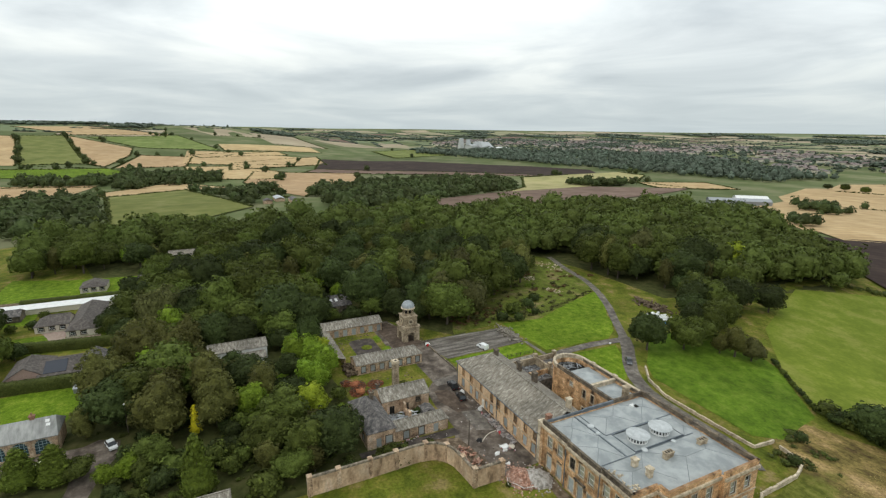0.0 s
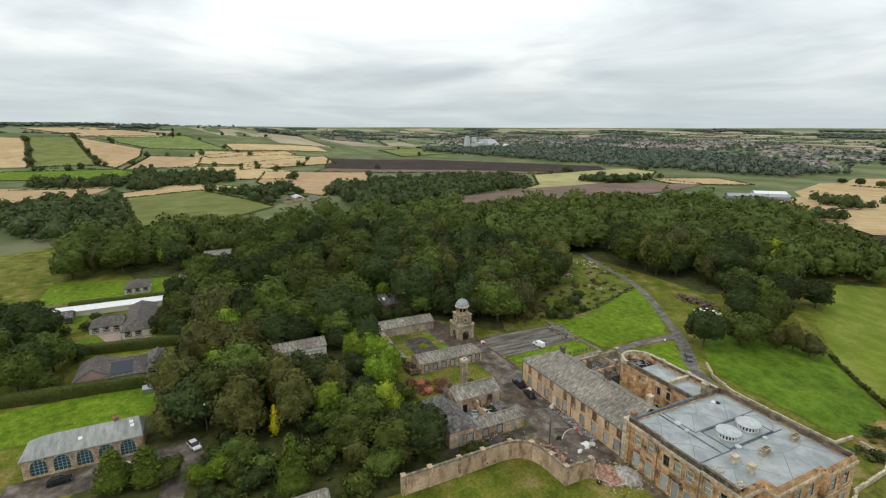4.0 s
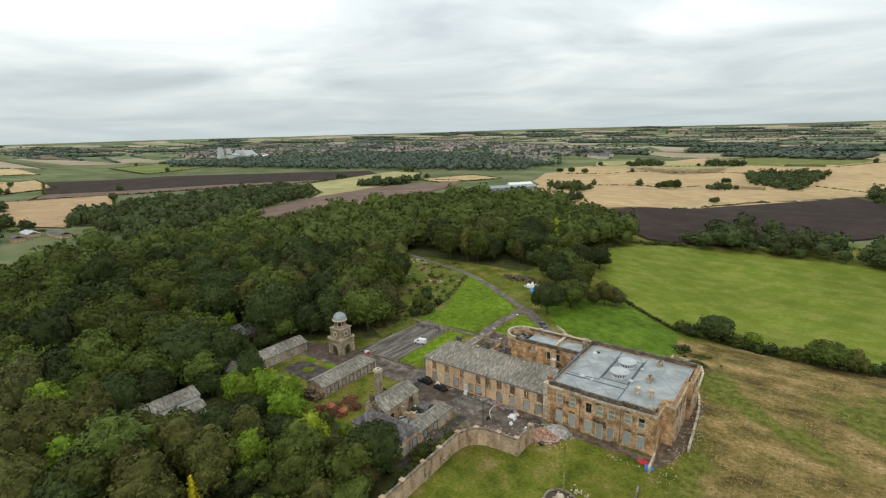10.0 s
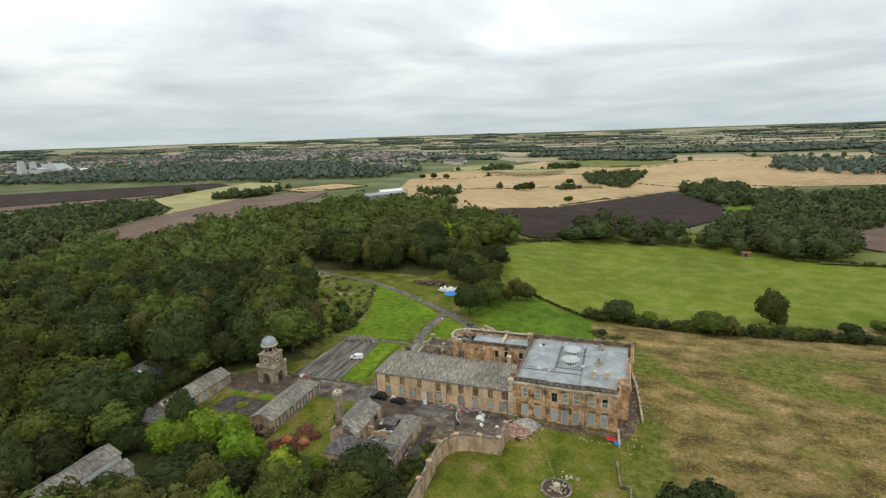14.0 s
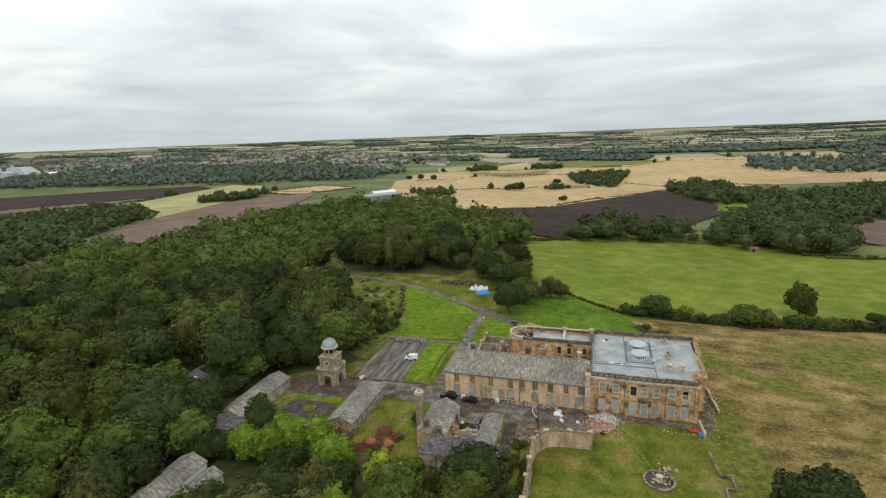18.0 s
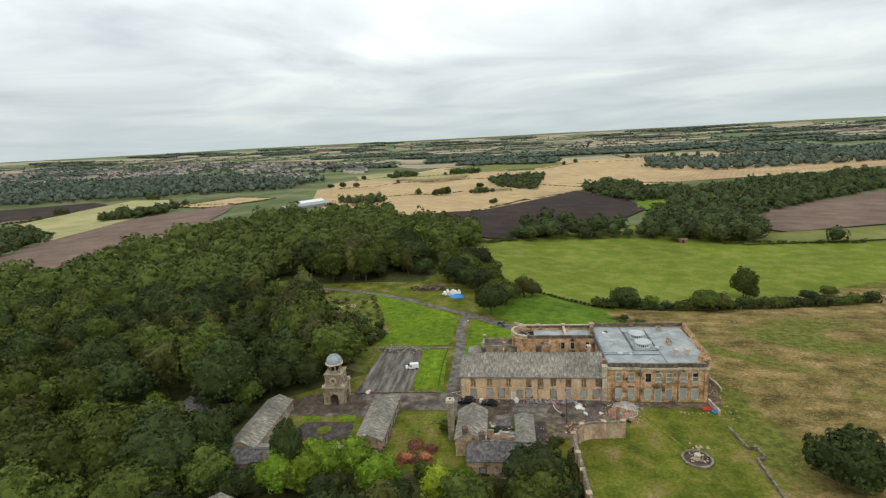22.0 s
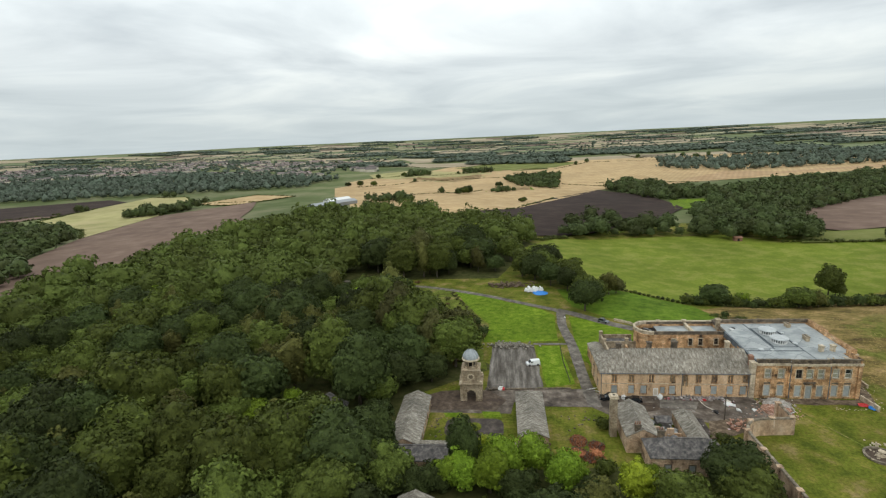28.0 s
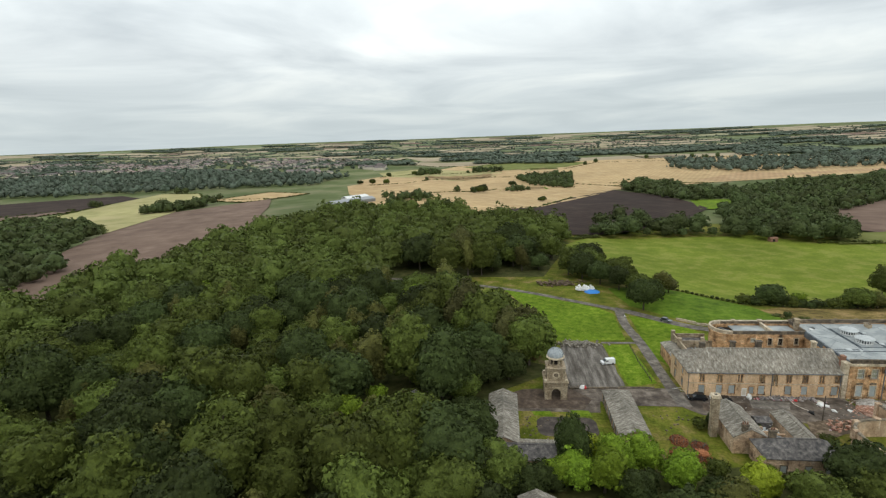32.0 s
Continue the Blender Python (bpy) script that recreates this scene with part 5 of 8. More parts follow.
# ---- the hall ----
hall = thing("country_hall", "large derelict sandstone country hall with boarded windows and flat grey roof", "hall", (-66, 79, 0))
FL, FR = (-79.5, 64.0), (-53.2, 64.0)
xs = [-76.5, -73.1, -68.8, -66.1, -63.3, -59.5, -56.4]
A0, A1 = (-79.5, 64.3), (-70.8, 64.3)
B0, B1 = (-70.8, 64.0), (-61.2, 64.0)
C0, C1 = (-61.2, 64.3), (-53.2, 64.3)
for a, b in ((A0, A1), (B0, B1), (C0, C1)):
    mine = [x for x in xs if a[0] < x < b[0]]
    ops = []
    for x in mine:
        u = x - a[0]
        ops += [(u - 0.72, u + 0.72, 0.75 if abs(x + 66.1) > 0.1 else 0.1, 3.75), (u - 0.72, u + 0.72, 6.0, 8.5)]
    part("wall", wall(Mesh(), a, b, 0, 10.2, ops, 0.6), STONE, hall)
    for k, o in enumerate(ops):
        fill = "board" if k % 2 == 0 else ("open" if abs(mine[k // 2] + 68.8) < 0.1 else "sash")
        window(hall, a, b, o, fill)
    for nm, zc, hh, pr in (("band", 4.75, 0.3, 0.1), ("cornice", 9.6, 0.6, 0.35), ("sill_band", 5.55, 0.15, 0.06)):
        part(nm, slab(Mesh(), a, b, -0.1 if a is B0 else 0, (b[0] - a[0]) + (0.1 if a is B0 else 0), -pr, 0.05, zc, zc + hh), STONE_PALE if zc > 9 else STONE, hall)
    m = Mesh()
    n = int((b[0] - a[0]) / 1.45)
    step = (b[0] - a[0]) / n
    for k in range(n):
        slab(m, a, b, k * step, k * step + step * 0.36, 0.0, 0.45, 10.2, 11.1)
        for q in range(4):
            u = k * step + step * (0.42 + 0.15 * q)
            part("baluster", slab(Mesh(), a, b, u, u + step * 0.08, 0.12, 0.34, 10.352, 11.098), STONE_DARK, hall)
    slab(m, a, b, 0, b[0] - a[0], -0.05, 0.5, 11.1, 11.35)
    slab(m, a, b, 0, b[0] - a[0], 0.05, 0.42, 10.2, 10.35)
    part("parapet", m, STONE_DARK, hall, "soot-dark stone balustrade")
for x in (-79.2, -71.0, -61.0, -53.7):
    part("pilaster", Mesh().box(x - 0.45, x + 0.45, 63.92, 64.4, 0, 9.6), STONE, hall)
part("door_hood", Mesh().box(-67.7, -64.5, 63.5, 63.98, 4.7, 4.95).box(-67.4, -67.1, 63.65, 63.98, 4.2, 4.7).box(-65.1, -64.8, 63.65, 63.98, 4.2, 4.7), STONE_DARK, hall, "dark stone hood over the garden door")
for x in (-70.95, -61.05):
    part("downpipe", Mesh().box(x - 0.09, x + 0.09, 63.78, 63.95, 0, 10.0), LEAD_SEAM, hall)
for x in (-76.5, -73.1, -59.5, -56.4):
    part("apron", Mesh().box(x - 0.8, x + 0.8, 64.2, 64.28, 4.2, 4.7), STONE_DARK, hall)
# east front: plain corner block, three middle bays, projecting end block
E0, E1 = (-53.2, 64.3), (-53.2, 70.4)
M0, M1 = (-50.8, 70.4), (-50.8, 84.5)
P0, P1 = (-49.9, 84.5), (-49.9, 94.6)
for a, b, ys in ((E0, E1, [67.4]), (M0, M1, [73.2, 77.4, 81.6]), (P0, P1, [87.3, 91.6])):
    ops = []
    for y in ys:
        u = y - a[1]
        if a is E0:
            continue
        ops += [(u - 0.75, u + 0.75, 0.6, 3.8), (u - 0.75, u + 0.75, 6.0, 8.6)]
    part("wall", wall(Mesh(), a, b, 0, 10.2, ops, 0.6), STONE, hall)
    for k, o in enumerate(ops):
        window(hall, a, b, o, "sash" if k % 2 else "board")
    for nm, zc, hh, pr in (("band", 4.75, 0.3, 0.1), ("cornice", 9.6, 0.6, 0.35)):
        part(nm, slab(Mesh(), a, b, -0.1, b[1] - a[1] + 0.1, -pr, 0.05, zc, zc + hh), STONE_PALE, hall)
    m = Mesh()
    slab(m, a, b, 0, b[1] - a[1], 0.0, 0.45, 10.2, 11.15)
    slab(m, a, b, 0, b[1] - a[1], -0.06, 0.5, 11.15, 11.35)
    part("parapet", m, STONE, hall)
for a, b in (((-53.8, 70.4), (-50.8, 70.4)), ((-51.0, 84.5), (-49.9, 84.5)), ((-49.9, 94.6), (-79.5, 94.6)), ((-79.5, 94.6), (-79.5, 64.3))):
    part("wall", wall(Mesh(), a, b, 0, 10.2, (), 0.6), STONE, hall)
m = Mesh()
m.box(-79.5, -50.4, 94.15, 94.6, 10.2, 11.15).box(-79.6, -49.8, 94.05, 94.7, 11.15, 11.35)
m.box(-79.55, -79.1, 85.0, 94.15, 10.2, 11.2)
for x in np.arange(-78, -54, 6.2):
    m.box(x, x + 0.7, 94.02, 94.73, 11.35, 11.6)
part("parapet", m, STONE_DARK, hall)
part("parapet", Mesh().box(-79.6, -79.1, 76.0, 85.0, 9.2, 11.0).box(-79.55, -79.15, 64.6, 76.0, 10.2, 10.8), LEAD_SEAM, hall, "dark upstand above the inner court")
part("chimney", Mesh().box(-80.9, -79.5, 64.1, 65.7, 0, 10.1).box(-81.0, -79.4, 64.0, 65.8, 10.1, 10.45), STONE_PALE, hall, "tall pale plastered stack")
part("chimney", Mesh().box(-80.6, -79.7, 65.8, 67.0, 7.5, 11.4).box(-80.7, -79.6, 65.7, 67.1, 11.4, 11.6), BRICK, hall)
part("pier", Mesh().box(-80.3, -79.2, 88.6, 90.0, 10.0, 13.2).box(-80.5, -79.0, 88.4, 90.2, 13.2, 13.5), TOWERSTONE, hall)


def lead_roof(m, x0, x1, y0, y1, z, rise):
    """A very flat hipped roof field."""
    inset = min(x1 - x0, y1 - y0) / 2
    if x1 - x0 > y1 - y0:
        r0, r1 = (x0 + inset, (y0 + y1) / 2), (x1 - inset, (y0 + y1) / 2)
        fs = [(0, 1, 5, 4), (1, 2, 5), (2, 3, 4, 5), (3, 0, 4)]
    else:
        r0, r1 = ((x0 + x1) / 2, y0 + inset), ((x0 + x1) / 2, y1 - inset)
        fs = [(0, 1, 4), (1, 2, 5, 4), (2, 3, 5), (3, 0, 4, 5)]
    return m.add([(x0, y0, z), (x1, y0, z), (x1, y1, z), (x0, y1, z), (*r0, z + rise), (*r1, z + rise)], fs)


def seams(v):
    """Dark welted lines along the hips and the ridge of a roof field."""
    long_x = abs(v[4][0] - v[5][0]) > abs(v[4][1] - v[5][1])
    pairs = [(0, 4), (1, 5), (2, 5), (3, 4), (4, 5)] if long_x else [(0, 4), (1, 4), (2, 5), (3, 5), (4, 5)]
    m = Mesh()
    for i, j in pairs:
        a, b = Vector(v[i]), Vector(v[j])
        if (b - a).length < 0.2:
            continue
        d = (b - a).normalized()
        s = Vector((-d.y, d.x, 0)).normalized() * 0.06
        up = Vector((0, 0, 0.05))
        m.add([a - s, b - s, b, a, a + s, b + s, a + up, b + up], [(0, 1, 7, 6), (6, 7, 5, 4)])
    return m


part("parapet", Mesh().box(-53.2, -51.25, 70.4, 70.85, 10.2, 11.15).box(-53.2, -51.3, 70.34, 70.9, 11.15, 11.35), STONE, hall)
part("cornice", Mesh().box(-53.2, -50.5, 70.05, 70.42, 9.6, 10.2), STONE_PALE, hall)
m = Mesh().box(-79.1, -53.6, 64.6, 94.2, 9.6, 10.0).box(-53.6, -51.2, 70.8, 94.2, 9.6, 10.0)
for x0, x1, y0, y1, rise in ((-78.9, -70.9, 64.9, 72.4, 0.75), (-70.7, -62.9, 64.9, 72.4, 0.8), (-62.7, -53.9, 64.9, 76.4, 0.9), (-62.7, -51.4, 76.8, 94.0, 1.0), (-78.9, -70.4, 74.2, 84.6, 0.7), (-78.9, -70.4, 85.0, 94.0, 0.7), (-70.2, -63.0, 89.6, 94.0, 0.5)):
    fld = part("roof_field", lead_roof(Mesh(), x0, x1, y0, y1, 10.02, rise), LEAD, hall)
    part("seam", seams(lead_roof(Mesh(), x0, x1, y0, y1, 10.02, rise).v), SEAM, fld)
roof = part("roof", m, LEAD, hall, "blue-grey felt roof in flat hips")
m = Mesh().box(-79.0, -62.8, 72.6, 72.9, 10.0, 10.14).box(-70.3, -70.1, 74, 94, 10.0, 10.12).box(-78.8, -70.4, 73.95, 74.05, 10.0, 10.12).box(-70, -63, 75.4, 75.6, 10, 10.15).box(-63.0, -62.8, 66, 92, 10, 10.1)
m.box(-70, -63, 89.4, 89.5, 10, 10.12).box(-69.9, -69.7, 75.6, 89.4, 10, 10.3).box(-63.3, -63.1, 75.6, 89.4, 10, 10.3)
part("gutter", m, LEAD_SEAM, roof, "dark gutters between the roof fields")
part("hatch", Mesh().box(-76.6, -75.6, 87.4, 88.4, 10.3, 10.75), WHITE, roof)
part("hatch", Mesh().box(-75.9, -75.0, 88.0, 88.7, 10.6, 10.85), DARK, roof)
for x, y, sx in ((-74.2, 73.4, 1.6), (-71.4, 72.9, 1.0), (-62.9, 77.6, 1.4), (-62.4, 85.5, 1.1)):
    part("roof_light", Mesh().ring(x, y, [(sx / 2, 10.0), (sx / 2, 10.3), (sx * 0.38, 10.42), (0.02, 10.46)], 14), OFFWHITE, roof, "low white roof light")
for sx, sy in ((-66.5, 86.0), (-66.4, 79.3)):
    drum = part("skylight", Mesh().ring(sx, sy, [(1.95, 10.0), (1.95, 11.2)], 28), GLASS, hall, "round glazed skylight with a white cap")
    m = Mesh()
    for k in range(20):
        a = 2 * math.pi * k / 20
        m.turned(sx + 2.0 * math.cos(a), sy + 2.0 * math.sin(a), 10.62, 0.16, 0.26, 1.2, math.degrees(a))
    m.ring(sx, sy, [(2.1, 10.0), (2.1, 10.2)], 28)
    part("mullion", m, WHITE, drum)
    part("cap", Mesh().ring(sx, sy, [(2.45, 11.15), (2.5, 11.3), (2.1, 11.55), (1.1, 11.8), (0.4, 11.9), (0.02, 11.95)], 28), OFFWHITE, drum, "off-white low conical cap")
for x, y, z in ((-59.6, 71.2, 12.4), (-56.4, 71.6, 12.4)):
    chimney(hall, x, y, 10.0, z, 1.0, 1.0, STONE_PALE)
for cy in (79.6, 89.6):
    c = part("chimney", Mesh().box(-59.4, -58.4, cy - 1.05, cy + 1.05, 10.0, 11.6).box(-59.5, -58.3, cy - 1.15, cy + 1.15, 11.6, 11.8), TOWERSTONE, hall)
    for q in (-0.65, 0, 0.65):
        part("flue", Mesh().box(-59.25, -58.55, cy + q - 0.2, cy + q + 0.2, 11.8, 11.82), DARK, c)
rr = random.Random(4)
m = Mesh()
for k in range(70):
    m.turned(rr.uniform(-61, -54.5), rr.uniform(65, 68), 10.1 + rr.uniform(0.1, 0.35), rr.uniform(0.2, 0.8), rr.uniform(0.1, 0.4), rr.uniform(0.08, 0.3), rr.uniform(0, 180), rr.uniform(-20, 20))
part("roof_debris", m, STONE_PALE, hall, "broken stone and slates on the roof corner")
# rear wing with a rounded end
m = Mesh()
RW0, RW1 = (-100.4, 85.0), (-79.6, 85.0)
ops = [(u, u + 1.1, zb, zt) for u, zb, zt in ((5.6, 7.4, 8.5), (10.6, 6.4, 8.6), (13.6, 6.4, 8.6), (18.2, 6.6, 8.6), (10.6, 1.2, 3.6), (13.6, 1.2, 3.6))]
part("wall", wall(m, RW0, RW1, 0, 9.9, ops, 0.5), STONE, hall)
for o in ops:
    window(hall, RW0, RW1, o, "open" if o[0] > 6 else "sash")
part("wall", wall(Mesh(), (-79.6, 94.6), (-100.4, 94.6), 0, 9.9, [(u, u + 1.2, 6.0, 8.4) for u in (3, 7, 11, 15, 19)], 0.5), STONE, hall)
part("bow", Mesh().ring(-100.4, 89.8, [(4.8, 0.0), (4.8, 9.5), (5.05, 9.6), (5.05, 9.9), (4.75, 9.9), (4.35, 9.9), (4.35, 8.6)], 18, 90, 180), STONE, hall, "rounded stone bow end")
m = Mesh().box(-100.4, -79.6, 85.0, 85.45, 9.9, 10.75).box(-100.4, -79.6, 94.15, 94.6, 9.9, 10.75)
part("parapet", m.box(-100.4, -79.6, 84.92, 85.5, 10.75, 10.95), STONE_DARK, hall)
m = Mesh().ring(-100.4, 89.8, [(4.9, 9.9), (4.9, 10.75), (5.0, 10.75), (5.0, 10.98), (4.3, 10.98), (4.3, 9.9)], 18, 90, 180)
m.box(-100.4, -79.6, 94.05, 94.72, 10.75, 11.0).box(-89, -87.6, 94.0, 94.75, 11.0, 11.35).box(-97, -95.8, 94.0, 94.75, 11.0, 11.3)
part("coping", m, STONE_PALE, hall, "pale stone coping round the bow")
m = Mesh().box(-98.0, -79.6, 85.4, 94.2, 9.0, 9.3)
lead_roof(m, -97.8, -88.2, 85.6, 94.0, 9.32, 0.8)
lead_roof(m, -88.0, -79.8, 85.6, 94.0, 9.32, 0.8)
part("roof", m, LEAD, hall)
m = Mesh().ring(-100.4, 89.8, [(4.3, 8.6), (0.02, 8.65)], 18, 90, 180).box(-100.4, -98, 85.5, 94.1, 8.4, 8.66)
part("bow_roof", m, DARK, hall, "collapsed dark roof inside the bow")
m = Mesh()
for k in range(40):
    a, q = rr.uniform(1.6, 4.7), rr.uniform(0.5, 3.8)
    m.turned(-100.0 + q * math.cos(a), 89.8 + q * math.sin(a), 8.9, rr.uniform(0.3, 2.0), 0.18, 0.18, rr.uniform(0, 180), rr.uniform(-25, 25))
part("fallen_timber", m, STEEL, hall)
part("coping", Mesh().box(-88.4, -87.8, 85.5, 94.1, 9.3, 10.35).box(-88.5, -87.7, 85.5, 94.1, 10.35, 10.5), STONE_PALE, hall, "pale coping across the rear roof")
# roofless link between the bow and the service wing
link = thing("ruined_link", "roofless stone outbuilding with rubble between the wings", "ruin", (-109, 86, 0))
for a, b, top, o in (((-115, 80), (-105.2, 80), 5.6, (2.5, 3.6, 1.5, 3.6)), ((-115, 96), (-115, 80), 6.1, (5, 6.2, 2.6, 4.8)), ((-104.6, 95.6), (-115, 95.6), 5.8, (3, 4, 2.5, 4.4))):
    part("wall", wall(Mesh(), a, b, 0, top, [o], 0.5), TOWERSTONE, link)
part("wall", Mesh().box(-114.4, -104.8, 88.2, 88.7, 0, 6.2), TOWERSTONE, link, "pale cross beam wall")
part("wall", Mesh().box(-108.4, -107.9, 80.5, 88.2, 0, 5.4), STONE, link)
for x, y, h in ((-114.8, 88.4, 7.0), (-111.6, 80.3, 6.8), (-107.8, 88.4, 7.2), (-105.4, 80.4, 6.6), (-114.6, 95.4, 6.8)):
    part("pier", Mesh().box(x - 0.5, x + 0.5, y - 0.5, y + 0.5, 0, h).box(x - 0.58, x + 0.58, y - 0.58, y + 0.58, h, h + 0.18), TOWERSTONE, link)
part("floor", Mesh().box(-114.4, -105.3, 80.5, 88.1, 0, 3.9).box(-114.4, -105.0, 88.8, 95.0, 0, 4.6), SLATE, link, "dark flat roof strewn with slates")
part("store", Mesh().box(-119.6, -115.2, 80.6, 91.5, 0, 4.2), STONE, link)
part("roof", Mesh().gable(-119.6, -115.3, 80.6, 91.5, 4.25, 5.5, "y", 1.6, 1.6, 0.2), STONE_SLATE_Y, link)
m = Mesh()
for k in range(60):
    m.turned(rr.uniform(-114, -105.8), rr.uniform(81, 87.6), 4.0 + rr.uniform(0, 0.3), rr.uniform(0.3, 1.6), rr.uniform(0.1, 0.4), 0.14, rr.uniform(0, 180), rr.uniform(-18, 18))
tagged(part("rubble", m, STEEL, link), kind="stuff")

# service wing
wing = thing("service_wing", "long two-storey peach-plastered service wing with lichened stone roof", "wing", (-100, 71, 0))
W0, W1 = (-120.5, 64.4), (-80.9, 64.4)
k = 40 / 564
ops, fills = [], []
for zx in (125, 190, 266, 346, 443, 501, 560):
    u = (zx - 72) * k
    ops.append((u - 0.6, u + 0.6, 4.3, 6.45)); fills.append("blocked")
u = (393 - 72) * k
ops.append((u - 0.6, u + 0.6, 3.2, 6.5)); fills.append("blocked")
for zx in (125, 190, 237, 346, 443, 501, 560, 608):
    u = (zx - 72) * k
    ops.append((u - 0.8, u + 0.8, 0.8, 3.3)); fills.append("board")
for zx in (310,):
    u = (zx - 72) * k
    ops.append((u - 0.6, u + 0.6, 0.9, 2.9)); fills.append("board")
u = (618 - 72) * k
ops.append((u - 0.9, u + 0.9, 4.5, 6.4)); fills.append("blocked")
door_u = (284 - 72) * k
ops.append((door_u - 0.65, door_u + 0.65, 0.05, 2.5)); fills.append("door")
part("wall", wall(Mesh(), W0, W1, 0, 7.15, ops, 0.5), LIMEWASH, wing)
for o, f in zip(ops, fills):
    if f == "door":
        d = part("door", slab(Mesh(), W0, W1, o[0], o[1], 0.05, 0.12, o[2], o[3]), WHITE, wing, "white painted door")
        part("door_panel", slab(Mesh(), W0, W1, o[0] + 0.2, o[1] - 0.2, 0.03, 0.05, 0.4, 2.2), CREAM, d)
    else:
        window(wing, W0, W1, o, f, STONE, bars=False)
m = Mesh()
wall(m, (-80.9, 78.4), (-120.5, 78.4), 0, 7.15, [(u, u + 1.1, 4.4, 6.4) for u in (4, 9, 14, 19, 24, 29, 34)], 0.5)
part("wall", m, LIMEWASH, wing)
E_ops = [(3.4, 4.6, 0.8, 3.2), (9.2, 10.4, 0.8, 3.2), (3.4, 4.6, 4.5, 6.4), (9.2, 10.4, 4.5, 6.4)]
part("wall", wall(Mesh(), (-120.5, 78.4), (-120.5, 64.4), 0, 7.15, E_ops, 0.5), LIMEWASH, wing)
for o in E_ops:
    window(wing, (-120.5, 78.4), (-120.5, 64.4), o, "board", STONE)
part("roof", Mesh().gable(-120.5, -80.2, 64.4, 78.4, 7.2, 11.3, "x", 7.0, 0.0, 0.35), STONE_SLATE, wing, "streaked grey lichened stone-slate roof")
m = Mesh().box(-113.4, -80.4, 71.22, 71.58, 11.24, 11.42)
part("ridge", m, STONE_SLATE, wing)
part("gutter", Mesh().box(-120.9, -80.9, 63.9, 64.06, 6.95, 7.1), LEAD_SEAM, wing)
part("string_course", Mesh().box(-120.45, -81.0, 64.33, 64.42, 3.78, 3.95), STONE_PALE, wing)
for x in (-120.4, -98.6, -81.3):
    part("downpipe", Mesh().box(x, x + 0.14, 64.22, 64.38, 0, 7.0), LEAD_SEAM, wing)
for x, y, z, s in ((-113.8, 73.4, 12.1, 1.4), (-104.6, 75.2, 11.8, 1.3), (-97.5, 75.2, 12.0, 1.6)):
    chimney(wing, x, y, 8.0, z, s, 0.9, STONE_DARK, 0)
chimney(wing, -83.0, 74.5, 8, 12.2, 0.9, 1.2, STONE_PALE)

# ---- domed tower ----
tower = thing("clock_tower", "derelict stone gate tower with arches and a lead dome", "tower", (-157, 63.4, 0))


def arched_block(x0, x1, y0, y1, z0, z1, w, spring, deep):
    """A block pierced both ways by round arches."""
    m = Mesh()
    cx, cy = (x0 + x1) / 2, (y0 + y1) / 2
    for a, b in (((x0, y0), (x1, y0)), ((x1, y0), (x1, y1)), ((x1, y1), (x0, y1)), ((x0, y1), (x0, y0))):
        length = math.dist(a, b)
        n = 8
        cols = [(0.003, length / 2 - w / 2, None)] + [(length / 2 - w / 2 + w * i / n, length / 2 - w / 2 + w * (i + 1) / n, i) for i in range(n)] + [(length / 2 + w / 2, length - 0.003, None)]
        for u0, u1, i in cols:
            if i is None:
                slab(m, a, b, u0, u1, 0, deep, z0, z1)
            else:
                um = (u0 + u1) / 2 - length / 2
                slab(m, a, b, u0, u1, 0, deep, spring + math.sqrt(max(0, (w / 2) ** 2 - um * um)), z1)
    return m


tx, ty = -157.0, 63.4
part("lower_stage", arched_block(tx - 3.1, tx + 3.1, ty - 3.1, ty + 3.1, 0, 5.0, 2.5, 2.2, 0.9), TOWERSTONE, tower, "weathered stone arch stage")
m = Mesh().box(tx - 3.25, tx + 3.25, ty - 3.25, ty + 3.25, 5.0, 5.25).box(tx - 3.42, tx + 3.42, ty - 3.42, ty + 3.42, 5.25, 5.5)
part("cornice", m, TOWERSTONE, tower)
for sx, sy in ((-1, -1), (1, -1), (1, 1), (-1, 1)):
    part("corner_block", Mesh().box(tx + sx * 2.85 - 0.35, tx + sx * 2.85 + 0.35, ty + sy * 2.85 - 0.35, ty + sy * 2.85 + 0.35, 5.5, 6.1), STONE_PALE, tower)
part("upper_stage", Mesh().box(tx - 2.45, tx + 2.45, ty - 2.45, ty + 2.45, 5.5, 8.9), TOWERSTONE, tower)
part("cornice", Mesh().box(tx - 2.58, tx + 2.58, ty - 2.58, ty + 2.58, 8.9, 9.12).box(tx - 2.72, tx + 2.72, ty - 2.72, ty + 2.72, 9.12, 9.3), TOWERSTONE, tower)
for dx, dy in ((0, -1), (1, 0), (0, 1), (-1, 0)):
    ring = Mesh()
    for k in range(16):
        a = 2 * math.pi * k / 16
        ring.turned(tx + dx * 2.5 + dy * 0.8 * math.cos(a), ty + dy * 2.5 + dx * 0.8 * math.cos(a), 7.3 + 0.8 * math.sin(a), 0.34, 0.34, 0.34)
    dial = part("clock_surround", ring, STONE_PALE, tower)
    part("clock_opening", Mesh().turned(tx + dx * 2.42, ty + dy * 2.42, 7.3, 0.16 + 1.0 * abs(dy), 0.16 + 1.0 * abs(dx), 1.1), STONE_DARK, dial, "empty dark clock opening")
part("lantern_base", Mesh().ring(tx, ty, [(2.25, 9.35), (2.25, 9.8), (2.05, 9.85)], 8, 22.5), TOWERSTONE, tower)
# solid near-black drum added for the shade inside the open lantern
part("lantern_core", Mesh().ring(tx, ty, [(1.15, 9.8), (1.15, 11.7)], 8, 22.5), DARK, tower)
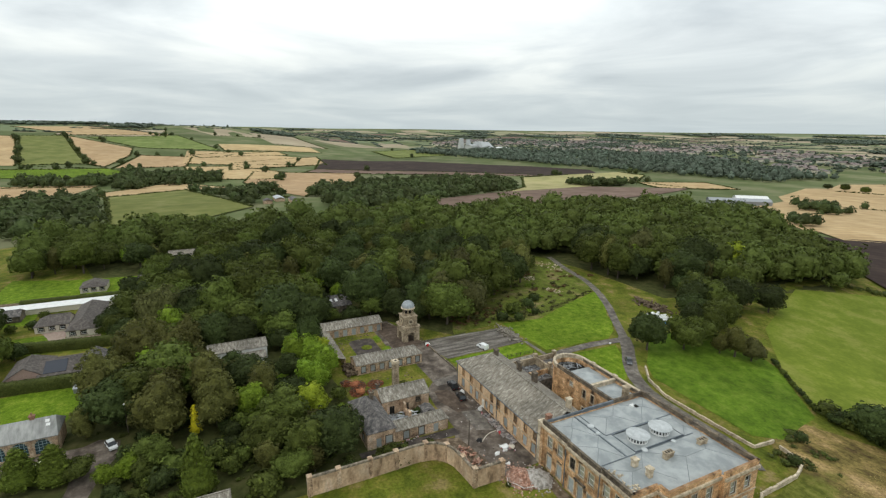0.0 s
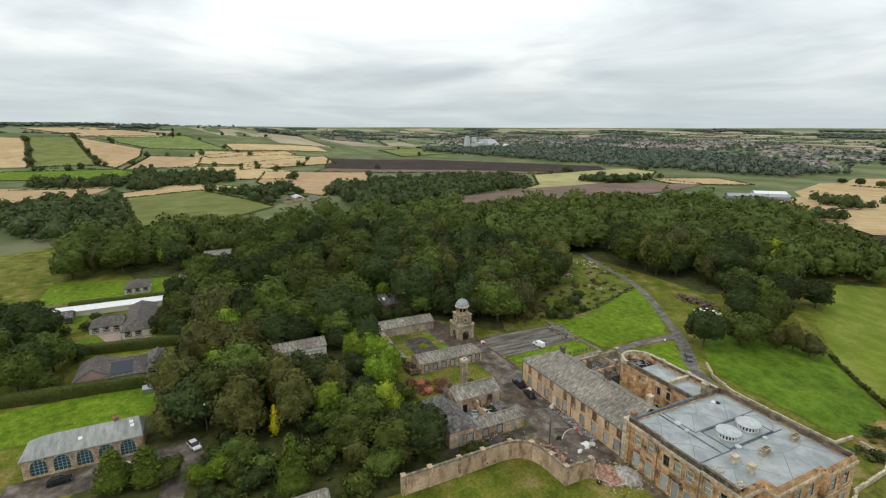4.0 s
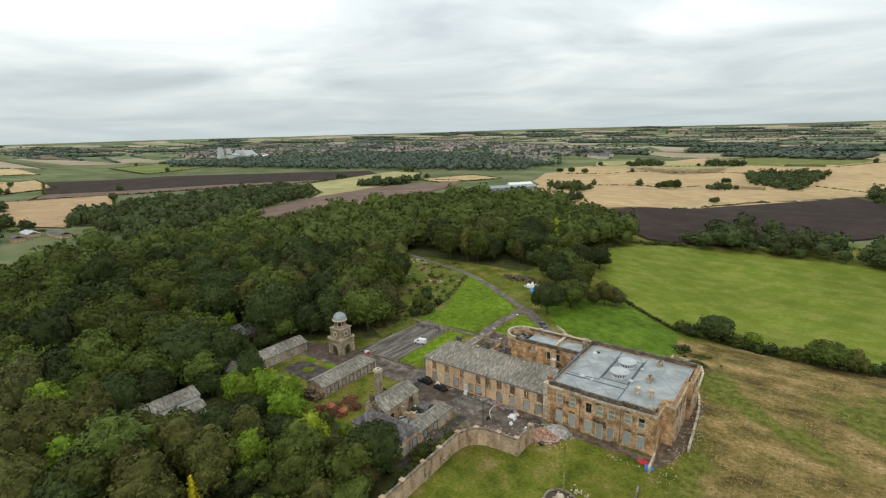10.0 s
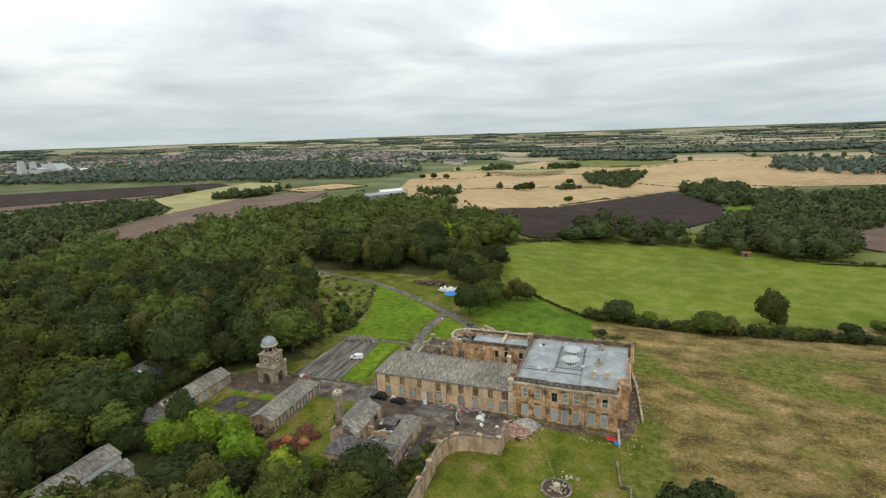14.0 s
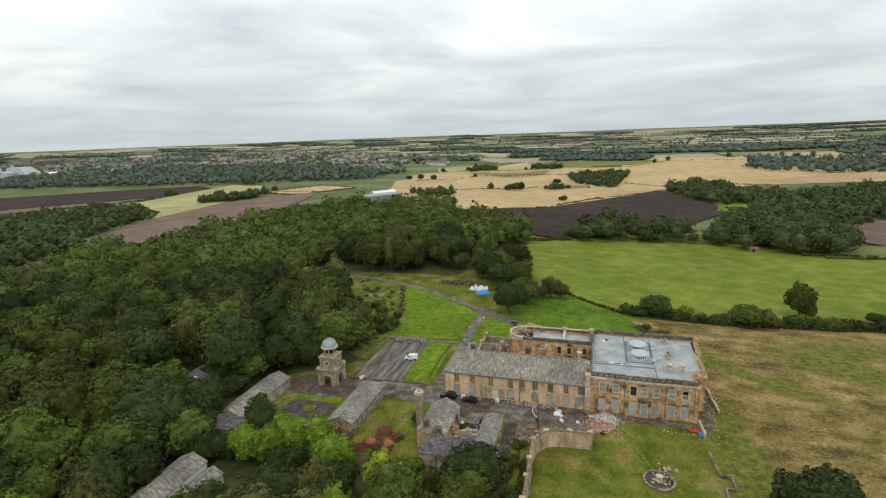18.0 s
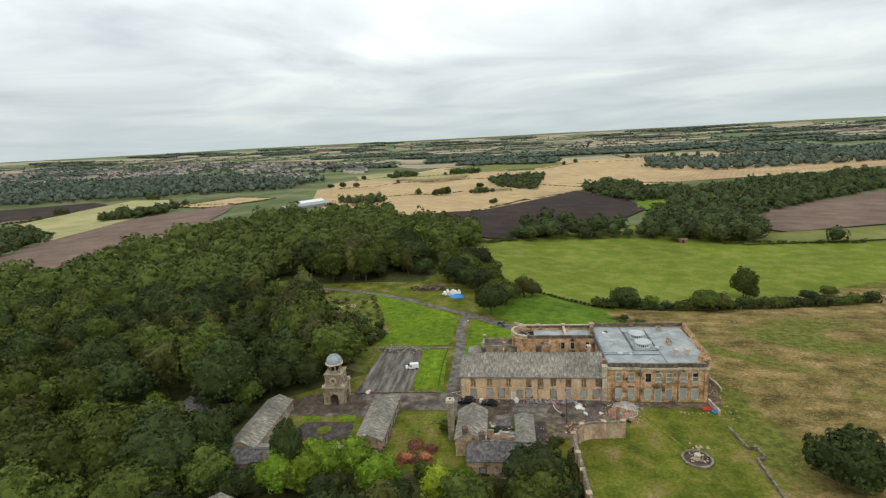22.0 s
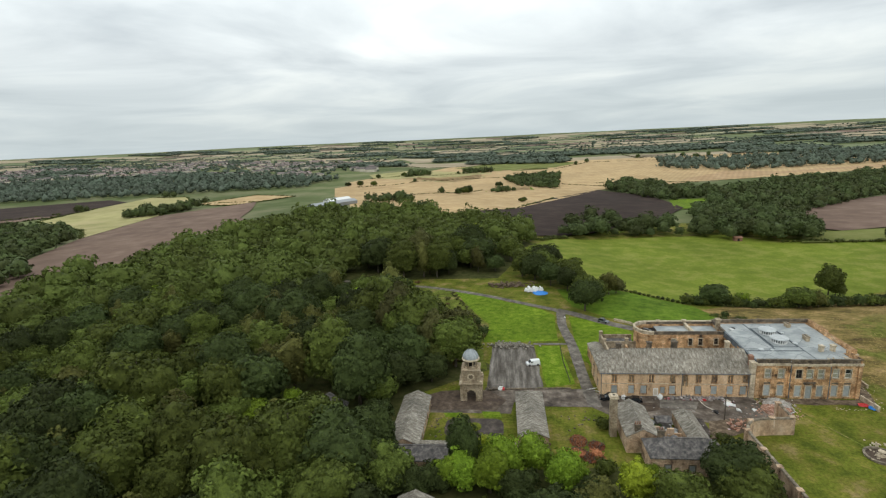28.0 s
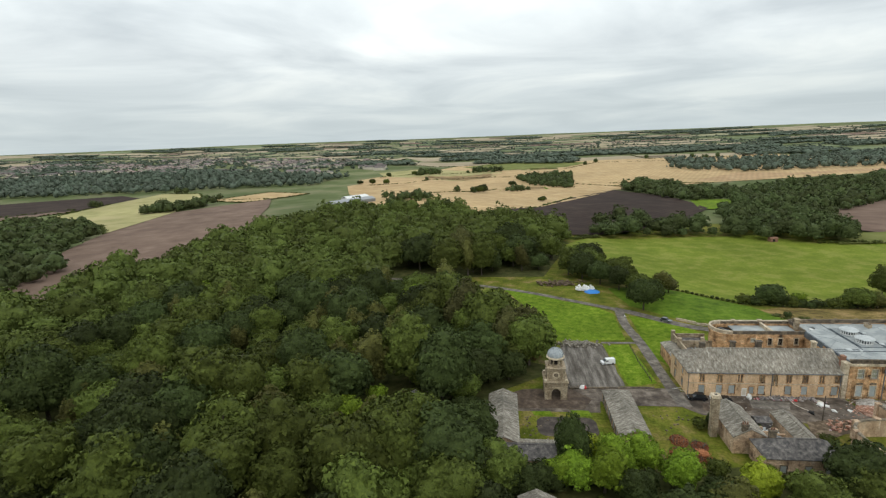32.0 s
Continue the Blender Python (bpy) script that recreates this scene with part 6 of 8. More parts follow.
for k in range(8):
    a = 2 * math.pi * (k + 0.5) / 8
    part("column", Mesh().ring(tx + 1.75 * math.cos(a), ty + 1.75 * math.sin(a), [(0.27, 9.8), (0.22, 10.0), (0.2, 11.4), (0.3, 11.6)], 8), TOWERSTONE, tower)
part("dome_ring", Mesh().ring(tx, ty, [(2.25, 11.6), (2.55, 11.75), (2.55, 12.0), (2.3, 12.05), (2.25, 12.2)], 28), STONE_PALE, tower)
part("dome", Mesh().ring(tx, ty, [(2.25 * math.cos(radians(a)), 12.2 + 2.2 * math.sin(radians(a))) for a in (0, 12, 24, 36, 48, 60, 72, 82)] + [(0.03, 14.42)], 28), DOME, tower, "pale blue lead dome")
m = Mesh()
for k in range(12):
    a0 = 2 * math.pi * k / 12
    for a in range(0, 80, 10):
        r = 2.25 * math.cos(radians(a + 5))
        m.turned(tx + r * math.cos(a0), ty + r * math.sin(a0), 12.2 + 2.2 * math.sin(radians(a + 5)), 0.2, 0.08, 0.36, math.degrees(a0))
part("dome_rib", m, LEAD, tower)

# ---- stable ranges ----


def pitched_range(name, label, x0, x1, y0, y1, eave, ridge, way, wall_mat, roof_mat, hips=(0, 0), ops=None, fill="board", group=""):
    """A plain range with gabled or hipped roof; ops: openings by side n, e, s, w."""
    t = thing(name, label, "outbuilding", ((x0 + x1) / 2, (y0 + y1) / 2, 0), group)
    sides = {"s": ((x0, y0), (x1, y0)), "e": ((x1, y0), (x1, y1)), "n": ((x1, y1), (x0, y1)), "w": ((x0, y1), (x0, y0))}
    for key, (a, b) in sides.items():
        mine = (ops or {}).get(key, [])
        m = wall(Mesh(), a, b, 0, eave, mine, 0.4)
        gabled = (way == "x" and key in "ew" and not hips[key == "e"]) or (way == "y" and key in "sn" and not hips[key == "n"])
        if gabled:
            mid = ((a[0] + b[0]) / 2, (a[1] + b[1]) / 2)
            q0, q1 = along(a, b, 0.0, 0.4), along(a, b, math.dist(a, b), 0.4)
            qm = along(a, b, math.dist(a, b) / 2, 0.4)
            m.add([(*a, eave), (*b, eave), (*mid, ridge - 0.2), (*q0, eave), (*q1, eave), (*qm, ridge - 0.2)], [(0, 1, 2), (4, 3, 5), (1, 4, 5, 2), (3, 0, 2, 5)])
        part("wall", m, wall_mat, t)
        for o in mine:
            if o[2] > 0.2:
                window(t, a, b, o, fill, STONE_DARK, bars=False)
            else:
                part("door", slab(Mesh(), a, b, o[0], o[1], 0.18, 0.26, o[2], o[3]), BOARD if fill == "board" else DARK, t)
    part("roof", Mesh().gable(x0, x1, y0, y1, eave + 0.05, ridge, way, hips[0], hips[1], 0.25, 0.16), roof_mat, t)
    if way == "y":
        c = (x0 + x1) / 2
        m = Mesh().box(c - 0.16, c + 0.16, y0 + hips[0], y1 - hips[1], ridge - 0.06, ridge + 0.09)
    else:
        c = (y0 + y1) / 2
        m = Mesh().box(x0 + hips[0], x1 - hips[1], c - 0.16, c + 0.16, ridge - 0.06, ridge + 0.09)
    part("ridge", m, roof_mat, t)
    return t


ops_e = [(u, u + 1.3, 0.6, 2.5) for u in np.arange(1.5, 20, 3.0)]
pitched_range("stable_range", "low stone stable range with mossy grey roof", -144.4, -137.4, 38.5, 60.2, 3.2, 4.9, "y", WALLSTONE, STONE_SLATE_Y, (0, 2.5), {"e": ops_e, "w": ops_e}, group="stable ranges")
pitched_range("stable_range", "low stone stable range with grey roof and boarded doors", -175.4, -168.2, 34.6, 57.2, 3.2, 4.9, "y", WALLSTONE, STONE_SLATE_Y, (0, 0), {"e": [(u, u + 1.6, 0.05, 2.5) for u in np.arange(1.5, 21, 3.2)]}, "board", "stable ranges")
lean = thing("lean_to", "narrow lean-to roof along the stable court", "outbuilding", (-157, 36, 0), "stable ranges")
part("wall", Mesh().box(-168, -144.6, 36.6, 37.0, 0, 2.7), WALLSTONE, lean)
part("roof", Mesh().add([(-168, 34.6, 3.5), (-144.6, 34.6, 3.5), (-144.6, 37.2, 2.7), (-168, 37.2, 2.7), (-168, 34.6, 3.35), (-144.6, 34.6, 3.35), (-144.6, 37.2, 2.55), (-168, 37.2, 2.55)], [(0, 1, 2, 3), (7, 6, 5, 4), (3, 2, 6, 7), (1, 0, 4, 5), (2, 1, 5, 6), (0, 3, 7, 4)]), STONE_SLATE, lean)
pitched_range("stable_range", "cross range with dark blue slate roof", -173.2, -150, 28.4, 34.4, 3.3, 5.2, "x", WALLSTONE, SLATE, (0, 0), {"s": [(2, 4.2, 0.05, 2.6), (8, 9.2, 0.8, 2.4), (12, 13.2, 0.8, 2.4)]}, group="stable ranges")
m = Mesh()
for k in range(130):
    m.turned(rr.uniform(-145, -137), rr.uniform(35.5, 39.5), rr.uniform(0.1, 1.6), rr.uniform(0.3, 1.1), rr.uniform(0.3, 0.8), rr.uniform(0.2, 0.6), rr.uniform(0, 180), rr.uniform(-25, 25))
single("rubble_heap", m, EARTH, "brown heap of fallen masonry at the range end", "rubble", kind="stuff")
m = Mesh().ring(-155.6, 47.4, [(1.9, 0.0), (1.9, 0.2), (1.6, 0.22)], 24)
single("turf_roundel", m, ROUGH, "small round grass bed with stone edge", "grass bed")
outhouse = pitched_range("wood_lodge", "dark slated lodge among the trees with rooflights", -200.5, -190.5, 41.5, 52, 3.8, 6.9, "y", STONE_DARK, SLATE, (0, 0), {"e": [(7, 9, 0.05, 2.4)]}, "open")
for y in (44.2, 46.4):
    glass = Mesh().turned(0, 0, 0, 1.5, 1.1, 0.1)
    glass.v = [Matrix.Translation((-193.2, y, 5.58)) @ Matrix.Rotation(radians(31), 4, "Y") @ Vector(q) for q in glass.v]
    part("rooflight", glass, WHITE, outhouse)
# low kerb wall beside the car park
m = Mesh()
for k in range(16):
    m.turned(-151.5 + k * 1.5, 67.1 + k * 0.06, 0.2, 1.45, 0.45, 0.5 + rr.uniform(-0.15, 0.1), 1)
single("kerb_wall", m, STONE_DARK, "low broken stone wall beside the car park", "wall", kind="structure")
m = Mesh()
for k in range(260):
    m.turned(rr.gauss(-145.5, 3.4), 98.6 + rr.gauss(0, 1.2), rr.uniform(0.1, 0.7), rr.uniform(0.3, 1.0), rr.uniform(0.3, 0.8), rr.uniform(0.2, 0.5), rr.uniform(0, 180), rr.uniform(-20, 20))
single("stone_pile", m, STONE_SLATE, "long pile of grey broken stone blocks", "rubble", kind="stuff")

# tall square stack
stack = thing("brick_stack", "tall square stone chimney stack standing alone", "chimney", (-121.2, 45.0, 0))
part("shaft", Mesh().box(-122.0, -120.4, 44.2, 45.8, 0, 10.3), TOWERSTONE, stack)
part("cap", Mesh().box(-122.25, -120.15, 43.95, 46.05, 10.3, 10.6).box(-122.1, -120.3, 44.1, 45.9, 10.6, 11.0), STONE_PALE, stack)
part("flue", Mesh().box(-121.5, -120.9, 44.7, 45.3, 11.0, 11.02), DARK, stack)

# ---- court buildings ----
court_a = pitched_range("court_range", "small stone range with grey roof beside the stack", -119.6, -112.4, 38, 51.3, 4.3, 6.4, "y", WALLSTONE, STONE_SLATE_Y, (0, 0), {"e": [(2, 3.4, 0.05, 2.6), (6, 7.2, 0.8, 2.4), (9.6, 10.8, 2.4, 3.6)]}, "open", "court buildings")
court_b = pitched_range("court_range", "stone front range with hipped blue slate roof", -116.4, -100.6, 30.2, 37.2, 4.3, 7.0, "x", WALLSTONE, SLATE, (3.4, 3.4), {"e": [(2.2, 3.5, 0.05, 2.5), (4.6, 6.2, 0.7, 2.6)], "s": [(3, 4.2, 1, 2.6), (8, 9.2, 1, 2.6), (12, 13.2, 1, 2.6)]}, "board", "court buildings")
pitched_range("court_range", "low range with lichened grey roof on the yard", -105.2, -100.8, 37.4, 51.4, 3.0, 4.5, "y", WALLSTONE, STONE_SLATE_Y, (0, 1.5), {"e": [(2, 3.4, 0.4, 2.4), (6, 7.4, 0.4, 2.4), (10, 11.4, 0.05, 2.4)]}, "board", "court buildings")
chimney(court_a, -117.2, 38.4, 4, 7.3, 1.2, 0.7, STONE_DARK, 3)
chimney(court_b, -113.0, 35.2, 5, 8.0, 1.4, 0.8, STONE_DARK, 2)
m = Mesh()
for k in range(70):
    m.turned(rr.uniform(-112, -105), rr.uniform(38, 48), rr.uniform(0.1, 0.9), rr.uniform(0.4, 2.4), rr.uniform(0.1, 0.4), rr.uniform(0.08, 0.3), rr.uniform(0, 180), rr.uniform(-25, 25))
single("timber_debris", m, STEEL, "grey fallen timbers and slates in the small court", "debris", kind="stuff")
single("garden_shed", Mesh().box(-110, -106.5, 47.5, 50.5, 0.05, 2.3).gable(-110, -106.5, 47.5, 50.5, 2.3, 2.9, "x", 0, 0, 0.15, 0.1), SLATE, "small grey shed roof in the court", "shed")

# ---- garden wall with its curved corner ----
RENDERED = mat("stained_peach_render", [(0.30, (0.17, 0.115, 0.075)), (0.41, (0.40, 0.275, 0.175)), (0.52, (0.52, 0.375, 0.25)), (0.62, (0.56, 0.43, 0.31)), (0.72, (0.45, 0.25, 0.16))],
               0.35, 0.92, 0.02, 3, 0.25, 0.15, stretch=(1, 1, 0.4), detail=9.0, fine=(1.6, 0.22))
COPING = mat("weathered_brown_coping", [(0.34, (0.10, 0.085, 0.065)), (0.5, (0.20, 0.165, 0.12)), (0.66, (0.33, 0.28, 0.215))], 0.9, 0.92, 0.02, 4, 0.2, 0.3, fine=(2.5, 0.25))
garden_wall = thing("garden_wall", "high curved sandstone garden wall with coping and piers", "wall", (-90, 40, 0))
line = [(-91.5, 14.7), (-91.5, 15.0), (-91.6, 21.0), (-91.7, 28.0), (-91.9, 34.0), (-92.1, 38.5), (-91.9, 41.2), (-91.0, 43.6), (-89.4, 45.4), (-87.0, 46.4), (-84.0, 46.7), (-79.3, 47.0), (-79.1, 53.6)]
for q, (a, b) in enumerate(zip(line, line[1:])):
    part("wall_length", wall(Mesh(), b, a, 0, 4.3, (), 0.5), RENDERED, garden_wall)
    m = Mesh()
    slab(m, b, a, -0.05, math.dist(a, b) + 0.05, -0.12, 0.62, 4.3, 4.45)
    slab(m, b, a, -0.05, math.dist(a, b) + 0.05, -0.02, 0.52, 4.45, 4.62)
    part("coping", m, COPING, garden_wall)
for x, y in [line[i] for i in (1, 2, 3, 4, 6, 8, 10, 11, 12)]:
    part("pier", Mesh().box(x - 0.50, x + 0.62, y - 0.52, y + 0.45, 0, 4.6).box(x - 0.56, x + 0.68, y - 0.58, y + 0.5, 4.6, 4.75), WALLSTONE, garden_wall)

# fountain
fountain = thing("fountain", "derelict round stone fountain basin with broken centrepiece", "fountain", (-64.8, 38.6, 0))
part("basin", Mesh().ring(-64.8, 38.6, [(3.2, 0), (3.2, 0.4), (3.32, 0.45), (3.32, 0.6), (2.85, 0.6), (2.85, 0.2)], 28), COPING, fountain)
part("water", Mesh().ring(-64.8, 38.6, [(2.9, 0.12), (2.9, 0.24)], 28), MUD, fountain, "muddy basin floor")
part("centrepiece", Mesh().ring(-64.8, 38.6, [(0.8, 0.3), (0.7, 0.6), (0.35, 0.8), (0.3, 1.2), (0.75, 1.4), (0.8, 1.5), (0.2, 1.55)], 12), STONE_PALE, fountain)
m = Mesh()
for k in range(30):
    m.turned(-64.8 + rr.gauss(0, 1.2), 38.8 + rr.gauss(0, 1.1), rr.uniform(0.3, 0.7), rr.uniform(0.2, 0.6), 0.22, 0.22, rr.uniform(0, 180), rr.uniform(-30, 30))
tagged(part("fallen_stone", m, STONE_PALE, fountain), kind="stuff")
m = Mesh()
for k in range(18):
    m.turned(-62.6 + rr.gauss(0, 0.8), 43.6 + rr.gauss(0, 0.6), 0.16, rr.uniform(0.25, 0.7), 0.24, 0.24, rr.uniform(0, 180), rr.uniform(-20, 20))
single("stone_fragments", m, STONE_PALE, "pale carved stone fragments on the grass", "rubble", kind="stuff")


def low_wall(name, label, pts, height, thick, material, uneven=0.15):
    t = thing(name, label, "wall", (*pts[0], land(*pts[0])))
    for a, b in zip(pts, pts[1:]):
        n = max(1, int(math.dist(a, b) / 1.6))
        for k in range(n):
            f = (k + 0.5) / n
            x, y = a[0] + (b[0] - a[0]) * f, a[1] + (b[1] - a[1]) * f
            hh = height * (1 + rr.uniform(-uneven, uneven))
            part("stone_length", Mesh().turned(x, y, land(x, y) + hh / 2 - 0.05, math.dist(a, b) / n - 0.03, thick, hh, math.degrees(math.atan2(b[1] - a[1], b[0] - a[0]))), material, t)
    return t


low_wall("terrace_wall", "low broken terrace wall stepping across the lawn", [(-53, 51.5), (-52, 43), (-50, 43.3), (-50, 39.4), (-52, 39), (-52.3, 33), (-52.6, 26)], 0.8, 0.42, COPING, 0.2)
low_wall("terrace_wall", "pale ruined balustrade wall beside the hall", [(-47.2, 70), (-47.8, 80), (-48.6, 90), (-50, 98), (-51, 99.5)], 1.0, 0.5, STONE_PALE, 0.35)
low_wall("terrace_wall", "curved pale stone garden wall end", [(-51, 99.5), (-51.2, 107), (-51.6, 113), (-53, 117.5), (-56.5, 120.5), (-60, 121)], 1.1, 0.45, STONE_PALE, 0.15)
low_wall("drive_wall", "low pale stone wall along the rear drive", [(-62, 122), (-62.5, 115), (-75, 114.6), (-88, 114.8), (-97, 118), (-104, 124)], 0.9, 0.45, STONE_PALE, 0.15)
low_wall("area_wall", "short stone wall running out from the hall corner", [(-53, 63.6), (-52.6, 57.5)], 1.6, 0.45, STONE_PALE, 0.1)

# ---- rubble, rubbish and loose things about the yard ----
m = Mesh()
for k in range(520):
    a, q = rr.uniform(0, 6.28), abs(rr.gauss(0, 2.0))
    m.turned(-77.0 + q * 1.3 * math.cos(a), 57.6 + q * math.sin(a), max(0.08, 1.5 - q * 0.42) * rr.uniform(0.5, 1.0), rr.uniform(0.2, 0.6), rr.uniform(0.15, 0.4), rr.uniform(0.12, 0.3), rr.uniform(0, 180), rr.uniform(-30, 30))
m.ring(-77.0, 57.6, [(3.8, 0), (2.7, 0.5), (1.2, 1.05), (0.02, 1.3)], 14)
grey = Mesh().ring(-75.4, 60.6, [(3.4, 0), (2.4, 0.8), (1.2, 1.5), (0.02, 1.8)], 14)
for k in range(380):
    a, q = rr.uniform(0, 6.28), abs(rr.gauss(0, 1.8))
    grey.turned(-75.4 + q * 1.2 * math.cos(a), 60.6 + q * 0.9 * math.sin(a), max(0.08, 1.9 - q * 0.55) * rr.uniform(0.6, 1.0), rr.uniform(0.15, 0.5), rr.uniform(0.15, 0.4), rr.uniform(0.1, 0.3), rr.uniform(0, 180), rr.uniform(-30, 30))
GREYRUBBLE = mat("grey_plaster_rubble", [(0.35, (0.20, 0.18, 0.155)), (0.5, (0.36, 0.33, 0.295)), (0.65, (0.50, 0.475, 0.44))], 1.5, 0.95, rand="island", rand_amt=0.3)
single("rubble_heap", grey, GREYRUBBLE, "heap of pale grey plaster rubble against the hall", "rubble", kind="stuff")
PINKRUBBLE = mat("brick_and_plaster_rubble", [(0.35, (0.24, 0.115, 0.075)), (0.5, (0.42, 0.235, 0.165)), (0.65, (0.50, 0.36, 0.29))], 1.5, 0.95, rand="island", rand_amt=0.35)
single("rubble_heap", m, PINKRUBBLE, "heap of pink brick and plaster rubble beside the wall end", "rubble", kind="stuff")
m = Mesh()
for k in range(80):
    m.turned(rr.uniform(-92, -82), rr.uniform(48, 52.5), rr.uniform(0.1, 0.7), rr.uniform(0.2, 1.4), rr.uniform(0.15, 0.5), rr.uniform(0.1, 0.4), rr.uniform(0, 180), rr.uniform(-30, 30))
single("rubble_heap", m, PINKRUBBLE, "brick rubble and waste behind the garden wall", "rubble", kind="stuff")
single("earth_bank", drape(Mesh(), wiggle([(-99, 43), (-90, 47), (-83, 48), (-80, 50), (-82, 54), (-96, 52)], 2, 0.6), 4, 0.12), EARTH, "bare earth behind the garden wall", "earth", kind="structure")
for x, y, w, h, c, note in [(-104.6, 63.1, 1.1, 1.5, WHITE, "white builders sack"), (-114.6, 62.9, 1.2, 1.3, WHITE, "white builders sack"), (-88.0, 60.3, 1.6, 0.7, WHITE, "white builders sack"), (-86.7, 59.6, 1.3, 0.6, WHITE, "white builders sack"), (-86.4, 57.2, 1.2, 0.7, WHITE, "white builders sack"),
                            (-87.5, 61.6, 1.8, 0.5, CREAM, "pale plasterboard pile"), (-82.6, 57.5, 1.0, 0.5, WHITE, "white builders sack"), (-92.5, 56.0, 1.2, 0.9, TYRE, "black rubbish sack"), (-54.4, 60.4, 1.9, 0.8, RED, "red plastic sheet heap"), (-52.9, 59.2, 1.6, 0.6, BLUE, "blue plastic sheet heap"),
                            (-148.8, 67.4, 1.3, 1.0, WHITE, "white bin"), (-147.8, 67.0, 0.9, 0.9, RED, "red crate"), (-122.6, 127, 0.8, 0.5, WHITE, "white stone marker"), (-93.2, 62.3, 0.9, 0.6, RED, "red rubbish")]:
    v = Mesh().ring(x, y, [(w * 0.45, 0.05), (w * 0.55, h * 0.35), (w * 0.5, h * 0.75), (w * 0.25, h), (0.05, h * 1.02)], 7)
    v.v = [(px + 0.5 * w * noise.noise(Vector((px * 1.7, py * 1.7, pz))), py + 0.5 * w * noise.noise(Vector((px * 1.7, py * 1.7, pz + 9))), pz * (0.8 + 0.5 * noise.noise(Vector((px * 2, py * 2, 3)))) + land(x, y)) for px, py, pz in v.v]
    single("sack" if "sack" in note else "bin" if "bin" in note else "crate" if "crate" in note else "heap", v, c, note + " lying on the ground", "rubbish", "rubbish about the yard")
m = Mesh()
for k in range(170):
    m.turned(rr.uniform(-102, -88), 63.0 + rr.gauss(0, 0.5), rr.uniform(0.15, 0.6), rr.uniform(0.2, 1.1), rr.uniform(0.15, 0.5), rr.uniform(0.1, 0.4), rr.uniform(0, 180), rr.uniform(-30, 30))
JUNK = mat("mixed_rubbish", [(0.34, (0.05, 0.05, 0.055)), (0.45, (0.30, 0.28, 0.27)), (0.53, (0.22, 0.17, 0.14)), (0.62, (0.52, 0.51, 0.50)), (0.70, (0.30, 0.07, 0.06))], 0.7, 0.8, rand="island", rand_amt=0.5)
single("rubbish_heap", m, JUNK, "mixed rubbish heaped along the wing wall", "rubbish", kind="stuff")
m = Mesh()
pts = [(-92.0, 56.4), (-93.6, 58.2), (-94.6, 60.4), (-94.4, 62.6)]
strip(m, pts, 0.22, 0.2, 0.6)
single("hose", m, CREAM, "pale hose lying across the yard", "hose")
m = Mesh()
zb = land(-131.5, 162.5)
for k in range(90):
    m.turned(-132.8 + rr.gauss(0, 2.0), 162.6 + rr.gauss(0, 1.3), zb + rr.uniform(0.3, 1.5), rr.uniform(0.6, 1.6), rr.uniform(0.5, 1.2), rr.uniform(0.2, 0.6), rr.uniform(0, 180), rr.uniform(-30, 30))
single("bag_pile", m, WHITE, "pile of pale sacks and rubble by the drive", "rubbish", kind="stuff")
m = Mesh().ring(-130.0, 159.6, [(3.0, zb - 0.2), (2.6, zb + 0.5), (1.4, zb + 0.9), (0.05, zb + 1.0)], 12)
m.v = [(-130 + (x + 130) * 1.25 + 0.5 * noise.noise(Vector((x, y, z))), y + 0.4 * noise.noise(Vector((x, y, z + 5))), z) for x, y, z in m.v]
single("tarpaulin", m, BLUE, "bright blue tarpaulin over a heap by the drive", "tarpaulin")
m = Mesh()
for k in range(140):
    m.turned(-144 + rr.gauss(0, 4.5), 172 + rr.gauss(0, 1.6), rr.uniform(0.2, 1.3), rr.uniform(0.6, 2.4), rr.uniform(0.3, 0.8), rr.uniform(0.2, 0.5), rr.uniform(0, 180), rr.uniform(-25, 25))
single("brushwood_heap", m, EARTH, "brown heap of brushwood and earth under the trees", "heap", kind="stuff")

field("mud_patch", "brown dirt washed over the yard asphalt", MUD, [(-119, 56), (-113, 55), (-106, 57), (-106.5, 60.5), (-112, 60.8), (-118, 60)], 0.11, 4, 0.8)
field("mud_patch", "wet dark lane between the court and the garden wall", YARD, [(-100.3, 53), (-97.2, 53), (-97.4, 40), (-98.2, 28), (-100.2, 28)], 0.10, 4, 0.3)
m = Mesh()
for k in range(60):
    m.turned(rr.uniform(-111.5, -105.8), rr.uniform(38.5, 50), rr.uniform(0.4, 1.6), rr.uniform(0.6, 2.4), rr.uniform(0.3, 1.1), 0.08, rr.uniform(0, 180), rr.uniform(-25, 25))
single("sheet_debris", m, mat("pale_sheet_debris", [(0.36, (0.10, 0.09, 0.08)), (0.5, (0.30, 0.32, 0.33)), (0.62, (0.52, 0.53, 0.52))], 0.5, 0.7, rand="island", rand_amt=0.4), "pale sheets and boards fallen into the court", "debris", kind="stuff")
cross = thing("court_wall", "broken stone cross wall in the small court", "wall", (-108.5, 44, 0))
for x0, x1, h in ((-112.3, -110.6, 3.4), (-110.6, -108.8, 2.2), (-108.8, -107.2, 2.9), (-107.2, -105.4, 1.6)):
    part("wall_length", Mesh().box(x0, x1 - 0.01, 43.6, 44.1, 0, h), WALLSTONE, cross)

# ---- vehicles ----


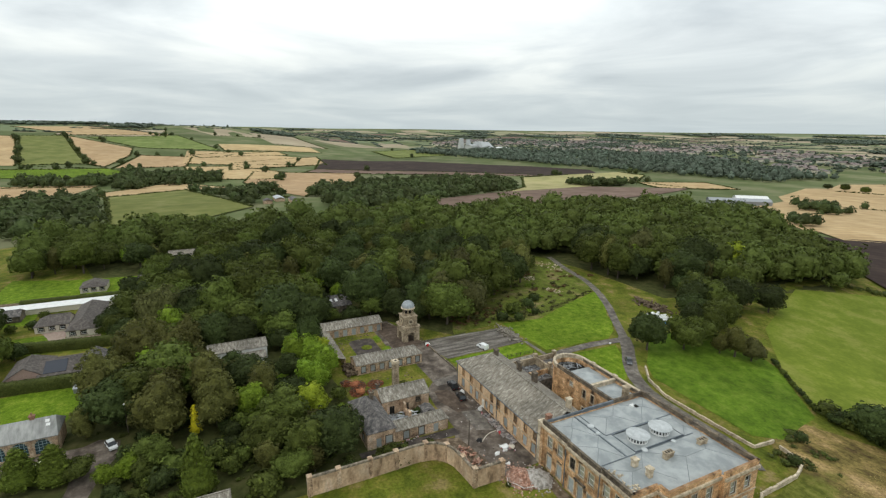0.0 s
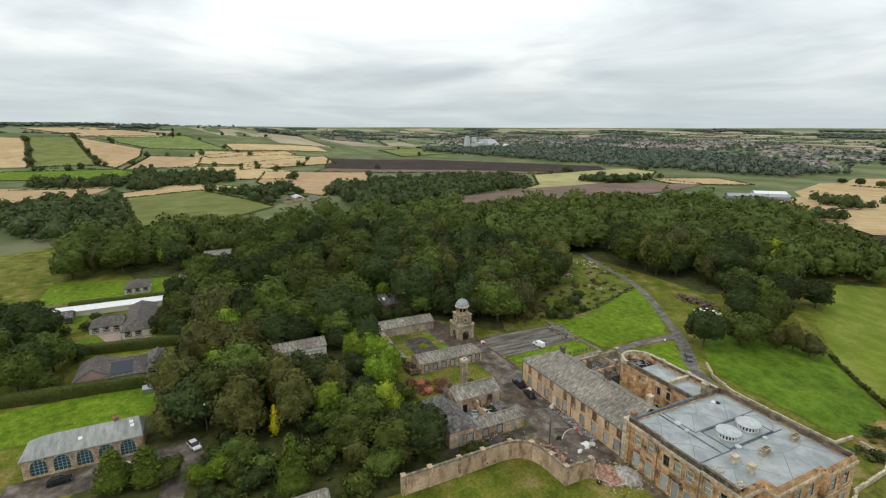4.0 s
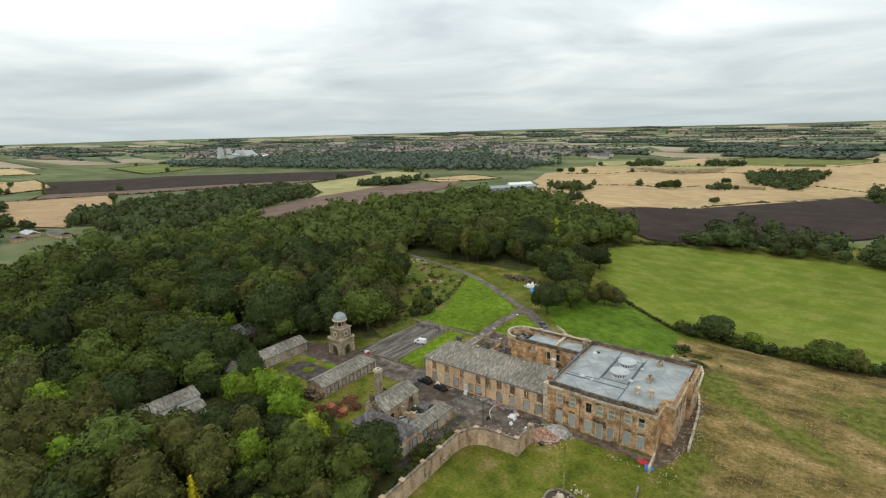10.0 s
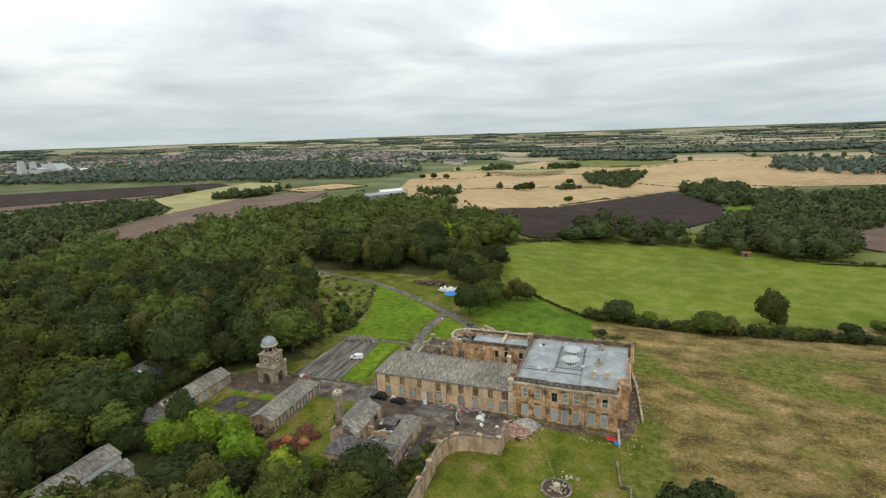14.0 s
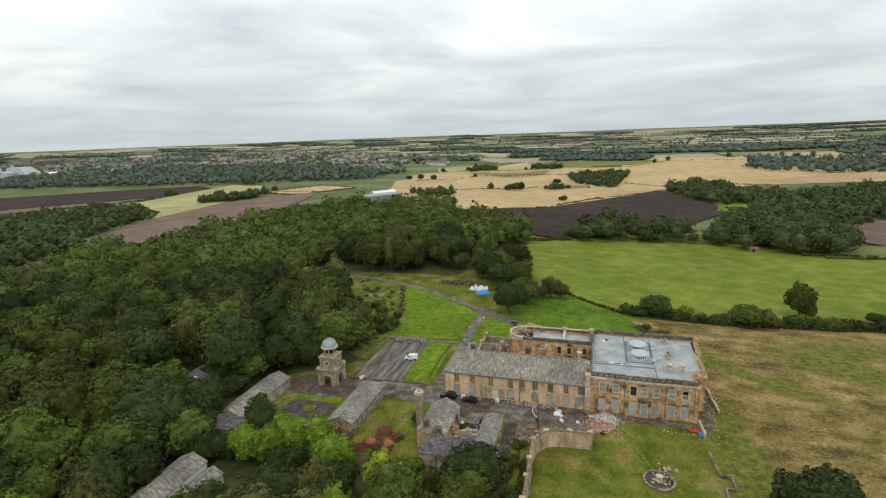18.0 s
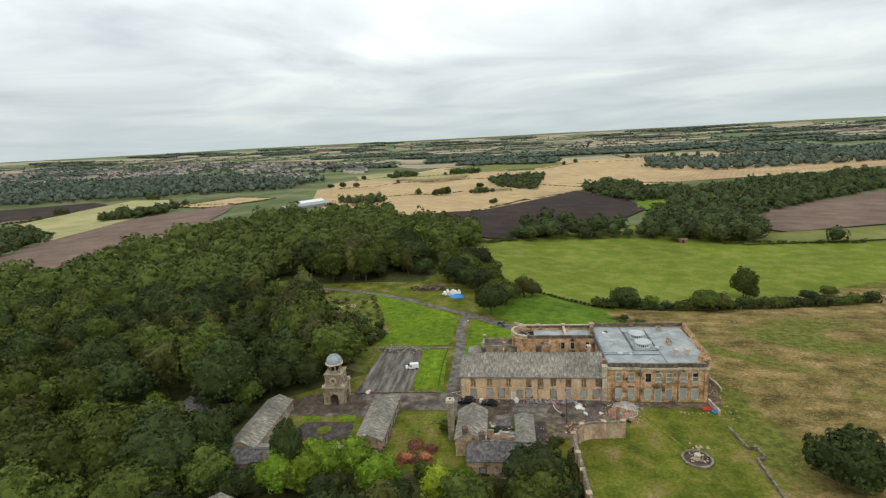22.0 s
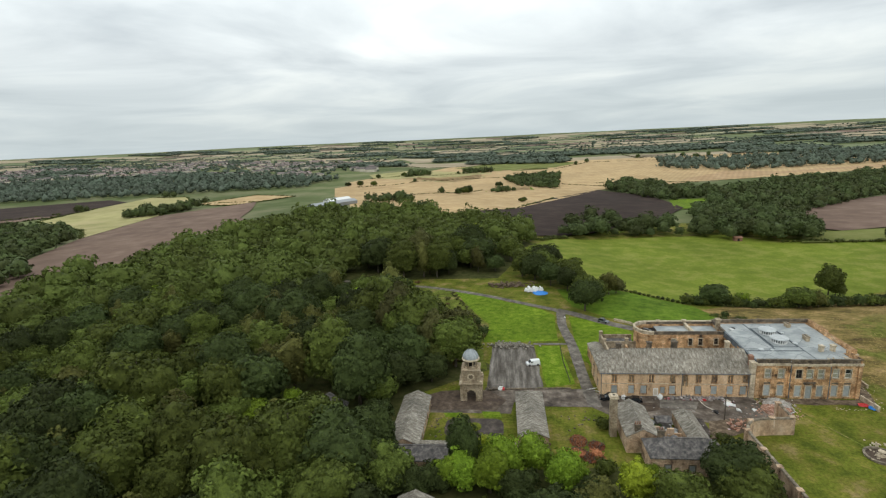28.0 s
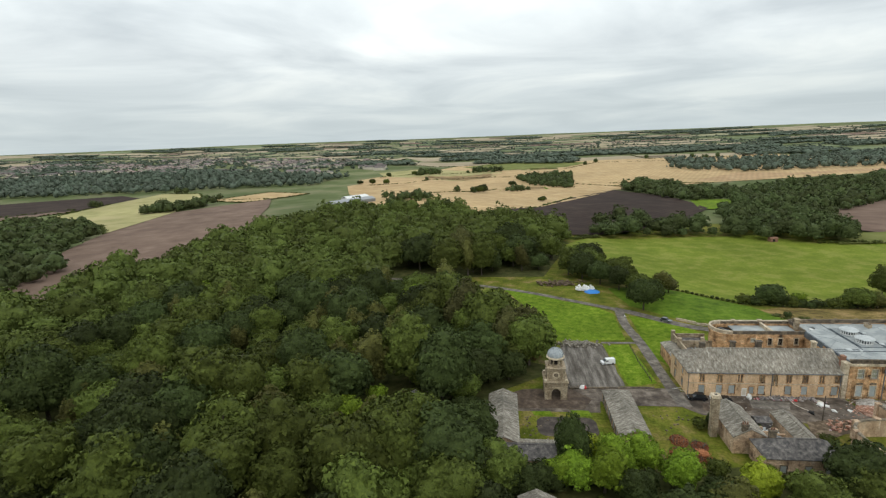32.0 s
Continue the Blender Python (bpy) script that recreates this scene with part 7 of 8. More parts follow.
def car(name, label, x, y, turn, length, width, height, paint, van=False):
    t = thing(name, label, "van" if van else "car")
    L, W, H = length / 2, width / 2, height
    def shell(profile, half, half_top):
        m = Mesh()
        n = len(profile)
        top = max(p[1] for p in profile)
        low = min(p[1] for p in profile)
        for s in (-1, 1):
            m.v += [(px, s * (half + (half_top - half) * (pz - low) / (top - low)), pz) for px, pz in profile]
        m.f.append(tuple(range(n)))
        m.f.append(tuple(range(2 * n - 1, n - 1, -1)))
        for k in range(n):
            j = (k + 1) % n
            m.f.append((j, k, n + k, n + j))
        return m
    belt = H * 0.55
    body = part("body", shell([(-L, 0.32), (L, 0.32), (L, belt * 0.85), (L * 0.94, belt), (-L * 0.97, belt), (-L, belt * 0.8)], W, W * 0.96), paint, t)
    if van:
        cab = [(-L * 0.97, belt), (L * 0.62, belt), (L * 0.34, H), (-L * 0.95, H)]
    else:
        cab = [(-L * 0.86, belt), (L * 0.48, belt), (L * 0.12, H), (-L * 0.62, H)]
    part("cabin", shell(cab, W * 0.95, W * 0.82), paint if van else GLASS, t)
    if van:
        part("windscreen", shell([(L * 0.63, belt + 0.04), (L * 0.655, belt + 0.04), (L * 0.375, H - 0.06), (L * 0.345, H - 0.06)], W * 0.88, W * 0.76), GLASS, t)
        part("side_window", Mesh().box(L * 0.05, L * 0.42, -W * 0.93, W * 0.93, belt + 0.06, H - 0.32), GLASS, t)
    else:
        part("roof_panel", Mesh().box(-L * 0.6, L * 0.1, -W * 0.80, W * 0.80, H - 0.02, H + 0.03), paint, t)
    for sy in (-1, 1):
        part("headlight", Mesh().box(L * 0.965, L + 0.02, sy * W * 0.74 - 0.18, sy * W * 0.74 + 0.18, belt * 0.66, belt * 0.84), OFFWHITE, body)
        part("tail_light", Mesh().box(-L - 0.02, -L * 0.975, sy * W * 0.8 - 0.1, sy * W * 0.8 + 0.1, belt * 0.6, belt * 0.8), RED, body)
        part("mirror", Mesh().box(L * 0.3, L * 0.36, sy * (W + 0.09) - 0.09, sy * (W + 0.09) + 0.09, belt, belt + 0.14), paint, body)
    for sx in (-0.62, 0.64):
        for sy in (-1, 1):
            m = Mesh().ring(0, 0, [(0.2, -0.1), (0.33, -0.1), (0.33, 0.1), (0.2, 0.1)], 14)
            m.v = [(px + sx * L, pz + sy * (W - 0.08), py + 0.33) for px, py, pz in m.v]
            part("wheel", m, TYRE, t)
    t.matrix_basis = pose(x, y, land(x, y) + 0.1, 0, 0, turn)
    return t


car("van", "small white panel van on the old car park", -138.2, 83.6, 192, 4.4, 1.8, 1.85, CAR_WHITE, True)
car("off_road_car", "black off-road car parked by the wing", -118.6, 62.0, 176, 4.9, 1.95, 1.9, CAR_BLACK)
car("estate_car", "black car parked by the wing", -112.2, 61.2, 172, 4.5, 1.8, 1.5, CAR_BLACK)
car("car", "grey car parked on the rear drive", -108.6, 121.6, -38, 4.3, 1.8, 1.5, CAR_GREY)
car("car", "white car parked under the trees", -127.5, -24.0, 22, 4.2, 1.8, 1.5, CAR_WHITE)
car("car", "pale yellow-green car before an arched door", -124.6, -37.2, 12, 4.0, 1.75, 1.5, glossy("pale_green_car_paint", (0.52, 0.56, 0.28)))
car("car", "black car parked by the coach house", -126.4, -49.8, 96, 4.4, 1.8, 1.5, CAR_BLACK)

# ---- houses and gardens beside the wood ----
for note, material, outline in [("mown garden lawn", GRASS, [(-205, -33), (-196, -40), (-196, -75), (-212, -75), (-215, -40)]), ("mown garden lawn", GRASS, [(-166, -32), (-166, -75), (-146, -75), (-146, -36), (-155, -33)]), ("mown garden lawn", GRASS, [(-300, -85), (-258, -85), (-262, -30), (-285, -26), (-290, -60)]),
                                ("garden lawn", GRASS, [(-246, -95), (-226, -95), (-228, -62), (-246, -62)]), ("bright lawn in a clearing", GRASS, [(-150, 8), (-143, 10), (-141, 16), (-147, 20), (-152, 16)])]:
    field("lawn", note + " among hedges and trees", material, outline, 0.08, 8, 0.4)
field("gravel_drive", "gravel drive between the gardens", EARTH, [(-262, -90), (-246, -90), (-246, -45), (-256, -40)], 0.09, 8)
field("garden_ground", "rough garden ground round the bungalows", ROUGH, [(-240, -75), (-196, -40), (-168, -33), (-168, -75)], 0.05, 8)
field("gravel_drive", "dark asphalt drive to the coach house", ASPHALT, [(-130.3, -60), (-130.3, -30), (-132, -27), (-130, -22.5), (-124, -22), (-118, -24.5), (-108, -26.5), (-104, -28), (-104, -32), (-114, -30.5), (-121, -30.5), (-121.5, -60)], 0.07, 8)


def long_hedge(label, a, b, w, h):
    """A clipped hedge: a leafy block with soft edges."""
    r = np.random.default_rng(int(abs(a[0])))
    length = math.dist(a, b)
    n = int(length / 0.7)
    ring = [(-0.5, 0.0), (-0.52, 0.55), (-0.46, 0.93), (-0.2, 1.0), (0.2, 1.0), (0.46, 0.93), (0.52, 0.55), (0.5, 0.0)]
    v, f = [], []
    for k in range(n + 1):
        for q, z in ring:
            x, y = along(a, b, length * k / n, q * w * (1 + 0.07 * r.normal()))
            v.append((x, y, land(x, y) + z * h * (1 + 0.025 * r.normal())))
    m8 = len(ring)
    for k in range(n):
        for j in range(m8 - 1):
            c = k * m8 + j
            f += [(c, c + 1, c + m8), (c + 1, c + m8 + 1, c + m8)]
    v, f = np.array(v), np.array(f)
    tri = v[f]
    nn = -np.cross(tri[:, 1] - tri[:, 0], tri[:, 2] - tri[:, 0])
    area = np.linalg.norm(nn, axis=1)
    nn /= area[:, None]
    pick = r.choice(len(f), int(length * 26), p=area / area.sum())
    wt = r.dirichlet((1, 1, 1), len(pick))
    cv, cf = cards((tri[pick] * wt[:, :, None]).sum(1) + nn[pick] * 0.08, nn[pick], 0.26, r)
    tint = np.full(len(v) + len(cv), 0.45)
    me = big_mesh("garden_hedge", np.concatenate([v, cv]), np.concatenate([f, cf + len(v)]), LEAF_HEDGE, tint)
    return tagged(new("garden_hedge", me), label, "hedge")


for a, b in (((-170.5, -80), (-165.6, -28)), ((-201, -75), (-194.5, -28)), ((-251, -70), (-249, -28))):
    long_hedge("tall clipped dark green garden hedge", a, b, 3.0, 3.4)


def house(label, x0, x1, y0, y1, eave, ridge, way, walls, roofing, hips, name="bungalow"):
    ops = {"e": [(u, u + 1.6, 0.8, 2.2) for u in np.arange(1.2, (y1 - y0) - 2, 3.2)], "s": [(u, u + 1.5, 0.8, 2.2) for u in np.arange(1.2, (x1 - x0) - 2, 3.4)]}
    t = pitched_range(name, label, x0, x1, y0, y1, eave, ridge, way, walls, roofing, hips, ops, "sash")
    return tagged(t, category="house")


PINKBRICK = mat("pinkish_brick", [(0.3, (0.30, 0.20, 0.16)), (0.55, (0.38, 0.27, 0.22)), (0.8, (0.45, 0.33, 0.28))], 3.0, 0.9, 0.01, 8, 0.1, 0.4)
house("brown-tiled bungalow with a long hipped roof and cream walls", -238, -207.6, -47, -37.6, 2.6, 5.7, "x", CREAM, ROOFTILE, (4.5, 4.5))
house("brown-tiled bungalow wing with cream walls beside a patio", -226, -216.4, -58, -47.6, 2.6, 5.3, "y", CREAM, ROOFTILE, (4.0, 0))
field("patio", "pinkish paved patio before the bungalow", mat("pink_paving", [(0.3, (0.24, 0.17, 0.13)), (0.7, (0.40, 0.31, 0.26))], 1.2, 0.9), [(-216, -56), (-207, -52), (-204.5, -36.5), (-207, -36.5), (-207.4, -47.5), (-216, -47.5)], 0.12, 6, 0.3)
house("brown-roofed bungalow with a pink brick gable", -185, -171, -55, -45.2, 2.6, 5.8, "x", PINKBRICK, ROOFTILE, (4, 0))
h4 = house("bungalow range with a solar roof", -184, -170.2, -47, -37.2, 2.6, 5.3, "y", CREAM, ROOFTILE, (0, 3.5))
panel = Mesh().turned(0, 0, 0, 5.2, 5.6, 0.1)
panel.v = [Matrix.Translation((-173.4, -43.0, 4.05)) @ Matrix.Rotation(radians(21), 4, "Y") @ Vector(q) for q in panel.v]
part("solar_panel", panel, PANEL, h4)
house("small conservatory annexe with grey roof", -184, -177, -36.9, -31.5, 2.6, 4.4, "x", CREAM, SLATE, (0, 1.5))
house("white glazed porch on the bungalow", -174, -170.4, -37, -33.6, 2.2, 2.9, "x", WHITE, SLATE, (0, 0), "porch")
house("cream bungalow behind the hedge", -274, -264, -52, -42, 2.6, 5.0, "x", CREAM, ROOFTILE, (3, 3))
house("cream bungalow among trees", -280, -271, -30, -22, 2.6, 5.0, "x", CREAM, ROOFTILE, (0, 0))
house("stone house with pale roof in the wood", -314, -305, -18, -1, 4.0, 6.5, "y", STONE_PALE, STONE_SLATE, (0, 0), "house")
house("white-walled house with grey roof among birches", -169, -162, -2, 15.5, 4.2, 6.0, "y", WHITE, STONE_SLATE_Y, (0, 0), "house")
house("white cottage extension with grey roof", -161.5, -157, 5, 14.5, 2.8, 4.2, "y", WHITE, STONE_SLATE_Y, (0, 0), "cottage")
white_roof = thing("long_shed", "long low shed with a bright white roof", "shed", (-244, -55, 0))
part("wall", Mesh().box(-248, -241, -86, -36, 0, 2.3), CREAM, white_roof)
part("roof", Mesh().gable(-248, -241, -86, -36, 2.35, 2.9, "y"), WHITE, white_roof, "bright white sheet roof")
house("dark-roofed shed before the long shed", -240, -233, -84, -66, 2.4, 4.2, "y", STONE_DARK, SLATE, (0, 0), "shed")
single("greenhouse", Mesh().box(-163.6, -160.6, -37, -31.6, 0.05, 1.4).gable(-163.6, -160.6, -37, -31.6, 1.4, 2.0, "y", 0, 0, 0.1, 0.06), STEEL, "small grey greenhouse on the lawn edge", "greenhouse")

COACHSLATE = mat("pale_grey_slates", [(0.3, (0.20, 0.20, 0.19)), (0.5, (0.29, 0.29, 0.275)), (0.7, (0.37, 0.365, 0.345))], 0.8, 0.85, 0.02, 5, 0.15, 0.25, stretch=(0.5, 1.6, 0.5))
TEAL, TEALGLASS = glossy("teal_window_paint", (0.25, 0.36, 0.38), 0.5), glossy("teal_tinted_panes", (0.045, 0.085, 0.10), 0.15)
coach = thing("coach_house", "long grey-roofed stone coach house with arched windows", "coach house", (-134.7, -46, 0))
CA, CB = (-130.7, -57.0), (-130.7, -34.6)
arch_us = [u for u in np.arange(2.9, 21, 4.15)]
m = Mesh()
n = 8
ops = []
for u in arch_us:
    for i in range(n):
        w = 3.0
        um = -w / 2 + w * (i + 0.5) / n
        ops.append((round(u - w / 2 + w * i / n, 3), round(u - w / 2 + w * (i + 1) / n, 3), 0.4, 2.6 + math.sqrt(1.5 ** 2 - um * um)))
part("wall", wall(m, CA, CB, 0, 4.5, ops, 0.5), WALLSTONE, coach)
for a, b in (((-138.8, -34.6), (-138.8, -57)), (CB, (-138.8, -34.6)), ((-138.8, -57), CA)):
    part("wall", wall(Mesh(), a, b, 0, 4.5), WALLSTONE, coach)
for u in arch_us:
    s = Mesh()
    for i in range(11):
        a = math.pi * i / 10
        slab(s, CA, CB, u + 1.65 * math.cos(a) - 0.2, u + 1.65 * math.cos(a) + 0.2, -0.06, 0.2, 2.6 + 1.65 * math.sin(a) - 0.15, 2.6 + 1.65 * math.sin(a) + 0.2)
    w = part("window", s, STONE_PALE, coach)
    part("pane", slab(Mesh(), CA, CB, u - 1.5, u + 1.5, 0.3, 0.34, 0.05 if u > 18 else 0.4, 4.15), TEALGLASS, w)
    f = Mesh()
    for du in (-0.75, 0, 0.75):
        slab(f, CA, CB, u + du - 0.05, u + du + 0.05, 0.22, 0.3, 0.4, 3.9)
    for z in (1.2, 2.0, 2.7, 3.4):
        slab(f, CA, CB, u - 1.45, u + 1.45, 0.23, 0.29, z - 0.04, z + 0.04)
    part("glazing_bar", f, TEAL, w)
part("roof", Mesh().gable(-138.8, -130.7, -57, -34.6, 4.55, 7.5, "y", 4.6, 0.8, 0.3), COACHSLATE, coach, "pale grey slate roof")
chimney(coach, -134.9, -39.6, 6.8, 8.4, 0.7, 0.9, BRICK, 1)
for x, y in ((-132.6, -46.4), (-133.8, -36.6), (-133.0, -36.4)):
    glass = Mesh().turned(0, 0, 0, 0.7, 0.8, 0.08)
    glass.v = [Matrix.Translation((x, y, 4.6 + (-130.4 - x) * 0.68)) @ Matrix.Rotation(radians(34.5), 4, "Y") @ Vector(q) for q in glass.v]
    part("rooflight", glass, WHITE, coach)
house("small cottage with mossy roof below the conifers", -97, -92, -8, 0, 2.6, 4.4, "y", WALLSTONE, STONE_SLATE_Y, (0, 0), "cottage")

# ---- far buildings ----
barn = thing("farm_sheds", "long grey farm sheds with a white roof", "barn")
part("shed", Mesh().box(-32, 32, -8, 8, -1, 4.5).gable(-32, 32, -8, 8, 4.5, 7, "x"), STEEL, barn)
part("shed", Mesh().box(0, 34, 9, 24, -1, 6).gable(0, 34, 9, 24, 6, 8.5, "x"), WHITE, barn, "white-roofed shed")
barn.matrix_basis = pose(-362, 552, land(-362, 552), 0, 0, 50)
works = thing("factory", "tall white factory building on the plain", "factory", (-1700, 985, land(-1700, 985)))
zf = land(-1700, 985)


def tapered(x0, x1, y0, y1, z0, z1, dx0, dx1, dy0=0, dy1=0):
    """A block whose top stands in from its foot."""
    return Mesh().add([(x0, y0, z0), (x1, y0, z0), (x1, y1, z0), (x0, y1, z0), (x0 + dx0, y0 + dy0, z1), (x1 - dx1, y0 + dy0, z1), (x1 - dx1, y1 - dy1, z1), (x0 + dx0, y1 - dy1, z1)],
                      [(3, 2, 1, 0), (4, 5, 6, 7), (0, 1, 5, 4), (1, 2, 6, 5), (2, 3, 7, 6), (3, 0, 4, 7)])


part("hall", tapered(-1740, -1650, 975, 1035, zf - 2, zf + 30, 6, 30, 4, 22), OFFWHITE, works, "white hall with sloping sides")
part("tower", tapered(-1766, -1746, 925, 947, zf - 2, zf + 42, 5, 5, 5, 5), OFFWHITE, works)
part("tower", tapered(-1752, -1734, 950, 970, zf - 2, zf + 38, 4, 4, 4, 4), OFFWHITE, works)
part("shed", Mesh().box(-1742, -1690, 945, 975, zf - 2, zf + 16).gable(-1742, -1690, 945, 975, zf + 16, zf + 20, "y"), OFFWHITE, works)
part("shed", Mesh().box(-1665, -1600, 1030, 1080, zf - 2, zf + 9).gable(-1665, -1600, 1030, 1080, zf + 9, zf + 12, "x"), WHITE, works)
zs = land(19, 299)
shed = thing("field_shed", "small red brick field shed at the pasture edge", "shed", (19, 300, zs))
part("body", Mesh().box(16.5, 21.5, 298, 302, zs - 0.3, zs + 2.6), BRICK, shed)
part("roof", Mesh().gable(16.5, 21.5, 298, 302, zs + 2.6, zs + 3.3, "x"), BRICK, shed)
part("door", Mesh().box(18.2, 19.6, 297.93, 298.0, zs, zs + 2.0), DARK, shed)
for k, (x, y, w, d) in enumerate([(-552, 76, 22, 9), (-524, 88, 34, 8), (-530, 62, 12, 8), (-700, 52, 14, 9)]):
    z = land(x, y)
    f = thing("farm_building", "pale low farm building by the wood", "barn", (x, y, z), "farm by the wood")
    part("walls", Mesh().box(x - w / 2, x + w / 2, y - d / 2, y + d / 2, z - 1, z + 3.2), WALLSTONE, f)
    part("roof", Mesh().gable(x - w / 2, x + w / 2, y - d / 2, y + d / 2, z + 3.2, z + 5, "x"), OFFWHITE if k == 0 else SLATE if k < 3 else BRICK, f)
town_w, town_r = Mesh(), Mesh()
tr = random.Random(21)
TOWN = [(-1750, 960), (-1450, 1330), (-1100, 1260), (-640, 1150), (-480, 1300), (-640, 1700), (-1500, 2300), (-2300, 2300), (-2900, 1700), (-2200, 1000)]
for k in range(2300):
    x, y = tr.uniform(-2900, -450), tr.uniform(950, 2300)
    if noise.noise(Vector((x / 200, y / 200, 2))) < 0.02 or not inside(x, y, TOWN):
        continue
    z, w, d, hh = land(x, y), tr.uniform(7, 17), tr.uniform(5, 8), tr.uniform(5, 8)
    town_w.box(x - w, x + w, y - d, y + d, z - 2, z + hh)
    town_r.gable(x - w, x + w, y - d, y + d, z + hh, z + hh + 4, "x" if k % 2 else "y", 0, 0, 0.4, 0.3)
mass("woodland", [(x, y, tr.uniform(0.7, 1.2), tr.uniform(0.6, 0.9)) for x, y in [(tr.uniform(-2900, -450), tr.uniform(950, 2300)) for k in range(2800)] if inside(x, y, TOWN)], SMALL, LEAF_HAZED, "trees among the houses of a distant town", "woodland", 41)
single("town_walls", town_w, CREAM, "pale walls of a distant town", "town", kind="stuff")
TOWNROOF = mat("town_roofs", [(0.3, (0.12, 0.11, 0.105)), (0.5, (0.19, 0.16, 0.15)), (0.66, (0.28, 0.20, 0.175))], 0.004, 0.9, rand="island", rand_amt=0.3)
single("town_roofs", town_r, TOWNROOF, "brown and red roofs of a distant town", "town", kind="stuff")

# ---- posts, rails and litter ----
pole = thing("utility_pole", "dark wooden pole standing in the yard", "pole", (-92, 52.6, 0))
part("post", Mesh().ring(-92, 52.6, [(0.16, 0), (0.12, 7.0), (0.02, 7.05)], 8), BARK, pole)
pole = thing("utility_pole", "wooden service pole among the garden trees", "pole", (-132, -21, 0))
part("post", Mesh().ring(-132, -21, [(0.16, 0), (0.12, 8.5), (0.02, 8.55)], 8), BARK, pole)
part("lamp_head", Mesh().turned(-131.6, -21, 8.4, 0.7, 0.25, 0.14), WHITE, pole)
IRON = glossy("rusty_dark_iron", (0.06, 0.05, 0.042), 0.7, 0.3)
fence = thing("iron_fence", "dark iron railing fence beside the lawn strip", "fence", (-127.5, 85, 0))
for k in range(16):
    y = 72 + 1.7 * k
    x = -128.4 + 0.035 * abs(y - 85) ** 1.0
    part("post", Mesh().box(x - 0.06, x + 0.06, y - 0.06, y + 0.06, 0, 1.15), IRON, fence)
    if k:
        part("rail", Mesh().box(x - 0.03, x + 0.03, y - 1.68, y, 1.02, 1.08).box(x - 0.03, x + 0.03, y - 1.68, y, 0.5, 0.56), IRON, fence)
for x, y, turn in ((-122.6, 68.2, 20), (-120.2, 66.4, -38), (-117.8, 63.6, 75), (-75.5, 56.2, 30), (-76.3, 55.0, -25), (-74.6, 57.0, 80)):
    b = thing("barrier", "leaning pale steel fence panel", "barrier", (0, 0, 0), "loose fence panels")
    m = Mesh()
    for q in range(6):
        m.box(-1.2 + 0.48 * q - 0.03, -1.2 + 0.48 * q + 0.03, -0.03, 0.03, 0.1, 1.5)
    part("bars", m, STEEL, b)
    part("frame", Mesh().box(-1.25, 1.25, -0.04, 0.04, 1.5, 1.58).box(-1.25, 1.25, -0.04, 0.04, 0.05, 0.12), WHITE, b)
    b.matrix_basis = pose(x, y, 0.1, 62, 0, turn)


def litter(name, label, spots, material, size, category="rubble"):
    m = Mesh()
    for x, y, sx, sy, n in spots:
        for k in range(n):
            px, py = x + rr.gauss(0, sx), y + rr.gauss(0, sy)
            s = size * rr.uniform(0.5, 1.4)
            m.turned(px, py, land(px, py) + 0.1 + s * 0.18, s, s * rr.uniform(0.4, 0.9), s * 0.45, rr.uniform(0, 180), rr.uniform(-20, 20))
    return single(name, m, material, label, category, kind="stuff")


litter("loose_stones", "pale fallen stones strewn beside the hall", [(-48, 80, 0.7, 6, 40), (-48.5, 68, 1.0, 3, 26), (-51, 60, 2, 1.5, 12), (-48.4, 91, 0.7, 4, 26), (-46.6, 78, 0.5, 2, 10), (-53, 100, 2, 2, 14)], STONE_PALE, 0.26)
litter("loose_stones", "broken slates and stones in the stable court", [(-165, 46, 1.5, 4, 30), (-160, 39, 4, 1, 30), (-150, 67.6, 2, 0.5, 20), (-131, 50, 3, 3, 6), (-126, 52, 1.5, 1.5, 14)], STONE_DARK, 0.4)
REDJUNK = mat("red_and_white_rubbish", [(0.40, (0.42, 0.04, 0.05)), (0.5, (0.62, 0.60, 0.60)), (0.58, (0.30, 0.09, 0.12))], 0.9, 0.7, rand="island", rand_amt=0.3)
litter("rubbish_heap", "red and white plastic rubbish along the wing wall", [(-97.5, 62.9, 2.6, 0.4, 40), (-87, 60.6, 1.2, 0.8, 14), (-100.3, 40, 0.3, 2, 7), (-91, 49.5, 1, 1, 6)], REDJUNK, 0.42, "rubbish")
litter("loose_stones", "pale stones and scraps strewn on the lawn", [(-59.5, 58.6, 2.2, 0.35, 20), (-74, 54.5, 1.2, 0.6, 6), (-50.5, 56, 1.5, 2.0, 12)], STONE_PALE, 0.2)
litter("yard_litter", "scraps of rubbish about the asphalt yard", [(-96, 57, 8, 2.0, 22), (-110, 62.8, 6, 0.5, 18), (-86, 52, 3, 2, 24), (-99, 46, 0.6, 5, 12)], JUNK, 0.32, "rubbish")
scrub_spots = [(x, y, rr.uniform(0.35, 0.8), rr.uniform(0.5, 0.9)) for x, y in scatter([(-200, 160), (-176, 160), (-163, 135), (-154, 112), (-158, 98), (-166, 84), (-178, 104), (-196, 140)], 5.2, 70) if rr.random() < 0.42 or (x > -168 and y < 125)]
mass("scrub", scrub_spots, HEDGE, LEAF_COPPER, "low brown and green brambles on rough ground", "scrub", 12)
LEAF_BRACKEN = leaf("dying_bracken", (0.125, 0.078, 0.034), rand="tint island", amt=0.35)
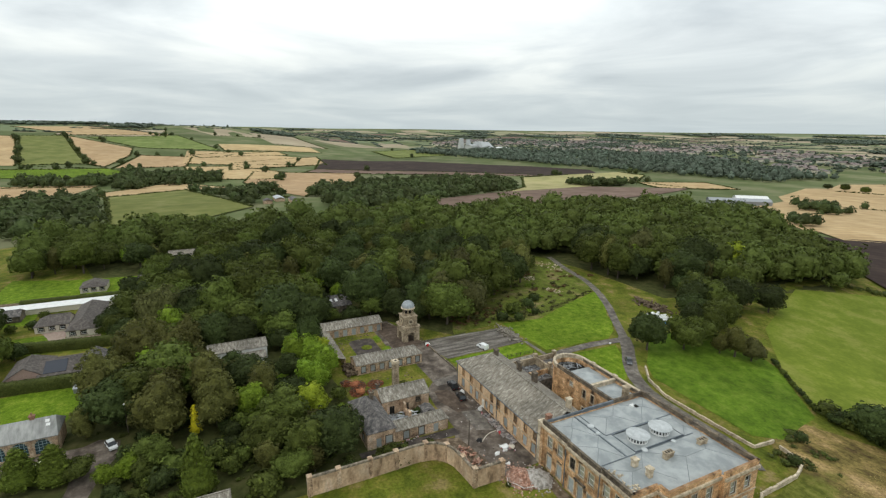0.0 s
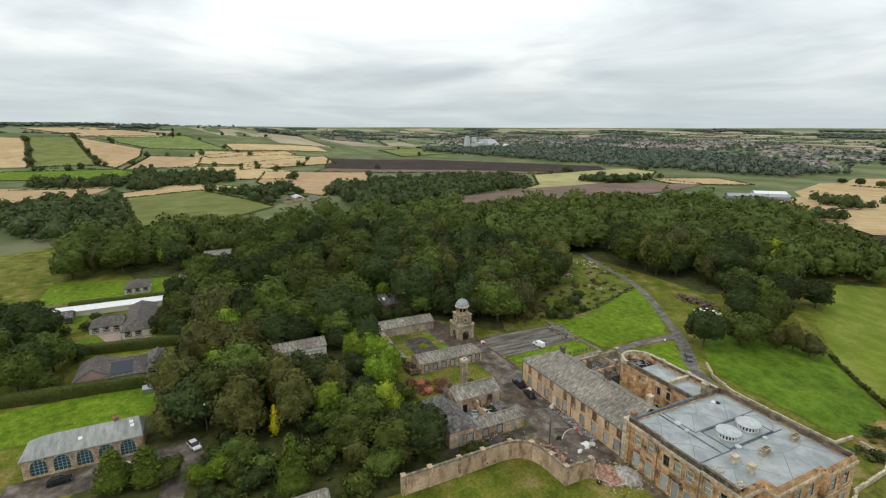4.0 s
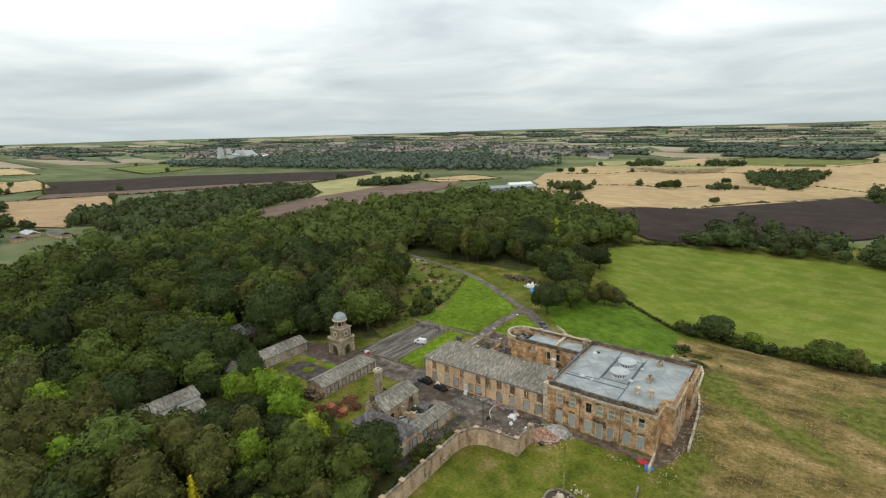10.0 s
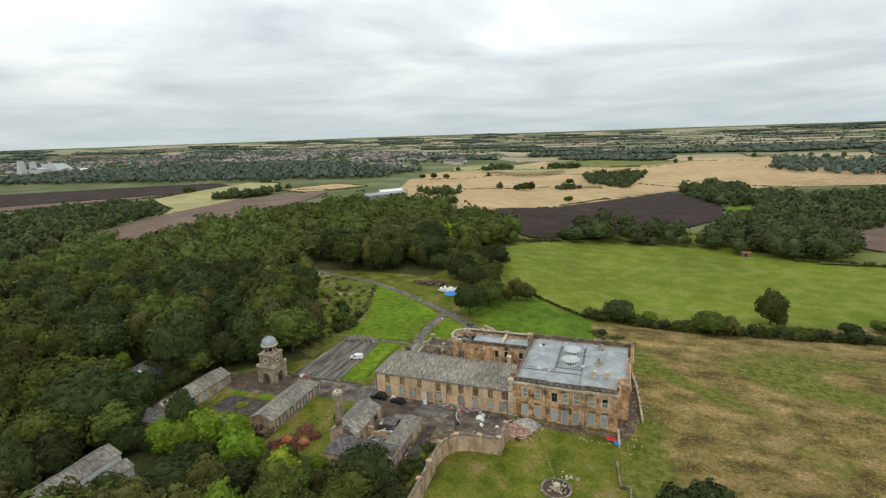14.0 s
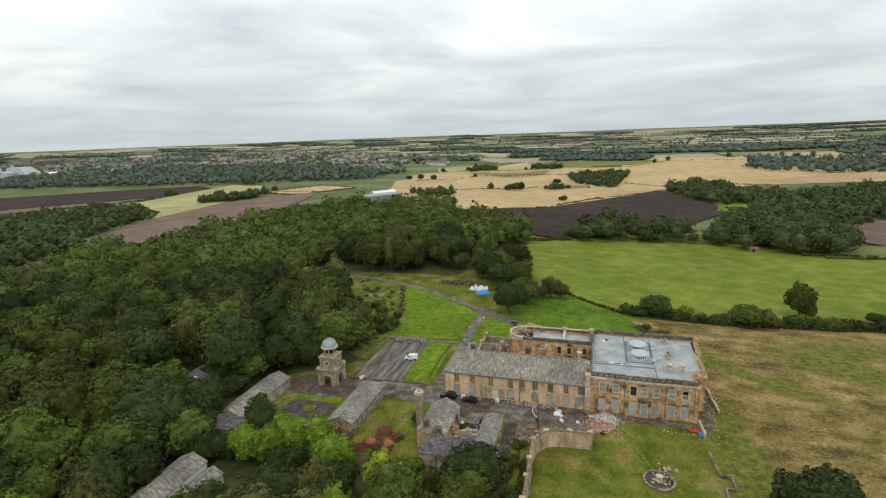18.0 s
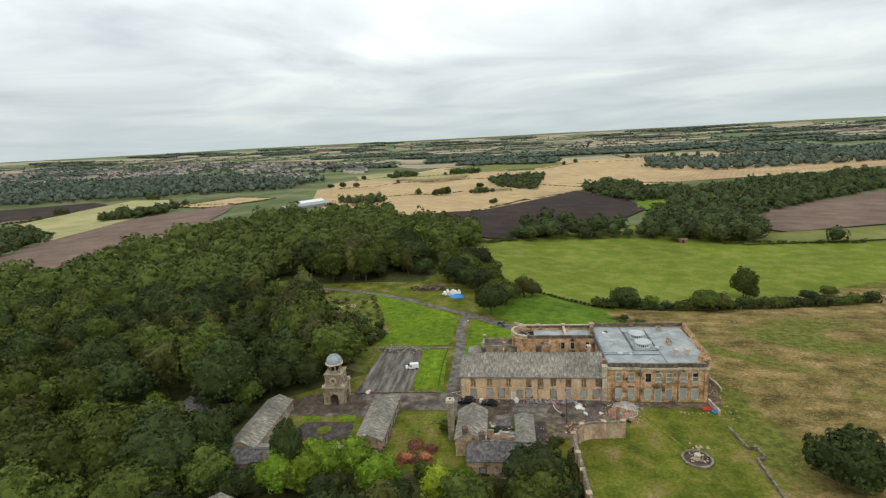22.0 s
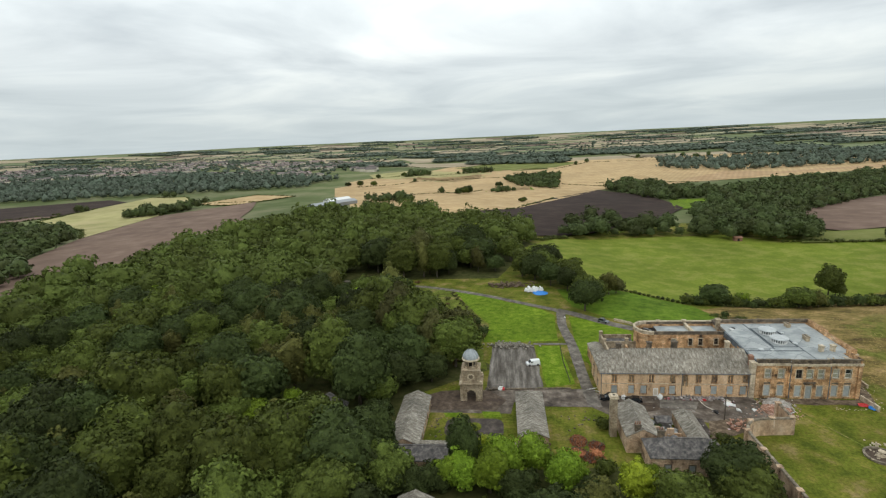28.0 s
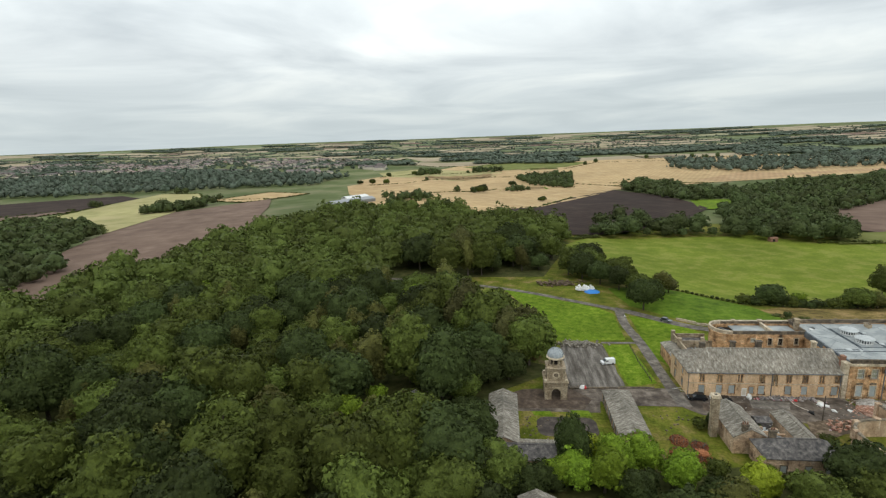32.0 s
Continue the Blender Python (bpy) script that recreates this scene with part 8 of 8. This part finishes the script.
bracken = [(rr.gauss(cx, s), rr.gauss(cy, s * 1.3), rr.uniform(0.22, 0.6), rr.uniform(0.4, 0.7)) for cx, cy, s, n in ((-169, 105, 3, 16), (-163, 93, 3, 18), (-188, 123, 5, 14), (-208, 151, 5, 14), (-197, 163, 6, 16), (-166, 99, 3, 12), (-180, 146, 5, 12)) for k in range(n)]
mass("bracken", bracken, HEDGE, LEAF_BRACKEN, "rust-brown dying bracken on rough ground", "scrub", 21)
edge = [(-172, 162), (-166.5, 149), (-161.5, 134), (-157, 121), (-156.5, 105)]
edge_spots = [(x0 + (x1 - x0) * k / 12 + rr.gauss(-0.4, 0.8), y0 + (y1 - y0) * k / 12, rr.uniform(0.18, 0.42), rr.uniform(0.4, 0.65)) for (x0, y0), (x1, y1) in zip(edge, edge[1:]) for k in range(12)]
mass("scrub", edge_spots, HEDGE, LEAF_COPPER, "low dark bramble line along the lawn edge", "scrub", 22)
fresh = [(rr.gauss(cx, 2), rr.gauss(cy, 3), rr.uniform(0.3, 0.6), rr.uniform(0.5, 0.8)) for cx, cy, n in ((-161.6, 115, 8), (-163, 108, 7), (-176, 132, 6), (-190, 140, 6)) for k in range(n)]
mass("scrub", fresh, HEDGE, LEAF_BRIGHT, "bright green young shrubs on rough ground", "scrub", 23)
litter("loose_stones", "low piles of rubble in the rough ground", [(-203, 148.6, 3, 2, 30), (-179.4, 147, 2.5, 1.5, 30), (-214, 172, 6, 2.5, 40)], STONE_PALE, 0.7)
scrub_spots = [(rr.gauss(cx, s), rr.gauss(cy, s), rr.uniform(0.3, 0.7), rr.uniform(0.3, 0.5)) for cx, cy, s, n in ((-58, 117, 2, 9), (-56, 127, 2.5, 10), (-62, 131, 2, 6)) for k in range(n)]
mass("scrub", scrub_spots, HEDGE, LEAF_HEDGE, "green brambles by the garden wall end", "scrub", 13)
ivy = [(-92.6, 26 + 1.1 * k, 0.5, 1.6) for k in range(12)] + [(-97 + rr.gauss(0, 1.5), 36 + rr.gauss(0, 4), 0.6, 0.7) for k in range(16)]
mass("scrub", ivy, HEDGE, LEAF_HEDGE, "bright ivy and weeds behind the garden wall", "scrub", 14)

# ---- trees near the hall ----
for key, x, y, s, sq in [
    # between the gardens and the court
    ("bright", -148, 27, 1.0, 1.0), ("bright", -141, 30, 0.95, 0.9), ("lime", -154, 31, 0.85, 0.9), ("bright", -136, 24, 0.9, 1.0), ("bright", -151, 23, 1.0, 1.0), ("dark", -145, 20, 0.7, 0.85),
    ("lime", -121, 22, 0.95, 0.9), ("dark", -102.4, 23.0, 1.02, 0.92), ("russet", -131, 35.8, 0.9, 0.35), ("russet", -126.6, 36.4, 0.85, 0.32), ("birch", -111, 20, 0.75, 0.8), ("dark", -130, 18, 0.75, 0.8), ("bright", -117, 29, 0.5, 0.7), ("spruce", -113, 21, 0.8, 0.8), ("spruce", -107, 14, 0.7, 0.7),
    ("dark", -157.3, 28.6, 0.62, 1.75), ("bright", -134, 26.5, 0.85, 0.85), ("bright", -157, 23.5, 0.9, 0.95), ("bright", -160, 24, 0.8, 0.9), 
    ("birch", -160, -18, 1.1, 1.05), ("birch", -154, -25, 1.0, 1.0), 
    
    ("cone", -100.6, -5.5, 1.42, 1.0), ("gold", -124, -6, 1.1, 1.05), ("gold", -148, -31, 0.7, 0.8), ("bright", -113, -19, 0.7, 0.8), ("cone", -119.5, -39, 1.5, 0.6), ("cone", -118.2, -32.8, 1.45, 0.62), ("bright", -113.5, -23.5, 0.55, 0.7), ("copper", -106, -19, 0.3, 0.35), ("oak", -118, -29, 0.5, 0.7), ("birch", -134, -30, 0.75, 0.85),
    ("oak", -172, -12, 0.95, 0.95), ("dark", -182, -18, 0.8, 0.85), ("dark", -176, 0, 1.0, 1.0), ("oak", -186, -6, 0.95, 1.0), 
     ("dark", -174, 8, 0.95, 0.95), ("oak", -192, -22, 0.8, 0.85), ("dark", -198, -28, 0.75, 0.8),
    # behind the hall and along the drive
    ("dark", -113.4, 135.0, 1.05, 1.1), ("oak", -108.6, 147.5, 0.92, 0.95), ("oak", -110, 157, 0.8, 1.0), ("dark", -117, 163, 0.85, 1.1), ("oak", -112.5, 167.5, 0.9, 1.1), ("oak", -115, 176, 1.0, 1.05), ("dark", -124, 172, 1.0, 1.0),
    ("dark", -131, 182, 1.05, 1.05), ("oak", -126, 187, 1.1, 1.0), ("oak", -137, 189, 1.1, 1.0), ("dark", -126, 199, 1.1, 1.05), ("birch", -98.5, 160.5, 1.0, 0.85), ("copper", -94.5, 163.5, 0.75, 0.8), ("birch", -102, 157.5, 0.7, 0.75),
    ("oak", -128, 206, 1.0, 0.95), ("dark", -120, 214, 1.0, 0.9), ("lime", -166, 256, 1.8, 0.85), ("copper", -170, 84, 1.3, 1.05), ("copper", -164, 92, 1.25, 1.1), ("oak", -174, 95, 1.4, 1.05), ("dark", -178, 78, 1.3, 1.0),
    ("dark", -170, 72, 0.8, 0.9), ("oak", -182, 92, 1.15, 1.1),
    ("dark", -178, 22, 0.9, 0.95), ("dark", -191, 35.5, 0.75, 0.85), ("oak", -197, 37, 0.8, 0.9), ("dark", -176, 29, 0.7, 0.9), ("dark", -183, 31, 0.8, 0.9), ("oak", -181, 14, 0.95, 1.0), ("dark", -173, 21, 0.75, 0.9), ("dark", -166, 21, 0.65, 0.9), ("oak", -184, 42, 0.55, 0.8), ("dark", -182, 50, 0.6, 0.8), ("oak", -184, 58, 0.85, 0.95), ("dark", -163, 23.5, 0.6, 0.8),
    # along the hedge below the pasture
    ("dark", -55, 154, 1.0, 0.72), ("bright", -43, 154, 0.8, 0.7), ("oak", -22, 149, 0.95, 0.75), ("birch", -14, 150, 0.85, 0.7), ("oak", 4.5, 174, 0.85, 1.25), ("oak", 6.5, 172, 0.6, 0.9), ("dark", -62, 152, 0.5, 0.5), ("dark", 30, 168, 0.6, 0.6), ("oak", 42, 175, 0.6, 0.6),
    # great bush on the meadow
    ("mound", -38.2, 31.6, 1.0, 1.0), ("oak", -188, -63, 0.95, 1.0), ("dark", -182, -67, 1.1, 1.0), ("dark", -216, -71, 1.0, 1.0), ("dark", -224, -77, 1.1, 1.0), ("oak", -177, -69, 1.0, 1.0), ("dark", -208, -33, 0.8, 0.9), ("dark", -250, -31, 0.85, 0.9), ("oak", -203, -31, 0.7, 0.9), ("oak", -176, -62, 0.55, 0.7), ("dark", -193, -58, 0.6, 0.7), ("oak", -210, -72, 0.7, 0.7), ("dark", -214, -80, 0.9, 0.9), ("oak", -226, -78, 0.9, 0.9), ("oak", -205, -82, 0.9, 0.9), ("dark", -238, -92, 1.0, 0.9), ("oak", -250, -96, 1.0, 0.9), ("dark", -196, -84, 0.9, 0.9), ("birch", -188, -78, 0.9, 0.9), ("oak", -180, -82, 0.9, 0.9),
    ("oak", -120, 568, 0.8, 0.7), ("dark", -213, 712, 0.9, 0.85), ("oak", -206, 727, 1.2, 0.85), ("dark", -200, 752, 1.2, 0.9), ("dark", -150, 868, 1.1, 0.8), ("oak", -393, 892, 1.0, 0.8), ("oak", -421, 895, 1.1, 0.9), ("dark", -447, 899, 1.0, 0.8), ("oak", -371, 1093, 1.0, 0.9), ("dark", -428, 1071, 1.0, 0.9), ("yew", -120, 50, 0.35, 0.7),
]:
    plant(key, x, y, s * (0.84 if key in ("oak", "dark", "birch", "copper") else 1.0), sq)
bush_rng = random.Random(8)
for x, y, s in [(-66 + 3.2 * k, 151 + 0.0045 * (k - 12) ** 2 * 4 + bush_rng.uniform(-1, 1), bush_rng.uniform(0.95, 1.6)) for k in range(38)] + [(-92 + 1.7 * k, 171.5 - 1.35 * k, bush_rng.uniform(0.35, 0.6)) for k in range(15)] + \
        [(-158, 104, 1.3), (-162, 112, 1.5), (-155, 110, 1.0), (-166, 122, 1.4), (-158, 120, 0.9), (-172, 130, 1.2), (-97, 34, 0.8), (-123, 48, 0.9), (-110, 47, 0.6), (-76.2, 53.5, 0.3), (-55, 118, 0.9), (-60, 130, 0.8), (-94, 24, 0.9), (-112, -10, 1.0),
         (-120, -20, 1.1), (-138, -22, 1.2), (-95, -24, 1.0), (-100, -28, 1.2), (-108, -15, 1.0), (-126, 30, 1.1), (-112, 26, 1.2), (-92.9, 36, 0.5), (-92.9, 32, 0.5), (-145, -22, 1.2), (-223, -60, 1.0), (-232, -58, 1.0), (-221, -66, 0.9), (-208, -37, 0.8)]:
    plant("bush", x, y, s, bush_rng.uniform(0.8, 1.1), "bushes")
def fallen_brush(cx, cy, rx, ry, seed):
    """A low tangle of cut branches with dead russet leaves."""
    r = np.random.default_rng(seed)
    n = 900
    a, d = r.uniform(0, 6.28, n), np.sqrt(r.uniform(0, 1, n))
    at = np.stack([cx + rx * d * np.cos(a), cy + ry * d * np.sin(a), 0.15 + r.uniform(0, 0.9, n) * (1.1 - d)], 1)
    v, f = cards(at, np.tile([0, 0, 1.0], (n, 1)) + r.normal(0, 0.5, (n, 3)), 0.30, r)
    heap = thing("cut_brush", "heap of cut branches with dead russet leaves", "brush", (cx, cy, 0), "heaps of cut brush")
    part("dead_leaves", big_mesh("dead_leaves", v, f, LEAF_RED), None, heap)
    rs = random.Random(seed)
    m = Mesh()
    for k in range(34):
        m.turned(cx + rs.gauss(0, rx * 0.45), cy + rs.gauss(0, ry * 0.45), 0.35 + rs.uniform(0, 0.5), rs.uniform(1.0, 2.6), 0.07, 0.07, rs.uniform(20, 120), rs.uniform(-14, 14))
    tagged(part("branches", m, BARK, heap), kind="stuff")


for k, (x, y, rx, ry) in enumerate([(-131, 37, 2.6, 2.2), (-127.5, 35.5, 2.6, 2.0), (-130, 42, 2.0, 2.4), (-126, 40, 1.8, 1.8), (-133.5, 34, 1.8, 1.6)]):
    fallen_brush(x, y, rx, ry, 400 + k)

# garden wood below the houses
GARDEN = [(-92.5, 22), (-116, 24), (-128, 16), (-152, 22), (-158, 18), (-154, 2), (-172, -6), (-190, -24), (-168, -26), (-152, -30), (-142, -30), (-133, -27), (-124, -17), (-104, -18), (-93, -12)]
taken = [(-121.6, 22.3, 7), (-115, 24, 6.5), (-122, 13, 4), (-109, 25, 6), (-165, 0, 6.5), (-165, 12, 6.5), (-158, 9, 5.5), (-146, 14, 6), (-94.5, -4, 5), (-129, -24, 4), (-101, -4, 4), (-97.5, -13, 9), (-105, -9, 5), (-124, -6, 3.5), (-112, -28, 4), (-119, -35, 7)]
for x, y in scatter(GARDEN, 8.2, 77):
    if all(math.hypot(x - a, y - b) > r for a, b, r in taken):
        u = tree_rng.random()
        inner = x < -126
        room = headroom(x, y)
        if room < 3:
            continue
        if x > -123 and y < 8:
            plant("bush" if u < 0.4 else "oak" if u < 0.7 else "dark", x, y, 1.7 if u < 0.4 else tree_rng.uniform(0.36, 0.55), 0.9, "trees of the gardens")
            continue
        plant("birch" if u < (0.82 if inner else 0.2) else "oak" if u < 0.88 else "dark" if u < 0.96 else "bright", x, y, min(room / 15, tree_rng.uniform(0.7, 1.0) * (1.28 if inner else 0.78)), tree_rng.uniform(0.75, 1.0), "trees of the gardens")

shrub_rng = random.Random(31)
for x, y in scatter([(-126, -19), (-104, -24), (-93, -24), (-93, -9), (-104, -8), (-106, 4), (-128, 6), (-130, -8)], 4.2, 90):
    if headroom(x, y) < 3 or math.hypot(x + 99.5, y + 9) < 6.5:
        continue
    plant("bush", x, y, shrub_rng.uniform(0.8, 1.45), shrub_rng.uniform(0.8, 1.25), "bushes of the gardens")
under = [(x, y, shrub_rng.uniform(0.25, 0.55), shrub_rng.uniform(0.4, 0.8)) for x, y in scatter(GARDEN, 4.4, 91) if headroom(x, y) > 3 and not (-98.5 < x < -91 and -10 < y < 2) and not (-172 < x < -156 and -4 < y < 17)]
mass("undergrowth", under[::2], HEDGE, LEAF_HEDGE, "low green undergrowth beneath the garden trees", "undergrowth", 24)
mass("undergrowth", under[1::2], HEDGE, LEAF, "ferns and brambles beneath the garden trees", "undergrowth", 25)
